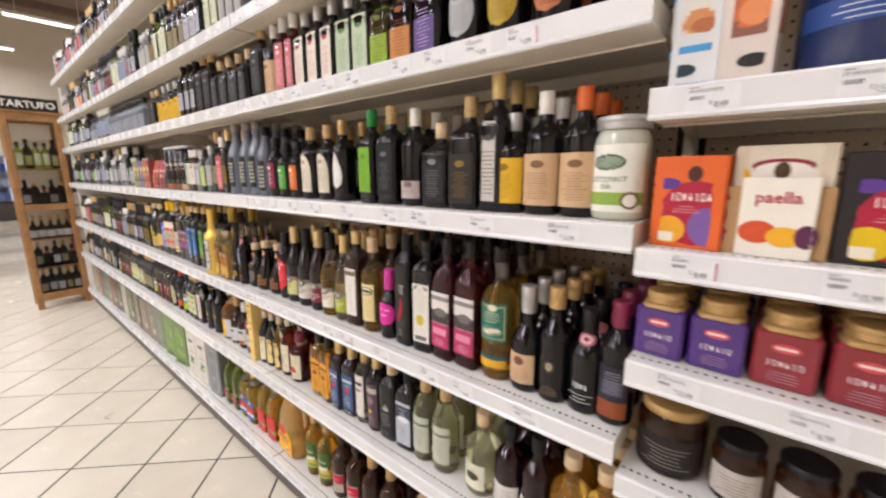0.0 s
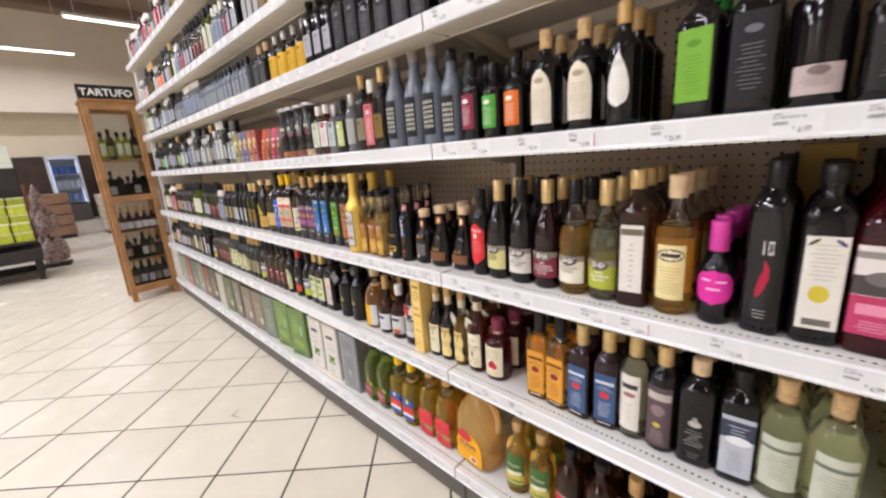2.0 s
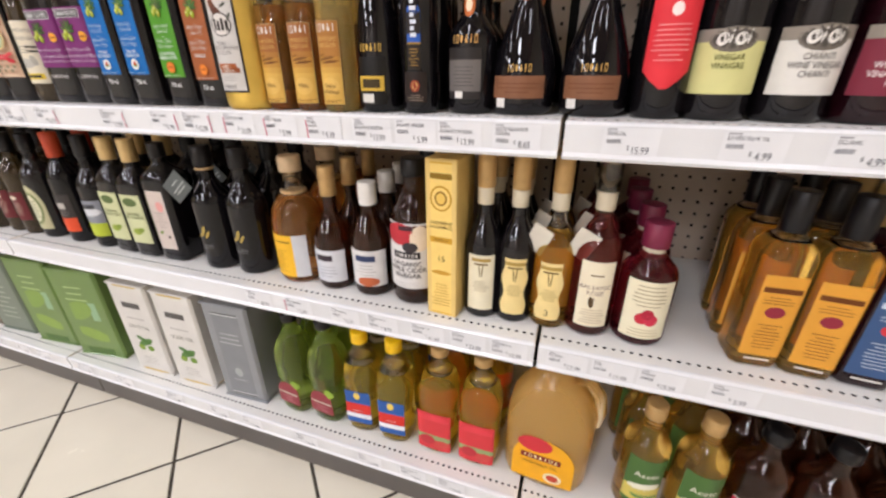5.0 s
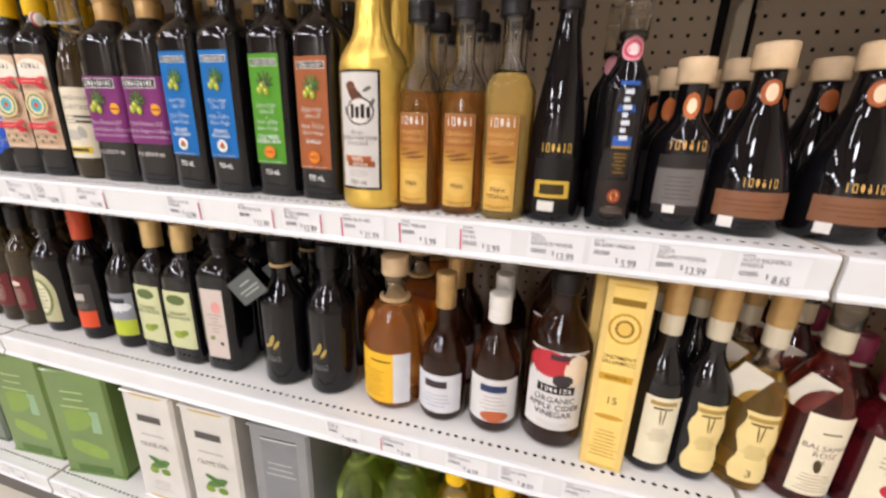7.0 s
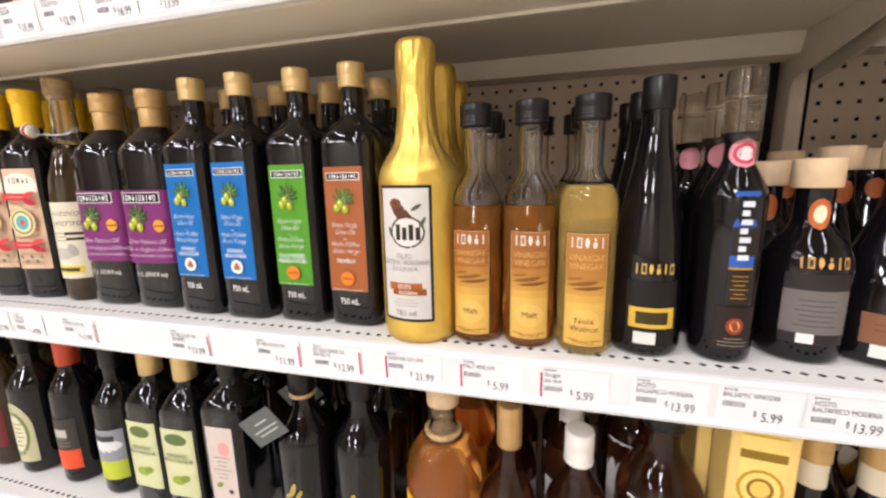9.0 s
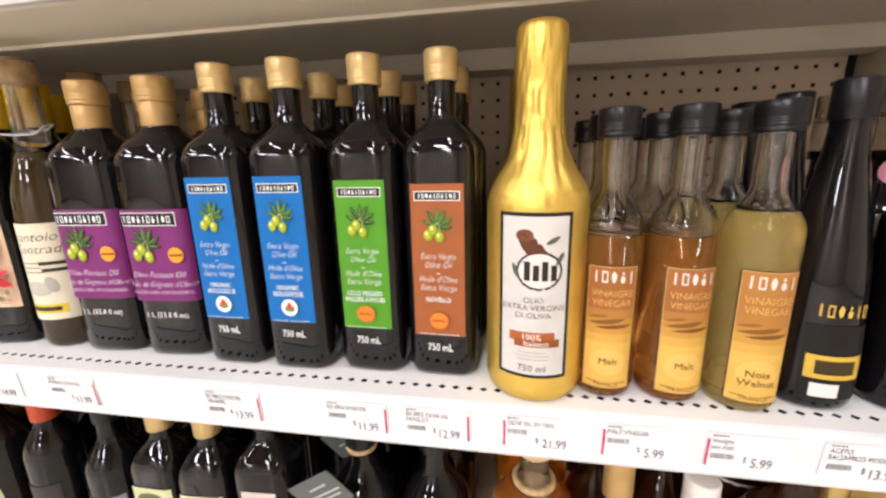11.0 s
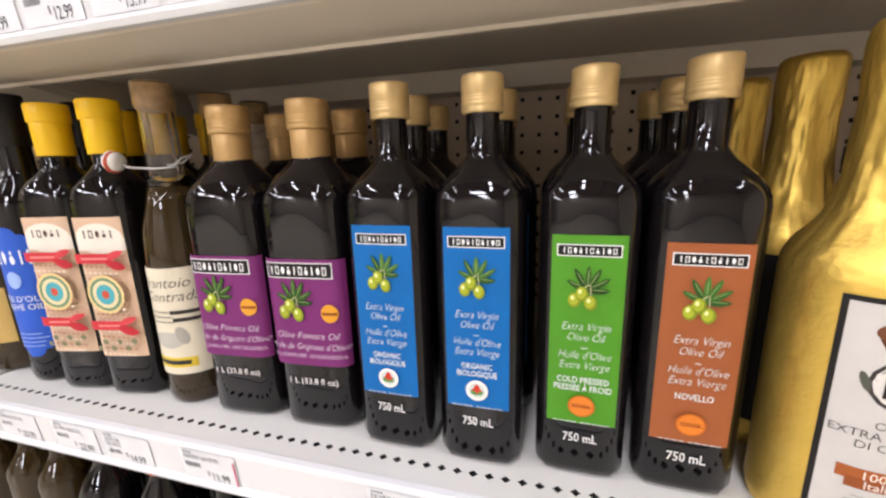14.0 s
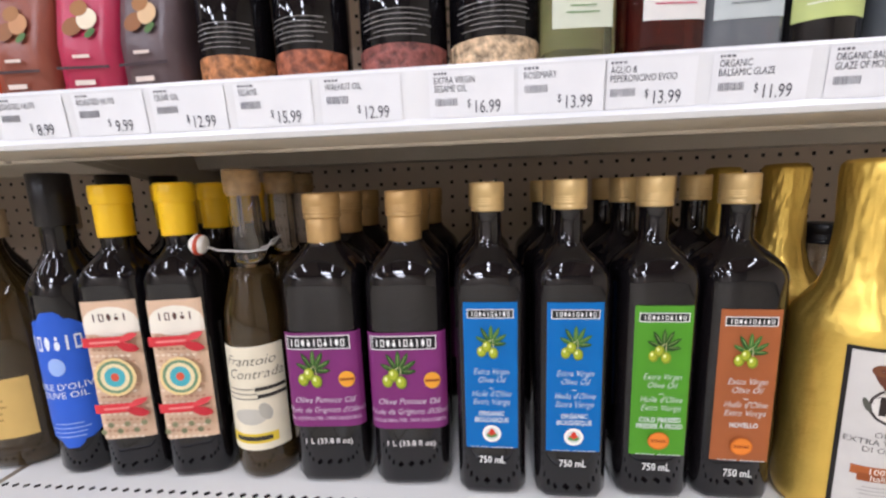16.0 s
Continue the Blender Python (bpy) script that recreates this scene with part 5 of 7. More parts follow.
def peg_mesh(w, z0, z1):
    n, rows = int(round(w / 0.0272)), int((z1 - z0) / 0.0272)
    v, f = [], []
    for r in range(rows):
        pv, pf = perforated(w, w / n, 0.0, 0.0272, 0.0030, n, True)
        k = len(v)
        v += [(x, -z * 0.4, z0 + r * 0.0272 + y) for x, y, z in pv]
        f += [tuple(k + i for i in q) for q in pf]
    # Hole walls and floors are coloured near-black to stand for shade.
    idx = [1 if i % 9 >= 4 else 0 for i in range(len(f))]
    return mesh("peg_panel", v, f, [M_PEG, M_HOLE_SHADE], idx)


STRIP = prism("price_strip", [(FRONT + 0.004, 0.001), (FRONT - 0.001, 0.0), (FRONT - 0.003, -0.003), (FRONT - 0.0005, -0.037), (FRONT - 0.004, -0.042), (FRONT - 0.002, -0.046), (FRONT + 0.004, -0.046)], -0.677, 0.677, M_STRIP)
DECK, DECK_LOW = deck_mesh(1.352, 0.40), deck_mesh(1.352, 0.405)
PEG = peg_mesh(1.30, 0.20, 2.52)
TAGS = {}


def tag_mesh(price, words, pink, w):
    key = (price, words, pink, w)
    if key in TAGS:
        return TAGS[key]
    v, f, idx = [], [], []

    def quad(x0, z0, x1, z1, y, m):
        k = len(v)
        v.extend([(x0, y, z0), (x1, y, z0), (x1, y, z1), (x0, y, z1)])
        f.append((k, k + 1, k + 2, k + 3))
        idx.append(m)

    def word(s, x, z, size, m, wide, bold=0.0):
        tv, tf = text_geo(s, bold)
        k, left = len(v), min(p[0] for p in tv)
        v.extend([(x + (p[0] - left) * size * wide, -0.0009, z + p[1] * size) for p in tv])
        f.extend([tuple(k + i for i in q) for q in tf])
        idx.extend([m] * len(tf))

    quad(0, 0, w, 0.0325, -0.0004, 0)
    if pink:
        x = 0.0005 if pink < 0 else w - 0.0030
        quad(x, 0.001, x + 0.0019, 0.0275, -0.0008, 3)
    rows = words.split("\n")
    rnd = random.Random(words + price)
    x = 0.004
    while x < 0.014:
        s = rnd.uniform(0.0012, 0.0026)
        quad(x, 0.0300, x + s, 0.0315, -0.0008, 2)
        x += s + 0.0008
    for k, row in enumerate(rows):
        word(row, 0.004, 0.0238 - 0.0058 * k, 0.0066, 1, 0.70)
    x, z = 0.0045, 0.0200 - 0.0058 * len(rows)
    while x < 0.021:
        s = rnd.choice((0.0004, 0.0007))
        quad(x, z, x + s, z + 0.0052, -0.0008, 2)
        x += s + 0.0006
    if price:
        word("$", w - 0.0340, 0.0070, 0.0080, 1, 0.68)
        word(price, w - 0.0280, 0.0025, 0.0128, 1, 0.72)
    TAGS[key] = mesh("price_tag", v, f, [M_TAG, M_INK, M_INK2, M_PINK], idx)
    return TAGS[key]


TAG_AT = {
    "mid": [(-2.002, "25.99", "EX VIRG OLIVE OIL", 0), (-1.915, "22.99", "EX VIRG OLIVE OIL", 0), (-1.844, "14.99", "OLIVE OIL\nORGANIC", 0), (-1.744, "11.99", "POMACE OLIVE OIL", 1), (-1.554, "13.99", "EX VIRG OLIVE OIL\nORGANIC", 1), (-1.426, "11.99", "EX VIRG OLIVE OIL", 1),
            (-1.350, "12.99", "EX VIRG OLIVE OIL\nNOVELLO", 1), (-1.260, "21.99", "OLIVE OIL XV 100%", -1), (-1.178, "5.99", "MALT VINEGAR", -1), (-1.099, "5.99", "Vinaigre\naux noix", -1), (-1.018, "13.99", "ACETO\nBALSAMICO MODENA", 0), (-0.950, "5.99", "BALSAMIC VINEGAR", 0), (-0.886, "13.99", "ACETO\nBALSAMICO MODENA", 0), (-0.809, "8.65", "ACETO BALSAMICO\nMODENA", 0)],
    "low": [(-1.304, "44.99", "OLIVE OIL", 0), (-1.209, "5.99", "WHITE VINEGAR", -1), (-1.105, "6.39", "CIDER VINEGAR", 0), (-1.027, "8.99", "ORGANIC APPLE\nCIDER", 0), (-0.940, "31.99", "CONDIMENTO", 0), (-0.866, "22.99", "BALSAMIC", 0), (-0.797, "12.99", "CONDIMENTO\nDARK", 0), (-0.705, "12.99", "BALSAMIC", 0), (-0.638, "13.99", "ROSE", 0), (-0.572, "15.99", "VINEGAR", 0), (-0.480, "5.99", "VINEGAR", 0)],
    "up": [(-1.950, "8.99", "ROASTED NUTS", 0), (-1.879, "9.99", "ROASTED NUTS", 0), (-1.811, "12.99", "OLIVE OIL", 0), (-1.741, "15.99", "SESAME", 0), (-1.672, "12.99", "WALNUT OIL", 0), (-1.589, "16.99", "EXTRA VIRGIN\nSESAME OIL", 0), (-1.524, "13.99", "ROSEMARY", 0), (-1.464, "13.99", "AGLIO &\nPEPERONCINO EVOO", 0), (-1.392, "11.99", "ORGANIC\nBALSAMIC GLAZE", 0), (-1.319, "", "ORGANIC BALSAMIC\nGLAZE OF MODENA", 0)],
}
TAGRND = random.Random(3)


def bay(xa, xb, levels, last):
    w, mid = xa - xb, (xa + xb) / 2
    root = new("shelving_bay")
    tagged(root, "white steel supermarket shelving bay with pegboard back", "shelving", "shelving bays along the aisle")
    root.matrix_basis = pose(mid, 0, 0)
    part("back_panel", PEG, root, "beige perforated pegboard panel", pose(0, BACK, 0))
    # Near-black sheet added behind the pegboard so the holes look shaded.
    part("backing", box_mesh("backing", w, 0.02, 2.5, M_HOLE_SHADE, 0), root, m=pose(0, BACK + 0.02, 0.06))
    for dx in (w / 2, -w / 2) if last else (w / 2,):
        part("upright", box_mesh("upright", 0.022, 0.05, 2.52, M_UNDER, 0.002), root, m=pose(dx, BACK - 0.005, 0.0))
    part("kick_plate", box_mesh("kick_plate", w - 0.004, 0.02, 0.135, M_KICK, 0.002), root, "dark grey kick plate", pose(0, FRONT + 0.055, 0.0))
    part("plinth", box_mesh("plinth", w - 0.01, 0.34, 0.13, M_KICK, 0), root, m=pose(0, FRONT + 0.24, 0.0))
    for nm, z in levels.items():
        deck = part("shelf", DECK_LOW if nm == "base" else DECK, root, m=pose(0, 0, z))
        part("price_strip", STRIP, deck, "clear-white plastic price strip")
        if nm != "base":
            for dx in (w / 2 - 0.018, -w / 2 + 0.018):
                part("bracket", BRACKET, deck, m=pose(dx, 0, 0))
        tags = [t for t in TAG_AT.get(nm, ()) if xb - 0.02 < t[0] < xa - 0.05 and levels is LEVELS]
        if not tags:
            tags, x = [], xb + 0.03 + TAGRND.uniform(0, 0.05)
            while x < xa - 0.09:
                tags.append((x, TAGRND.choice(("4.99", "6.99", "8.49", "12.99", "15.99", "22.99")), TAGRND.choice(("OLIVE OIL", "VINEGAR", "EX VIRG OLIVE OIL", "BALSAMIC")), int(TAGRND.random() < 0.15)))
                x += TAGRND.uniform(0.085, 0.19)
        for tx, price, words, pink in tags:
            part("price_tag", tag_mesh(price, words, pink, 0.062), deck, m=pose(tx - mid - 0.008, FRONT - 0.0010, -0.0375, 4.1, 0, 0))
    return root


BRACKET = prism("bracket", [(FRONT + 0.115, -0.018), (FRONT + 0.14, -0.030), (BACK - 0.03, -0.085), (BACK - 0.03, 0.0), (BACK - 0.03, -0.028)][:4] + [(FRONT + 0.14, -0.018)], -0.0015, 0.0015, M_UNDER)
for i in range(5):
    bay(JOINTS[i], JOINTS[i + 1], END_LEVELS if i == 0 else LEVELS, i == 4)
structure(box("wall_gondola_end", -4.86, -4.825, 0.74, 1.16, 0, 2.54, M_STEEL, bevel=0.004), "white steel end panel of the shelving")
structure(box("wall_gondola_back", -4.86, 2.0, 1.165, 1.20, 0, 2.54, M_UNDER, bevel=0.0), "beige steel back of the shelving")

# ---- goods on the middle shelf ----
Z = LEVELS["mid"] + 0.0005
for key, x in (("flask", -2.115), ("bluehex", -2.015), ("lattice", -1.945), ("lattice", -1.876), ("swing", -1.802), ("purple", -1.722), ("purple", -1.637), ("blue", -1.554), ("blue", -1.479), ("green", -1.401), ("copper", -1.328), ("goldfoil", -1.241),
               ("malt", -1.178), ("malt", -1.122), ("walnut", -1.066), ("blacktall", -1.007), ("silverneck", -0.940), ("shortblack", -0.868), ("pear", -0.795), ("pear", -0.700), ("redcard", -0.620), ("vin_yellow", -0.556), ("vin_white", -0.480), ("vin_red", -0.404), ("vin_cream", -0.327),
               ("vin_green", -0.250), ("tallwhite", -0.185), ("amber_crest", -0.108), ("pinkcard", -0.030), ("dark_slim", 0.044), ("lemon", 0.114), ("redsquare", 0.184), ("redsquare", 0.256), ("tealround", 0.334), ("beigelabel", 0.412), ("blackgold", 0.478), ("blackmatte", 0.545), ("plumrust", 0.602)):
    facing(key, x, Z, 4 if x > -0.35 else 3, {"blue": 0.713, "green": 0.719, "copper": 0.719, "goldfoil": 0.688, "malt": 0.703, "walnut": 0.697, "blacktall": 0.703, "silverneck": 0.706}.get(key, 0.722), turn={"purple": 4, "copper": -2, "goldfoil": -5, "blue": 0, "green": -1, "lattice": 12, "bluehex": 12, "swing": 8}.get(key))
RND = random.Random(11)


def fill(xa, xb, z, keys, rows=2, front=0.722, gap=0.008, runs=(1, 3)):
    """Facings from xa down to xb, in short runs of one kind."""
    x, k = xa, 0
    while True:
        key = keys[k % len(keys)]
        k += 1
        r = max(q[1] for q in K[key]["form"].rings) * K[key]["form"].ax
        for _ in range(RND.randint(*runs)):
            if x - 2 * r < xb:
                return
            facing(key, x - r, z, rows, front, far=True)
            x -= 2 * r + gap * RND.uniform(0.5, 1.6)


facing("leafflask", -2.235, Z, 2, turn=0)
fill(-2.30, -3.44, Z, ["darkgold", "darkwhite", "darkwhite", "darkcream", "clearblue", "darkred", "darkwhite", "darkgold"], 2)
fill(-3.46, -4.78, Z, ["greenglass", "darkred", "darkwhite", "sm_pinkfoot", "darkcream", "pinktall", "clearblue"], 2)

# ---- goods on the lower shelf ----
Z = LEVELS["low"] + 0.0005
for key, x in (("darkred", -2.150), ("darkred", -2.085), ("archlabel", -2.005), ("redcap", -1.900), ("limeband", -1.800), ("organic", -1.712), ("organic", -1.640), ("pinkrect", -1.560), ("tagflask", -1.437), ("plainflask", -1.347), ("yellowflask", -1.232), ("whiteband", -1.143), ("whitecap", -1.060), ("cider", -0.970),
               ("bals_white", -0.838), ("bals_dark", -0.783), ("bals_gold", -0.722), ("bals_rose", -0.658), ("raspberry", -0.580), ("sq_orange", -0.427), ("sq_orange", -0.362), ("sq_blue", -0.299), ("sq_blue", -0.233), ("clearwhite", -0.171), ("plumlabel", -0.108),
               ("etched", -0.040), ("mistlabel", 0.032), ("palewine", 0.098), ("palewine", 0.172), ("palesquat", 0.292), ("redwine", 0.375), ("redwine", 0.450), ("honeyjar", 0.528), ("honeyjar", 0.600)):
    facing(key, x, Z, 3 if key not in ("raspberry",) else 4)
fill(-2.20, -3.44, Z, ["darkred", "limeband", "darkcream", "archlabel", "organic", "darkred"], 2)
fill(-3.46, -4.78, Z, ["darkwhite", "pinkrect", "darkcream", "greenglass", "darkgold", "darkwhite"], 2)

# ---- goods on the bottom shelf ----
Z = LEVELS["base"] + 0.0005
for key, x in (("petgreen", -1.302), ("petgreen", -1.208), ("petyellow", -1.114), ("petyellow", -1.028), ("petred", -0.926), ("petred", -0.832), ("acetobottle", -0.515), ("acetobottle", -0.425), ("redband", -0.335), ("redband", -0.245), ("darkcork", -0.155), ("darkcork", -0.065)):
    facing(key, x, Z, 3)
fill(0.02 + 0.55, 0.02, Z, ["redwine", "acetobottle", "redband", "honeyjar"], 3)


def canister(x, w, d, h, col, lab, y=0.722, spots=(), turn=0.0):
    """A rectangular oil tin with rolled rims, a spout cap and a printed front."""
    root = new("oil_tin")
    tagged(root, lab, "oil tin", "oil tins on the bottom shelf")
    root.matrix_basis = pose(x, y + d / 2, Z, 0, 0, turn)
    m = mat("tin_" + col, col, rough=0.32, metal=0.15, vary=0.10, scale=12, coat=0.2)
    part("tin_body", box_mesh("tin_body", w, d, h - 0.006, m, 0.006), root, m=pose(0, 0, 0.003))
    part("rim", box_mesh("rim", w + 0.003, d + 0.003, 0.005, m, 0.002), root, m=pose(0, 0, h - 0.007))
    part("foot_rim", box_mesh("foot_rim", w + 0.003, d + 0.003, 0.005, m, 0.002), root)
    part("spout_cap", Form(cap_rings(0, 0.018, 0.016)).loft("spout_cap", CAP["black"], 16), root, m=pose(-w * 0.22, 0, h - 0.003))
    if spots:
        f = Form([(0, d / 2, 1.0), (h, d / 2, 1.0)], w / d, 1.0)
        tagged(part("printed_front", print_mesh("tin_print", f, 0, spots, 0.0002), root), kind="stuff")
    return root


LEAFTIN = [("b", -0.0635, 0.004, 0.0635, 0.010, "c4a640"), ("b", -0.0635, 0.279, 0.0635, 0.283, "c4a640"), ("b", -0.032, 0.215, 0.030, 0.232, "55524e"), ("b", -0.03, 0.180, 0.03, 0.184, "b0aca6"), ("t", "OLIVE OIL", 0, 0.150, 0.0165, "6a6a5a"), ("d", 0.004, 0.105, 0.030, 0.010, 25, "55793a"), ("d", -0.016, 0.085, 0.012, 0.009, 0, "7f9a34"), ("d", 0.016, 0.086, 0.012, 0.009, 0, "6a8a30"), ("d", 0.0, 0.112, 0.026, 0.007, -25, "47702f")] + lines(0.03, 0.06, 0.06, 3, "a8a49c", 60)
GREYTIN = [("b", -0.056, 0.016, 0.056, 0.266, "2c2d30"), ("b", -0.0525, 0.0195, 0.0525, 0.2625, "e0e0de"), ("b", -0.050, 0.022, 0.050, 0.260, "808284"), ("d", 0, 0.09, 0.012, 0.014, 0, "a2a4a4")] + lines(0.175, 0.215, 0.07, 2, "b4b6b6", 61) + lines(0.06, 0.075, 0.04, 1, "a4a6a6", 62)
GREENTIN = [("b", 0.022, 0.13, 0.058, 0.19, "8fae8a"), ("d", -0.02, 0.16, 0.05, 0.03, 20, "7f9a4a"), ("d", 0.0, 0.08, 0.06, 0.02, -15, "86a04c"), ("b", -0.07, 0.01, 0.07, 0.03, "55703a")] + lines(0.19, 0.25, 0.08, 2, "a9bf84", 63, -0.01)
canister(-1.452, 0.128, 0.13, 0.292, "8a8c8e", "grey metal olive oil tin with framed front", spots=GREYTIN, turn=3)
canister(-1.620, 0.128, 0.14, 0.290, "d6d3cc", "white olive oil tin with green sprig", spots=LEAFTIN, turn=2)
canister(-1.775, 0.128, 0.14, 0.290, "d6d3cc", "white olive oil tin with green sprig", spots=LEAFTIN, turn=2)
canister(-2.000, 0.160, 0.15, 0.295, "6a8544", "bright green metal olive oil tin", spots=GREENTIN, turn=8)
canister(-2.200, 0.160, 0.15, 0.295, "6a8544", "bright green metal olive oil tin", spots=GREENTIN, turn=5)
canister(-2.400, 0.150, 0.14, 0.285, "6f7a6a", "tall grey-green metal oil tin", turn=4, spots=lines(0.05, 0.2, 0.08, 5, "a8b0a0", 64))
bx = -2.58
for col, lab in (("786a5a", "brown oil tin with worn printed front"), ("786a5a", "brown oil tin with worn printed front"), ("6c6052", "brown oil tin with worn printed front"), ("55603c", "dark green oil tin with worn printed front"), ("b8b4a4", "pale oil tin with worn printed front"), ("4a4a3c", "dark oil tin with worn printed front"), ("7a5040", "rust-coloured oil tin with worn printed front"), ("8a8a80", "grey oil tin with worn printed front"), ("5a7a68", "teal oil tin with worn printed front"), ("b06a6a", "rosy oil tin with worn printed front"), ("9aa88a", "pale green oil tin with worn printed front")):
    canister(bx, 0.165, 0.14, 0.27 + 0.02 * RND.random(), col, lab, turn=RND.uniform(-3, 6), spots=lines(0.06, 0.2, 0.09, 4, "c4bca8", 65) + [("b", 0.02, 0.05, 0.06, 0.09, "cfc8b8")])
    bx -= 0.195


def juice_jug(x):
    root = new("oil_jug")
    tagged(root, "large amber plastic oil jug with side handle and yellow label", "oil jug")
    root.matrix_basis = pose(x, 0.722 + 0.062, Z, 0, 0, -4)
    f = Form([(0, 0.070, 0.5), (0.006, 0.082, 0.5), (0.02, 0.086, 0.5), (0.15, 0.086, 0.5), (0.19, 0.080, 0.4), (0.225, 0.062, 0.3), (0.250, 0.040, 0.1), (0.265, 0.024, 0), (0.282, 0.022, 0)], 1.0, 0.72)
    part("body", f.loft("jug_body", GLASS["jug"], 28), root)
    pts = [(0.034, 0.245), (0.062, 0.250), (0.082, 0.225), (0.090, 0.180), (0.084, 0.150)]
    v, q = [], []
    for i, (px, pz) in enumerate(pts):
        for k in range(8):
            t = 2 * math.pi * k / 8
            v.append((px + 0.011 * math.cos(t), 0.013 * math.sin(t), pz + 0.006 * math.cos(t)))
    for i in range(len(pts) - 1):
        for k in range(8):
            a, b = i * 8 + k, i * 8 + (k + 1) % 8
            q.append((a, b, b + 8, a + 8))
    part("handle", mesh("jug_handle", v, q, GLASS["jug"], smooth=True), root)
    part("cap", Form(cap_rings(0.275, 0.300, 0.026, True)).loft("jug_cap", CAP["red"], 20), root)
    lab = part("paper_label", label_mesh("jug_label", f, 0.02, 0.135, 0.120, paper("e8a81c"), 0.0008, "arch"), root)
    part("lettering", print_mesh("jug_print", f, 0.02, [("d", -0.018, 0.098, 0.034, 0.020, 0, "c9343c"), ("b", -0.044, 0.058, 0.034, 0.072, "7a2a20"), ("d", 0.022, 0.018, 0.018, 0.014, 0, "e6d8b0"), ("d", 0.022, 0.018, 0.012, 0.009, 0, "b8442c")] + blocks(-0.040, 0.061, 0.030, 0.069, 7, "f0dcb0") + [("t", "VEGETABLE OIL", -0.006, 0.044, 0.010, "5a3a14")], 0.0008), lab)


juice_jug(-0.690)


def carton(name, x, y, z, w, d, h, col, lab, spots=(), turn=0.0, cat="box"):
    root = new(name)
    tagged(root, lab, cat)
    root.matrix_basis = pose(x, y + d / 2, z, 0, 0, turn)
    part("carton_body", box_mesh("carton_body", w, d, h, mat("carton_" + col, col, rough=0.5, vary=0.06, scale=20), 0.0015), root)
    if spots:
        f = Form([(0, d / 2, 1.0), (h, d / 2, 1.0)], w / d, 1.0)
        tagged(part("printed_front", print_mesh("carton_print", f, 0, spots, 0.0002), root), kind="stuff")
    return root


ZL = LEVELS["low"] + 0.0005
CASE = [("b", -0.0255, 0.004, 0.0255, 0.272, "d9a92e"), ("b", -0.024, 0.006, 0.024, 0.270, "eccb74"), ("b", -0.020, 0.246, 0.020, 0.255, "8a6a1c"), ("d", 0, 0.215, 0.019, 0.021, 0, "b98a28"), ("d", 0, 0.215, 0.016, 0.018, 0, "eccb74"), ("d", 0, 0.215, 0.011, 0.012, 0, "8a6420"), ("d", 0, 0.215, 0.008, 0.009, 0, "e2bc5c"),
        ("t", "CONDIMENTO\nBALSAMICO", 0, 0.172, 0.0078, "5a4214", 0.01), ("b", -0.020, 0.140, 0.020, 0.150, "c9982c"), ("t", "RISERVA", 0, 0.1425, 0.0070, "4a3410"), ("t", "15", 0, 0.106, 0.0150, "4a3410"), ("d", 0, 0.085, 0.018, 0.004, 0, "c49434")] + lines(0.02, 0.066, 0.038, 5, "a87c28", 66)
carton("vinegar_box", -0.898, 0.712, ZL, 0.054, 0.054, 0.277, "dfbf72", "tall yellow gift box for balsamic condiment", CASE, -6)
carton("vinegar_box", -0.905, 0.775, ZL, 0.054, 0.054, 0.277, "dfbf72", "tall yellow gift box for balsamic condiment", (), -3)
carton("vinegar_box", 0.10, 0.93, LEVELS["mid"] + 0.0005, 0.08, 0.06, 0.33, "a8873c", "tall ochre carton standing behind the bottles")

# ---- goods on the upper shelves ----
Z = LEVELS["up"] + 0.0005
for key, x in (("herb", -1.478), ("chili", -1.410), ("mist", -1.350), ("glaze", -1.288), ("clearwhite_s", -1.215), ("darkcream", -1.150), ("pinktall", -1.090), ("darkgold", -1.030), ("slatebottle", -0.962), ("slatebottle", -0.872), ("slatebottle", -0.790), ("slateshort", -0.705), ("sm_pinkfoot", -0.628), ("sm_green", -0.557), ("sm_orange", -0.488),
               ("cream_oval", -0.405), ("cream_oval", -0.312), ("teardrop", -0.225), ("limebox", -0.088), ("gridblack", -0.010), ("whitestrip", 0.072), ("shieldblack", 0.160), ("bigblack", 0.246), ("framedtall", 0.322)):
    facing(key, x, Z, 3)
for key, x in (("yellowband", 0.398), ("kraft", 0.470), ("kraftred", 0.545)):
    facing(key, x - 0.04, Z, 3)


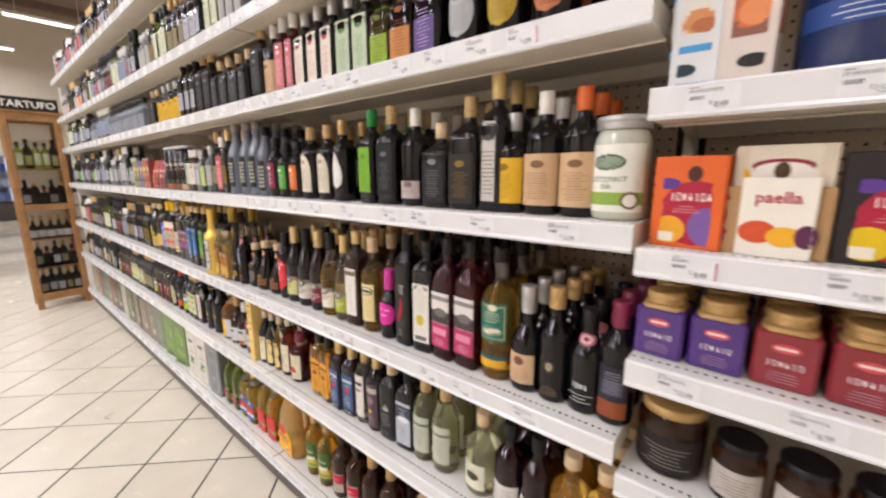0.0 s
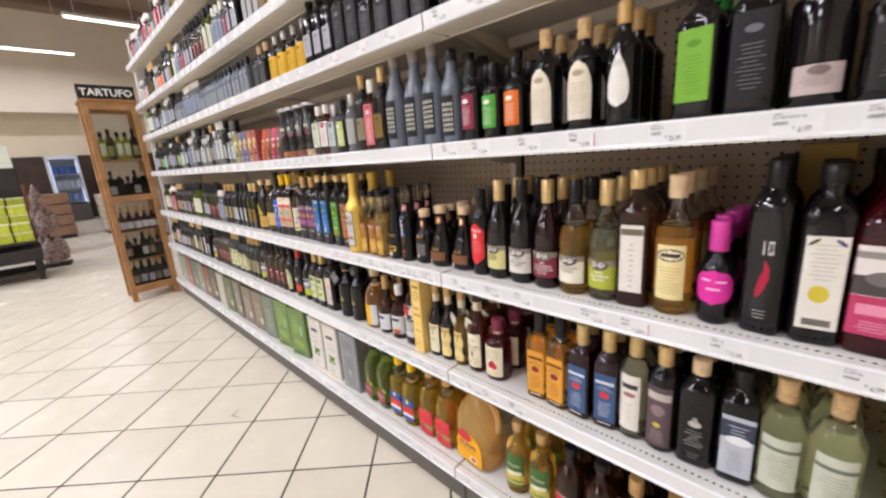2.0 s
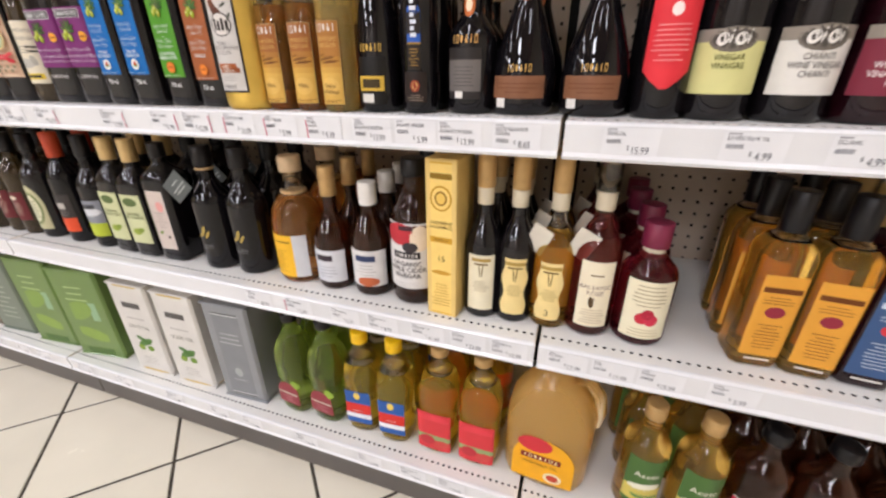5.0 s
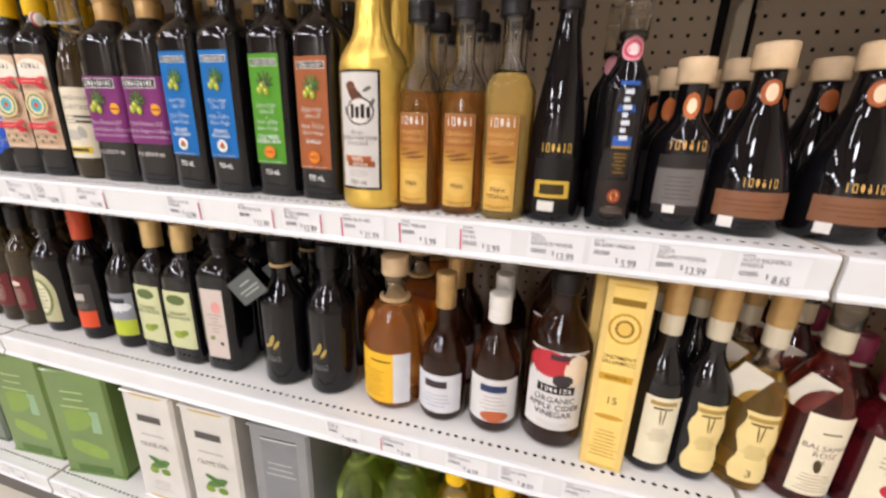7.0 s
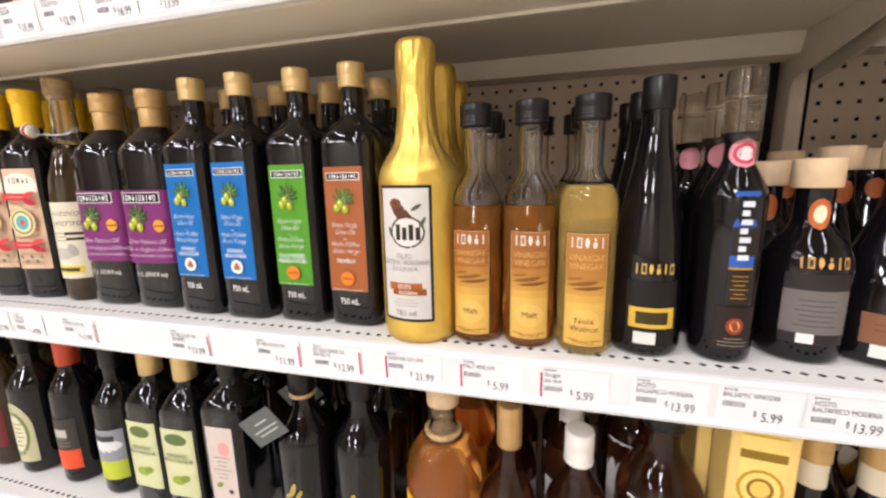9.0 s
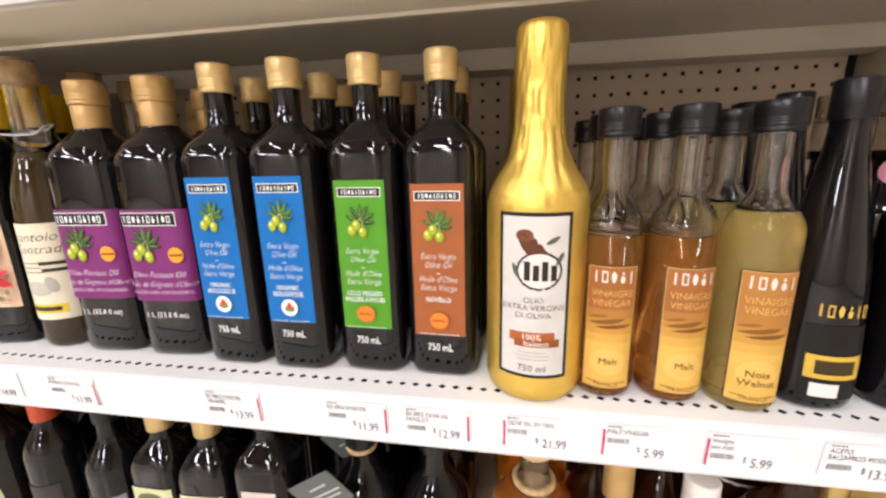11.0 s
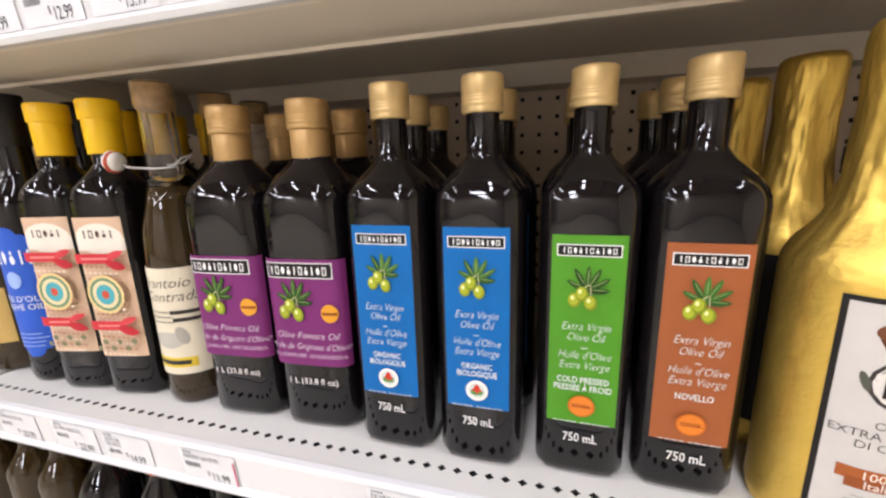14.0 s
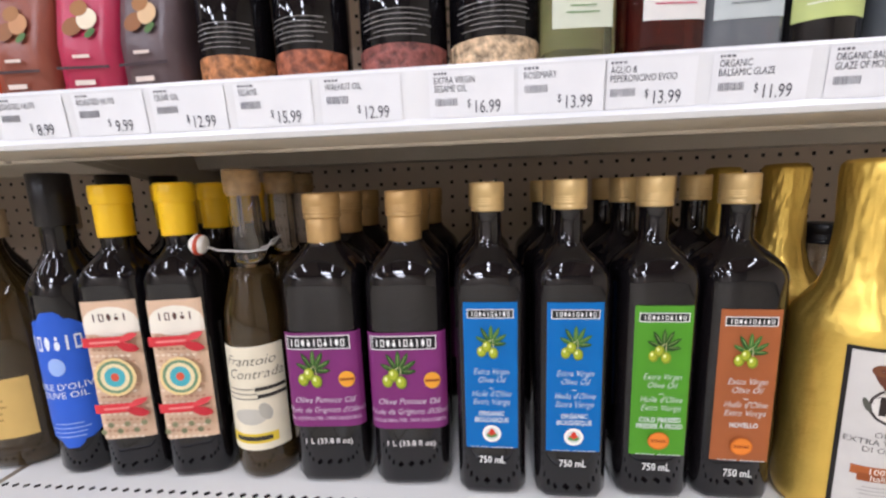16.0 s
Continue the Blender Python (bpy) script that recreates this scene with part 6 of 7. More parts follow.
def pouch(x, z, col, lab, w=0.058, h=0.16, spot="d8c4a0", y=0.722):
    """A stand-up pouch: wide at the foot, pinched flat at the top."""
    root = new("nut_pouch")
    tagged(root, lab, "pouch", "pouches on the upper shelf")
    root.matrix_basis = pose(x, y + 0.03, z, 0, 0, GAP.uniform(-5, 5))
    f = Form([(0, 0.02, 0.9), (0.006, 0.028, 0.9), (0.05, 0.029, 0.8), (h * 0.6, 0.020, 0.8), (h * 0.85, 0.009, 0.9), (h, 0.004, 1.0)], 1.0, 1.0)
    v, q, n, m = [], [], 20, 6
    for zz, r, s in f.rings:
        for i in range(n):
            t = 2 * math.pi * (i + 0.5) / n
            c, d = math.cos(t), math.sin(t)
            k = (abs(c) ** 5 + abs(d) ** 5) ** -0.2
            v.append((w / 2 * k * c, r * k * d, zz))
    for j in range(m - 1):
        for i in range(n):
            a, b = j * n + i, j * n + (i + 1) % n
            q.append((a, b, b + n, a + n))
    q += [tuple(range(n))[::-1], tuple(range((m - 1) * n, m * n))]
    part("bag", mesh("bag", v, q, mat("bag_" + col, col, rough=0.35, vary=0.12, scale=30, bump=0.4, bscale=40), smooth=True), root)
    flat = Form([(0, 0.0305, 1.0), (0.05, 0.0305, 1.0), (h * 0.6, 0.0215, 1.0), (h, 0.006, 1.0)], w / 2 / 0.0305 * 1.4, 1.0)
    part("lettering", print_mesh("bag_print", flat, 0.0, [("d", -0.006, h * 0.40, w * 0.17, h * 0.05, 25, "8a5a34"), ("d", 0.007, h * 0.44, w * 0.16, h * 0.06, -20, spot), ("d", 0.0, h * 0.50, w * 0.14, h * 0.045, 10, "9a6a3c"), ("d", 0.010, h * 0.36, w * 0.10, h * 0.02, 40, "4a6a34"), ("b", -w * 0.3, h * 0.60, w * 0.3, h * 0.66, "d8ccb8")] + [("b", -w * 0.42, h * 0.17, w * 0.42, h * 0.185, "3a2a2c")] + lines(h * 0.06, h * 0.15, w * 0.6, 1, "d8c8bc", 67, fill=0.3) + lines(h * 0.21, h * 0.28, w * 0.5, 1, "d8c8bc", 66, fill=0.25), 0.0006), root)


for x, col, spot in ((-2.045, "c8502c", "e0b070"), (-1.985, "8a4a38", "b8865a"), (-1.918, "b0284c", "e0d2b8"), (-1.855, "5a4a4c", "cfae84")):
    pouch(x, Z, col, "glossy stand-up pouch of nuts", spot=spot)


def grain_tube(x, z, grain, lab, r=0.034, h=0.225):
    root = new("grain_tube")
    tagged(root, lab, "tube", "black food tubes on the upper shelf")
    root.matrix_basis = pose(x, 0.722 + r, z, 0, 0, GAP.uniform(-6, 6))
    f = Form([(0, r * 0.94, 0), (0.003, r, 0), (h - 0.012, r, 0)])
    part("sleeve", f.loft("sleeve", GLASS["black"], 28), root)
    part("grain_window", label_mesh("contents", f, 0.004, 0.031, r * 2.8, mat("grain_" + grain, grain, rough=0.6, vary=0.75, scale=150, bump=1.0, bscale=150), 0.0007), root, "grain seen through a clear window")
    part("lettering", print_mesh("tube_print", f, 0.0, lines(0.036, 0.060, r * 1.7, 4, "8f8c88", 68, fill=0.13) + [("b", -0.014, 0.10, 0.008, 0.112, "a83a2c"), ("b", -0.018, 0.125, 0.018, 0.14, "b0a890")], 0.0007), root)
    part("lid", Form(cap_rings(h - 0.014, h, r * 1.03)).loft("tube_lid", CAP["silver"], 28), root)


for x, g in ((-1.785, "b87a4a"), (-1.712, "a05c40"), (-1.628, "8a5048"), (-1.546, "d0b490")):
    grain_tube(x, Z, g, "black tube with clear window of grain", 0.034 if x < -1.7 else 0.040)
for k, (x, col, lab) in enumerate(((-2.135, "9a4a4c", "red"), (-2.205, "a8664a", "orange"), (-2.275, "56688a", "blue"), (-2.345, "74627c", "violet"), (-2.42, "84864a", "olive green"))):
    carton("tea_tin", x, 0.722, Z, 0.064, 0.06, 0.165, col, lab + " patterned square tin", [("d", 0, 0.10, 0.022, 0.03, 0, "d8c48a"), ("b", -0.028, 0.04, 0.028, 0.05, "4a3a2c"), ("d", 0.01, 0.09, 0.012, 0.018, 20, "8a5a3c")] + lines(0.01, 0.035, 0.04, 2, "e2d6b8", 69), RND.uniform(-4, 4), "tin")
fill(-2.47, -3.44, Z, ["mist", "darkwhite", "boxwhite", "clearblue", "darkcream", "clearwhite_s"], 2, runs=(1, 2))
fill(-3.46, -4.78, Z, ["clearblue", "darkwhite", "mist", "sm_green", "darkcream", "darkwhite"], 2, runs=(1, 2))
def coconut_jar(x):
    root = new("coconut_oil_jar")
    tagged(root, "white coconut oil jar with green label and silver lid", "jar")
    root.matrix_basis = pose(x, 0.722 + 0.045, Z)
    f = Form([(0, 0.040, 0), (0.004, 0.0455, 0), (0.012, 0.047, 0), (0.135, 0.047, 0), (0.15, 0.042, 0), (0.160, 0.039, 0)])
    part("jar", f.loft("jar", mat("coconut_white", "bdbfae", rough=0.15, vary=0.05, coat=0.4), 28), root)
    lab = part("paper_label", label_mesh("jar_label", f, 0.015, 0.13, 0.11, paper("e2e2d6"), 0.0006), root)
    part("lettering", print_mesh("jar_print", f, 0.015, [("b", -0.055, 0.012, 0.055, 0.034, "8aa84a"), ("d", -0.01, 0.085, 0.03, 0.014, 0, "4a5a44"), ("d", -0.01, 0.085, 0.026, 0.011, 0, "8a9a84"), ("d", 0.03, 0.02, 0.016, 0.015, 0, "6a4a34"), ("d", 0.03, 0.02, 0.012, 0.011, 0, "e8e4d8")] + [("t", "COCONUT\nOIL", -0.01, 0.052, 0.013, "5a6a4a", 0.01)], 0.0006), lab)
    part("lid", Form(cap_rings(0.155, 0.178, 0.0455, True)).loft("jar_lid", CAP["silver"], 28), root)


coconut_jar(0.577)

Z = LEVELS["up2"] + 0.0005
for key, x in (("coppermoon", 0.56), ("coppermoon", 0.44), ("goldmoon", 0.335), ("silvermoon", 0.235), ("purplebox", 0.142), ("orangebox", 0.058), ("greenbox", -0.02), ("whitegreen", -0.095), ("whitegreen", -0.167), ("whitered", -0.239), ("whitered", -0.311), ("whitered", -0.383), ("pinktall", -0.45), ("pinktall", -0.512), ("kraft", -0.59), ("gridblack", -0.68)):
    facing(key, x, Z, 2)
fill(-0.75, -2.08, Z, ["shieldblack", "gridblack", "darkwhite", "yellowband", "shieldblack", "sm_orange", "clearwhite_s"], 2, runs=(2, 4))
fill(-2.10, -3.44, Z, ["vialdark", "vialdark", "clearblue"], 2, runs=(5, 8))
fill(-3.46, -4.78, Z, ["vialdark", "darkwhite", "clearblue", "greenglass"], 2)
Z = LEVELS["up3"] + 0.0005
fill(0.62, -0.72, Z, ["boxwhite", "clearwhite_s", "darkgold", "darkwhite"], 2)
fill(-0.75, -2.08, Z, ["clearwhite_s", "greenglass", "darkwhite", "darkcream", "greenglass", "darkgold"], 2)
fill(-2.10, -3.44, Z, ["darkwhite", "sm_pinkfoot", "clearblue", "greenglass", "darkred"], 2)
fill(-3.46, -4.78, Z, ["darkgold", "darkwhite", "sm_orange", "clearwhite_s"], 2)
Z = LEVELS["up4"] + 0.0005
fill(-2.10, -3.44, Z, ["orangebox", "darkwhite", "darkgold", "vialdark", "darkwhite"], 2)
fill(-3.46, -4.78, Z, ["pinktall", "darkwhite", "sm_orange", "clearblue"], 2)
fill(-0.75, -2.08, Z, ["darkgold", "darkwhite"], 1)

# ---- the end bay ----
ZB = END_LEVELS["box"] + 0.0005
SALMON = [("b", -0.036, 0.13, 0.036, 0.16, "3a86c0"), ("b", -0.036, 0.075, 0.036, 0.125, "d8d4cc"), ("d", 0, 0.092, 0.03, 0.016, 0, "c98a5a"), ("d", 0.01, 0.085, 0.018, 0.010, 0, "b06a44"), ("b", -0.036, 0.05, 0.036, 0.06, "4a96cc"), ("d", -0.014, 0.026, 0.018, 0.009, 0, "2a3a44"), ("b", -0.036, 0.003, 0.036, 0.008, "4a96cc")]
CRAB = [("b", -0.036, 0.06, 0.036, 0.15, "8a5a4a"), ("d", 0, 0.10, 0.03, 0.03, 0, "c9683c"), ("d", 0.006, 0.09, 0.02, 0.018, 0, "d8885a"), ("d", -0.01, 0.145, 0.022, 0.010, 0, "e0d6c8"), ("d", 0.008, 0.028, 0.018, 0.009, 0, "2a2a2c"), ("b", -0.036, 0.004, 0.036, 0.007, "a84a3a")]
carton("fish_box", 0.677, 0.722, ZB, 0.061, 0.07, 0.195, "d6d8d8", "white and blue food box", SALMON, 2)
carton("fish_box", 0.741, 0.722, ZB, 0.062, 0.07, 0.195, "d2c6bc", "white and terracotta food box", CRAB, -2)


def round_tin(x, z, r, h, col, lab, bands):
    root = new("round_tin")
    tagged(root, lab, "tin")
    root.matrix_basis = pose(x, 0.722 + r, z)
    f = Form([(0, r * 0.97, 0), (0.003, r, 0), (h - 0.02, r, 0), (h - 0.01, r * 0.96, 0), (h, r * 0.95, 0)])
    part("tin_body", f.loft("round_tin_body", mat("roundtin_" + col, col, rough=0.22, vary=0.08, coat=0.5), 32), root)
    part("lettering", print_mesh("round_tin_print", f, 0, bands, 0.0004), root)
    part("lid", Form(cap_rings(h - 0.006, h + 0.012, r * 0.98)).loft("round_tin_lid", CAP["silver"], 32), root)


round_tin(0.852, ZB, 0.062, 0.17, "1f2f5c", "dark blue round tin with silver band", [("b", -0.07, 0.10, 0.07, 0.135, "a8a69c"), ("b", -0.07, 0.055, 0.07, 0.085, "2f4a86")] + lines(0.058, 0.08, 0.08, 2, "c9cede", 71))
round_tin(0.985, ZB, 0.062, 0.17, "1f2f5c", "dark blue round tin with silver band", [("b", -0.07, 0.10, 0.07, 0.135, "a8a69c")])
ZP = END_LEVELS["pack"] + 0.0005
SPICE = [("d", 0.012, 0.055, 0.050, 0.050, 0, "a8243c"), ("d", 0.03, 0.035, 0.026, 0.030, 0, "7a5a9a"), ("d", -0.022, 0.028, 0.024, 0.022, 0, "e0a028"), ("d", -0.028, 0.10, 0.018, 0.009, 0, "5a3a8a"), ("d", 0.008, 0.115, 0.010, 0.012, 0, "4a2a20"), ("b", -0.036, 0.009, -0.014, 0.024, "e6dccb")] + blocks(-0.024, 0.074, 0.034, 0.086, 7, "f0e2d8") + lines(0.055, 0.068, 0.04, 2, "e0a8a4", 72, 0.0)
DARKSPICE = [(p[0], *p[1:-1], p[-1]) if p[-1] != "e0a028" else (*p[:-1], "d8b81c") for p in SPICE]
carton("spice_box", 0.692, 0.722, ZP, 0.098, 0.045, 0.142, "d9601c", "orange spice mix box", SPICE, -6)
carton("spice_box", 0.695, 0.775, ZP, 0.098, 0.045, 0.142, "d9601c", "orange spice mix box", (), -3)
carton("spice_box", 0.912, 0.722, ZP, 0.105, 0.05, 0.142, "1f1a1c", "black and red spice mix box", DARKSPICE, -4)
carton("spice_box", 1.06, 0.722, ZP, 0.105, 0.05, 0.142, "1f1a1c", "black and red spice mix box", DARKSPICE, 2)
PAELLA = [("b", -0.055, 0.075, 0.055, 0.150, "d9cfbc"), ("d", 0.0, 0.10, 0.040, 0.034, 0, "e9e4d8"), ("b", -0.040, 0.062, 0.040, 0.10, "e9e4d8"), ("d", 0, 0.122, 0.034, 0.010, 0, "8a2a34"), ("d", 0, 0.118, 0.030, 0.009, 0, "e9e4d8"), ("d", 0, 0.115, 0.009, 0.012, 0, "4a3a20"), ("t", "paella", 0, 0.076, 0.022, "a8283c", 0.02), ("d", -0.018, 0.035, 0.022, 0.016, 0, "c9502c"), ("d", 0.012, 0.03, 0.020, 0.014, 0, "e0a82c"), ("d", 0.034, 0.032, 0.012, 0.016, 0, "5a2a4a"), ("d", -0.044, 0.108, 0.010, 0.012, 0, "e0a82c")]
carton("paella_tray", 0.798, 0.722, ZP, 0.118, 0.055, 0.098, "b08a5c", "open cardboard display tray of paella mixes", (), -5)
carton("paella_box", 0.799, 0.729, ZP + 0.004, 0.108, 0.040, 0.150, "cfc2ac", "paella mix box standing in a cardboard tray", [p for p in PAELLA], -5)
carton("paella_card", 0.7975, 0.7125, ZP, 0.082, 0.004, 0.110, "e4ded0", "printed front card of the paella tray", [p for p in PAELLA if p[0] == "t"] + PAELLA[7:10], -5)
ZT = END_LEVELS["tin"] + 0.0005


def rub_tin(x, y, col, lab):
    root = new("spice_tin")
    tagged(root, lab, "spice tin", "spice tins with gold lids")
    root.matrix_basis = pose(x, y + 0.036, ZT, 0, 0, GAP.uniform(-4, 4))
    part("tin_body", box_mesh("rub_body", 0.074, 0.070, 0.086, mat("rub_" + col, col, rough=0.3, vary=0.08, scale=20, coat=0.3), 0.004), root)
    part("shoulder", Form([(0.084, 0.034, 1.0), (0.090, 0.031, 0.8), (0.094, 0.026, 0)]).loft("rub_shoulder", CAP["brass"], 24), root)
    part("lid", Form(cap_rings(0.093, 0.112, 0.0300, True)).loft("rub_lid", CAP["brass"], 24), root)
    f = Form([(0, 0.035, 1.0), (0.086, 0.035, 1.0)], 0.037 / 0.035, 1.0)
    part("lettering", print_mesh("rub_print", f, 0, [("d", 0, 0.062, 0.017, 0.007, 0, "c9545c"), ("b", -0.012, 0.060, 0.012, 0.064, "e8d2cc")] + blocks(-0.022, 0.034, 0.022, 0.043, 6, "e2d6d8") + lines(0.010, 0.028, 0.045, 3, "b89aa8", 73), 0.0003), root)


for k, x in enumerate((0.672, 0.752, 0.834, 0.918, 1.0, 1.08)):
    for j in range(3):
        rub_tin(x, 0.722 + 0.080 * j, "4a2a78" if k < 2 else "8a2a34", "purple spice tin with gold lid" if k < 2 else "dark red spice tin with gold lid")
ZJ = END_LEVELS["jar"] + 0.0005


def jar(x, r, h, body, lidm, col, lab, ink):
    root = new("preserve_jar")
    tagged(root, lab, "jar")
    root.matrix_basis = pose(x, 0.722 + r, ZJ)
    f = Form([(0, r * 0.9, 0), (0.004, r * 0.98, 0), (0.01, r, 0), (h * 0.74, r, 0), (h * 0.84, r * 0.88, 0), (h * 0.9, r * 0.82, 0)])
    part("jar", f.loft("preserve", GLASS[body], 28), root)
    lb = part("paper_label", label_mesh("preserve_label", f, 0.012, h * 0.6, r * 2.2, paper(col), 0.0006), root)
    part("lettering", print_mesh("preserve_print", f, 0.012, lines(0.008, h * 0.4, r * 1.5, 4, ink, 74), 0.0006), lb)
    part("lid", Form(cap_rings(h * 0.86, h, r * 0.92)).loft("preserve_lid", CAP[lidm], 28), root)


jar(0.700, 0.056, 0.128, "brown", "brass", "26201e", "dark preserve jar with black label", "8a8078")
for x in (0.800, 0.882, 0.964, 1.05):
    jar(x, 0.037, 0.105, "brown", "black", "b8b0a8", "small dark preserve jar with grey label", "6a625c")
for z, rows in ((END_LEVELS["high"], 1), (END_LEVELS["low"], 2), (END_LEVELS["base"], 2)):
    fill(1.96, 0.66, z + 0.0005, ["redwine", "darkcream", "honeyjar"], rows)

# swing stopper wire and tags
for x, y in ((-1.802, 0.757),):
    root = new("swing_stopper")
    tagged(root, "wire swing stopper with white ceramic plug hanging at a bottle neck", "stopper")
    root.matrix_basis = pose(x, y, LEVELS["mid"] + 0.245, 0, 0, 8)
    wire = bpy.data.curves.new("wire", "CURVE")
    wire.dimensions, wire.bevel_depth, wire.bevel_resolution = "3D", 0.0011, 1
    sp = wire.splines.new("POLY")
    pts = [(-0.034, -0.012, 0.006), (-0.020, -0.020, 0.003), (0.010, -0.022, 0.001), (0.026, -0.018, 0.002), (0.030, -0.012, 0.010), (0.036, -0.004, 0.014), (0.030, -0.010, 0.006), (0.022, -0.020, 0.004)]
    sp.points.add(len(pts) - 1)
    for p, q in zip(sp.points, pts):
        p.co = (*q, 1)
    wire.materials.append(CAP["silver"])
    part("wire", wire, root)
    plug = part("ceramic_plug", Form([(0, 0.006, 0), (0.002, 0.009, 0), (0.010, 0.010, 0), (0.014, 0.006, 0)]).loft("plug", CAP["white"], 16), root, m=pose(-0.034, -0.014, 0.008, 0, -80, 0))
    part("rubber_ring", Form([(0, 0.008, 0), (0.001, 0.0105, 0), (0.004, 0.0105, 0), (0.005, 0.008, 0)]).loft("ring", CAP["red"], 16), root, m=pose(-0.038, -0.014, 0.008, 0, -80, 0))

far_rows()

# ---- the truffle cabinet ----
def truffle_cabinet():
    root = new("display_cabinet")
    tagged(root, "tall wooden display cabinet with glass door and truffle sign", "display cabinet")
    root.matrix_basis = pose(-4.90, 0.50, 0, 0, 0, 90)
    w, d, h = 0.42, 0.36, 1.98
    for sx in (-1, 1):
        for y in (0.02, d - 0.02):
            part("post", box_mesh("post", 0.050, 0.040, h, M_WOOD, 0.004), root, m=pose(sx * (w / 2 - 0.025), y, 0))
    for z, hh in ((0.09, 0.075), (1.03, 0.060), (1.905, 0.075)):
        part("rail", box_mesh("rail", w - 0.10, 0.038, hh, M_WOOD, 0.003), root, m=pose(0, 0.020, z))
        part("rail", box_mesh("rail", w - 0.10, 0.038, hh, M_WOOD, 0.003), root, m=pose(0, d - 0.020, z))
    for z in (0.13, 0.42, 0.72, 1.05, 1.43):
        part("shelf", box_mesh("shelf", w - 0.06, d - 0.05, 0.014, M_WOOD, 0.002), root, m=pose(0, d / 2, z))
    for sx in (-1, 1):
        part("side_pane", box_mesh("side_pane", 0.005, d - 0.08, 1.76, M_PANE, 0), root, m=pose(sx * (w / 2 - 0.02), d / 2, 0.15))
    for z0, z1 in ((0.19, 1.02), (1.10, 1.90)):
        part("door_pane", box_mesh("door_pane", w - 0.13, 0.005, z1 - z0, M_PANE, 0), root, m=pose(0, 0.012, z0))
    part("back_panel", box_mesh("back_panel", w - 0.06, 0.012, 1.80, M_WALL, 0), root, m=pose(0, d - 0.012, 0.13))
    part("top", box_mesh("top", w + 0.02, d + 0.02, 0.02, M_WOOD, 0.003), root, m=pose(0, d / 2, h))
    sign = part("sign_board", box_mesh("sign_board", w + 0.01, 0.10, 0.125, mat("sign_black", "17140f", rough=0.4, vary=0.05), 0.003), root, "black sign board with white lettering", pose(0, 0.05, h + 0.02))
    tv, tf = text_geo("TARTUFO", 0.02)
    part("lettering", mesh("sign_text", [(x * 0.088, -0.0512, 0.030 + y * 0.088) for x, y, _z in tv], tf, paper("f2efe8")), sign)
    return root


truffle_cabinet()
CABINET = ((0.145, ("darkwhite", "darkcream", "darkwhite")), (0.435, ("blackmatte", "darkcream", "darkwhite")), (0.735, ("mist", "whiteband")), (1.065, ("etched", "darkwhite", "blackmatte")), (1.445, ("greenglass", "olivedark", "greenglass")))
for z, keys in CABINET:
    for i, yy in enumerate((0.375, 0.44, 0.505, 0.57, 0.63)):
        put(keys[(i * 2 + int(z * 10)) % len(keys)], -4.985 - 0.02 * (i % 2), yy, z, 90, False, "bottles in the cabinet")


# ---- far end of the store ----
def produce_stand(x, y, turn):
    root = new("produce_stand")
    tagged(root, "dark tiered display stand with a green sign", "display stand")
    root.matrix_basis = pose(x, y, 0, 0, 0, turn)
    for sx in (-0.62, 0.62):
        for sy in (-0.32, 0.32):
            part("leg", box_mesh("leg", 0.06, 0.06, 0.28, M_DARKW, 0.004), root, m=pose(sx, sy, 0))
    part("deck", box_mesh("stand_deck", 1.36, 0.78, 0.16, M_DARKW, 0.006), root, m=pose(0, 0, 0.27))
    part("lower_shelf", box_mesh("stand_lower", 1.2, 0.66, 0.03, M_DARKW, 0.004), root, m=pose(0, 0, 0.10))
    for k in range(3):
        part("tier", box_mesh("tier", 1.32, 0.24, 0.03, M_DARKW, 0.004), root, m=pose(0, -0.24 + 0.24 * k, 0.50 + 0.22 * k))
    part("back_frame", box_mesh("stand_back", 1.32, 0.03, 1.05, M_DARKW, 0.004), root, m=pose(0, 0.37, 0.42))
    part("sign_board", box_mesh("stand_sign", 1.30, 0.03, 0.30, mat("stand_sign", "d8dcd0", rough=0.5, vary=0.05), 0.004), root, "white sign with a green leaf", pose(0, 0.36, 1.50))
    f = Form([(0, 0.015, 1), (0.3, 0.015, 1)], 43, 1)
    part("sign_leaf", print_mesh("leaf_print", f, 0, [("d", 0.40, 0.15, 0.14, 0.07, 20, "3f8a2c"), ("d", 0.46, 0.12, 0.08, 0.05, -30, "57a038"), ("d", 0.30, 0.17, 0.06, 0.04, 50, "2f6a24")], 0.001), root, m=pose(0, 0.36, 1.50))
    return root


produce_stand(-7.69, -0.98, 90)
CARTON_ME = [mat("fruit_box_" + c, c, rough=0.5, vary=0.25, scale=30) for c in ("b9c23a", "c9cf4a", "a8b83a", "d8d6a0")]


def fruit_carton(x, y, z, turn, m):
    root = new("fruit_carton")
    tagged(root, "small yellow-green carton stacked on the display stand", "carton", "yellow-green cartons on the stand")
    root.matrix_basis = pose(x, y, z, 0, 0, turn)
    part("carton_body", box_mesh("fruit_box", 0.17, 0.13, 0.105, m, 0.004), root)
    part("carton_lid", box_mesh("fruit_lid", 0.176, 0.136, 0.02, CARTON_ME[3], 0.003), root, m=pose(0, 0, 0.105))


SR = random.Random(5)
sm = pose(-7.69, -0.98, 0, 0, 0, 90)
for k in range(3):
    for row in range(2 if k < 2 else 1):
        for i in range(7):
            p = sm @ Vector((-0.57 + 0.19 * i, -0.25 + 0.24 * k, 0.531 + 0.22 * k + 0.126 * row))
            fruit_carton(p.x, p.y, p.z, 90 + SR.uniform(-4, 4), CARTON_ME[SR.randint(0, 2)])


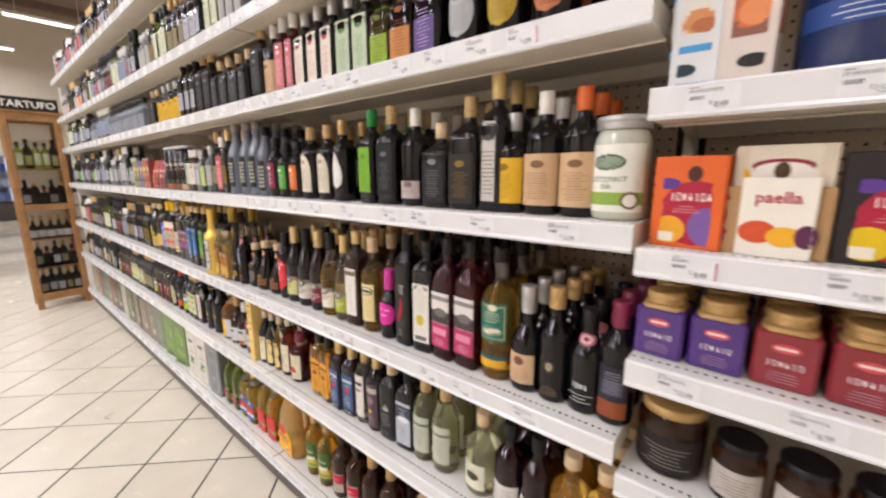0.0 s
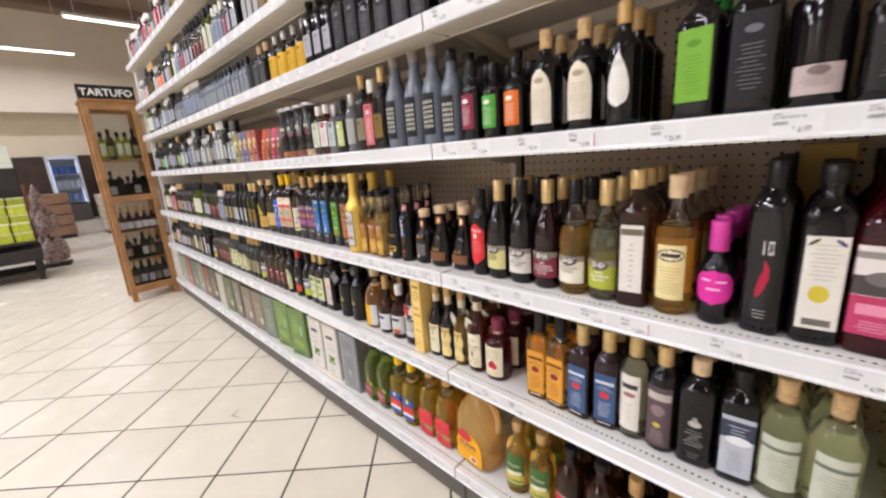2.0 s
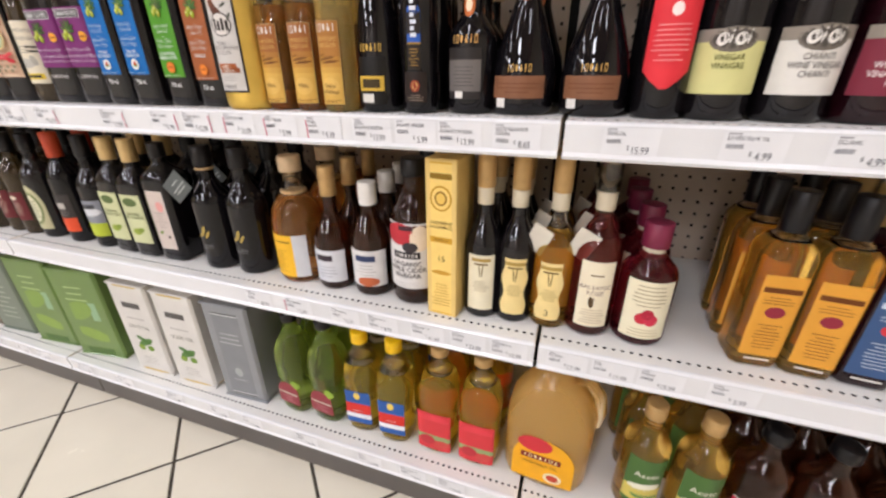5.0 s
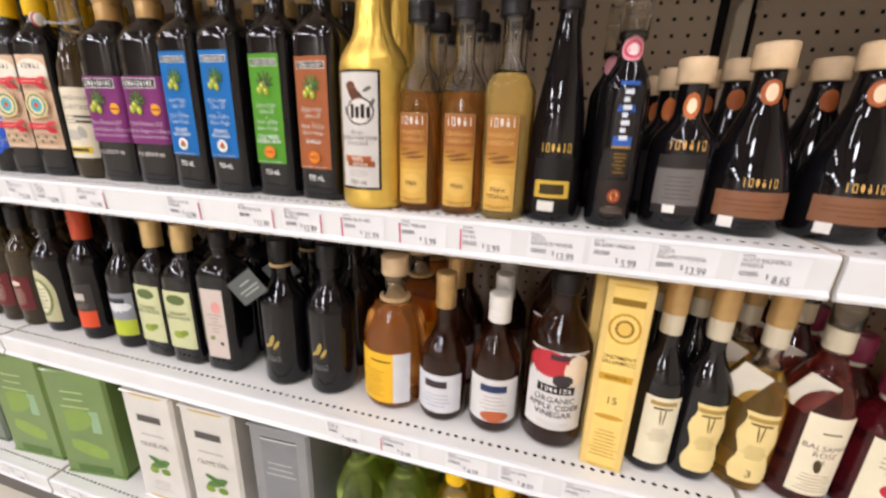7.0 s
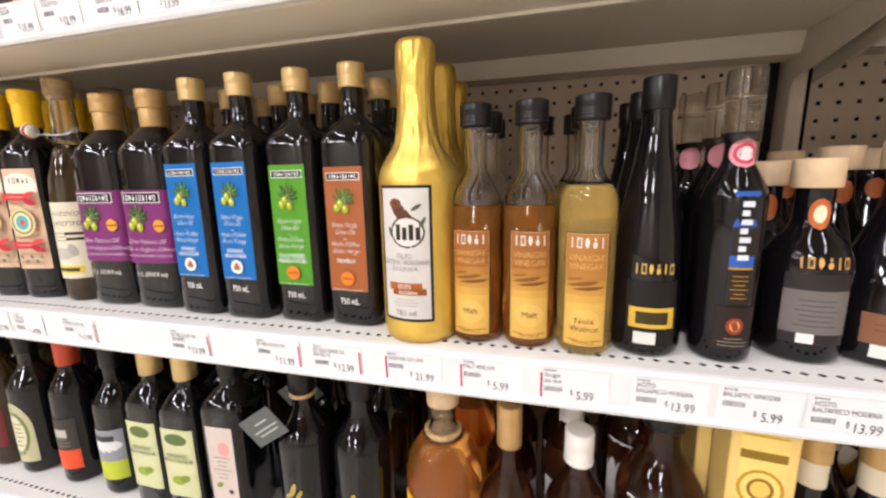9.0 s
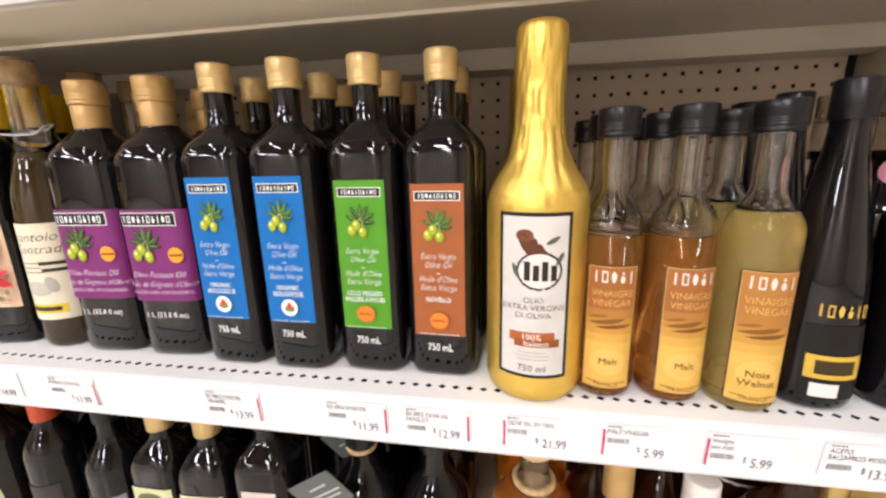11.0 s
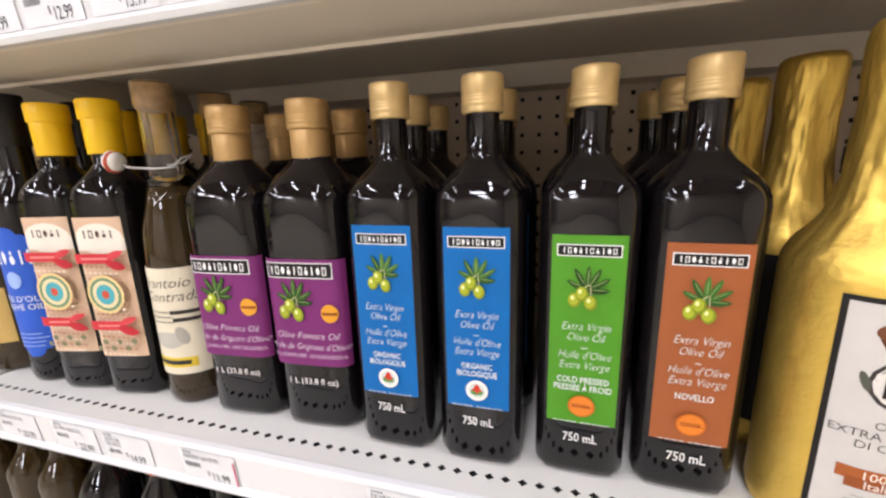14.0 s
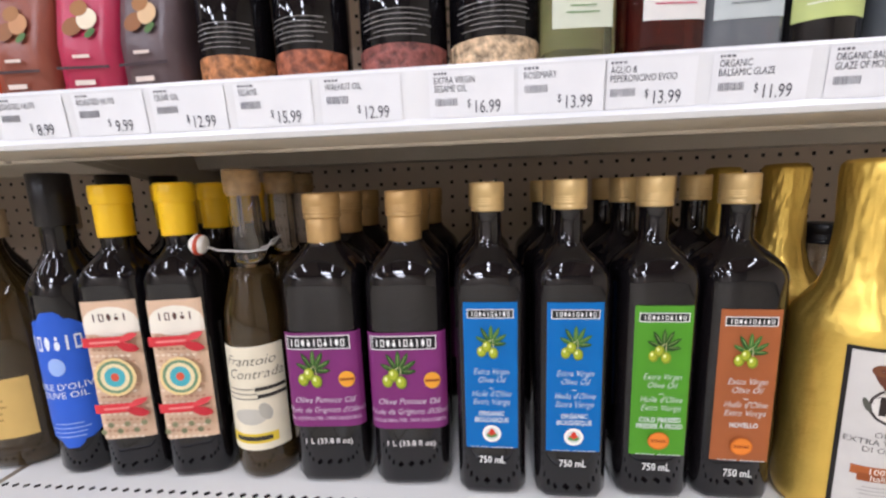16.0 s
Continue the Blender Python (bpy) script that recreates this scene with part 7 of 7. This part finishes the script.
def drinks_fridge(x, y):
    root = new("drinks_fridge")
    tagged(root, "upright glass-door drinks fridge with dark base", "fridge")
    root.matrix_basis = pose(x, y, 0, 0, 0, 90)
    white = mat("fridge_white", "d4d8e2", rough=0.4, vary=0.06)
    blue = mat("fridge_glow", (0.62, 0.70, 0.95), rough=0.5, vary=0.0, emit=4.0)
    part("base_grille", box_mesh("fridge_base", 0.76, 0.62, 0.52, mat("fridge_dark", "4a4643", rough=0.5), 0.01), root, m=pose(0, 0.32, 0.03))
    for sx in (-1, 1):
        part("side", box_mesh("fridge_side", 0.06, 0.62, 1.46, white, 0.008), root, m=pose(sx * 0.35, 0.32, 0.55))
        part("lamp_strip", box_mesh("fridge_lamp", 0.02, 0.02, 1.3, blue, 0), root, m=pose(sx * 0.30, 0.05, 0.6))
    part("top", box_mesh("fridge_top", 0.76, 0.62, 0.12, white, 0.008), root, m=pose(0, 0.32, 1.93))
    part("back", box_mesh("fridge_back", 0.64, 0.03, 1.38, white, 0), root, m=pose(0, 0.60, 0.55))
    for z in (0.60, 1.02, 1.45):
        part("shelf", box_mesh("fridge_shelf", 0.62, 0.46, 0.02, white, 0.002), root, m=pose(0, 0.36, z))
    part("door_pane", box_mesh("fridge_pane", 0.64, 0.006, 1.38, M_PANE, 0), root, m=pose(0, 0.006, 0.55))
    part("door_handle", box_mesh("fridge_handle", 0.02, 0.03, 0.5, CAP["black"], 0.004), root, m=pose(0.30, -0.02, 1.0))
    return root


drinks_fridge(-16.9, 0.52)
for k in range(3):
    for i in range(4):
        m = mat("drink_" + ("7a94c4", "c9cdd8", "4a6ab8")[k], ("7a94c4", "c9cdd8", "4a6ab8")[k], rough=0.4)
        ob = box("drink_pack", -17.28, -17.10, 0.26 + 0.15 * i, 0.385 + 0.15 * i, (0.6225, 1.0425, 1.4725)[k], (0.6225, 1.0425, 1.4725)[k] + 0.24, m, bevel=0.01)
        tagged(ob, "shrink-wrapped drink pack on a fridge shelf", "drink pack", "drink packs in the fridge")


def crate_stack(x, y, w, d, h, col, lab, turn=0.0):
    root = new("wooden_display")
    tagged(root, lab, "display")
    root.matrix_basis = pose(x, y, 0, 0, 0, turn)
    m = mat("crate_" + col, col, rough=0.6, vary=0.25, scale=8)
    part("plinth", box_mesh("crate_plinth", w * 0.92, d * 0.92, 0.08, M_DARKW, 0.004), root)
    n = max(2, int(h / 0.22))
    for k in range(n):
        part("tray", box_mesh("crate_tray", w, d, h / n - 0.02, m, 0.012), root, m=pose(0, 0, 0.08 + k * h / n))
    return root


crate_stack(-12.5, -0.05, 0.75, 0.55, 0.95, "8a6a54", "stacked orange-brown wooden crates", 8)
crate_stack(-13.4, -0.85, 0.8, 0.9, 1.2, "7a4a34", "stacked dark wooden crates", 5)
crate_stack(-9.6, -0.75, 0.6, 0.7, 1.25, "8a7a6c", "tall stack of brown packaged goods", 10)
crate_stack(-12.3, 1.10, 0.9, 0.7, 0.85, "b8aea2", "pale grey display bin on the floor", 0)
crate_stack(-10.2, 1.25, 0.8, 0.7, 0.95, "a89c92", "pale pinkish display bin on the floor", 0)


def mesh_bag_rack(x, y):
    """A narrow rack hung with mottled net bags."""
    root = new("bag_rack")
    tagged(root, "narrow rack hung with mottled pink-brown net bags", "rack")
    root.matrix_basis = pose(x, y, 0, 0, 0, 80)
    m = mat("net_bag", "a8908a", rough=0.7, vary=0.75, scale=28, bump=0.6, bscale=50)
    part("foot", box_mesh("rack_foot", 0.34, 0.30, 0.05, M_DARKW, 0.006), root)
    part("pole", Form(cap_rings(0.04, 1.15, 0.018)).loft("rack_pole", M_DARKW, 10), root)
    for k, (dx, dy, z, s) in enumerate(((0.0, -0.10, 0.06, 1.1), (0.09, 0.02, 0.08, 1.0), (-0.09, 0.0, 0.10, 1.0), (0.0, -0.08, 0.50, 1.0), (0.06, 0.04, 0.54, 0.9), (-0.07, 0.04, 0.56, 0.9), (0.0, -0.05, 0.86, 0.7))):
        f = Form([(0, 0.04 * s, 0), (0.03, 0.085 * s, 0), (0.14, 0.105 * s, 0), (0.27, 0.085 * s, 0), (0.36, 0.03 * s, 0), (0.40, 0.012 * s, 0)], 1.0, 0.85)
        part("net_bag", f.loft("net_bag", m, 16, 0.12), root, m=pose(dx, dy, z, 0, 0, 40 * k))


mesh_bag_rack(-8.35, -0.20)
structure(box("trim", -18.59, -18.42, -4.2, 5.9, 0.0, 2.1, mat("far_counter", "4a3a30", rough=0.6, vary=0.35, scale=2.5), bevel=0.02), "dark brown panelling along the far wall")
for k, (yy, col) in enumerate(((-3.4, "6a5040"), (-2.3, "b8a898"), (-1.2, "8a6a50"), (1.6, "7a6a5c"), (2.7, "a08468"))):
    crate_stack(-17.9, yy, 0.5, 0.95, 1.35, col, "shelf of packaged goods by the far wall", 90)

# ---- floor ----
structure(box("floor", X0, X1, Y0, Y1, -0.12, 0.0002, M_GROUT, bevel=0), "cream ceramic tile floor laid diagonally with dark joints")
FLOOR = bpy.data.objects["floor"]
SA, SB, A0, B0 = 0.4970, 0.4740, -1.757, -0.556
TA, TB = SA / math.sqrt(2) - 0.0078, SB / math.sqrt(2) - 0.0078
TILE = box_mesh("tile", TA, TB, 0.0085, M_TILE, 0.0018)
near, rest = [], []
for i in range(-50, 60):
    for j in range(-50, 60):
        a, b = A0 + SA * (i + 0.5), B0 + SB * (j + 0.5)
        x, y = (a + b) / 2, (b - a) / 2
        if not (X0 + 0.3 < x < X1 - 0.3 and Y0 + 0.3 < y < Y1 - 0.3) or (y > 1.0 and -4.7 < x < 1.8):
            continue
        (near if -5.2 < x < 0.2 and -1.25 < y < 0.95 else rest).append((x, y))
inv = FLOOR.matrix_basis.inverted()
for x, y in near[:300]:
    part("tile", TILE, FLOOR, m=inv @ pose(x, y, -0.0065 + 0.0006 * GAP.random(), 0, 0, -45))
rest += near[300:]
tv, tf = [], []
base_v = [v.co.copy() for v in TILE.vertices]
base_f = [tuple(p.vertices) for p in TILE.polygons]
for x, y in rest:
    m, k = pose(x, y, -0.0065, 0, 0, -45), len(tv)
    tv += [tuple(m @ v) for v in base_v]
    tf += [tuple(k + i for i in q) for q in base_f]
tagged(part("tile_field", mesh("tile_field", tv, tf, M_TILE), FLOOR, m=inv), kind="stuff")
scuff = mesh("scuff", [(x, y, 0) for x, y in ((0, 0), (0.05, 0.006), (0.052, 0.012), (0.01, 0.012), (0.0, 0.06), (-0.006, 0.058))], [(0, 1, 2, 3), (0, 3, 4, 5)], mat("scuff_grey", "a89f8f", rough=0.6))
part("scuff_mark", scuff, FLOOR, "faint grey scuff on a tile", inv @ pose(-2.02, 0.31, 0.0027, 0, 0, 20))
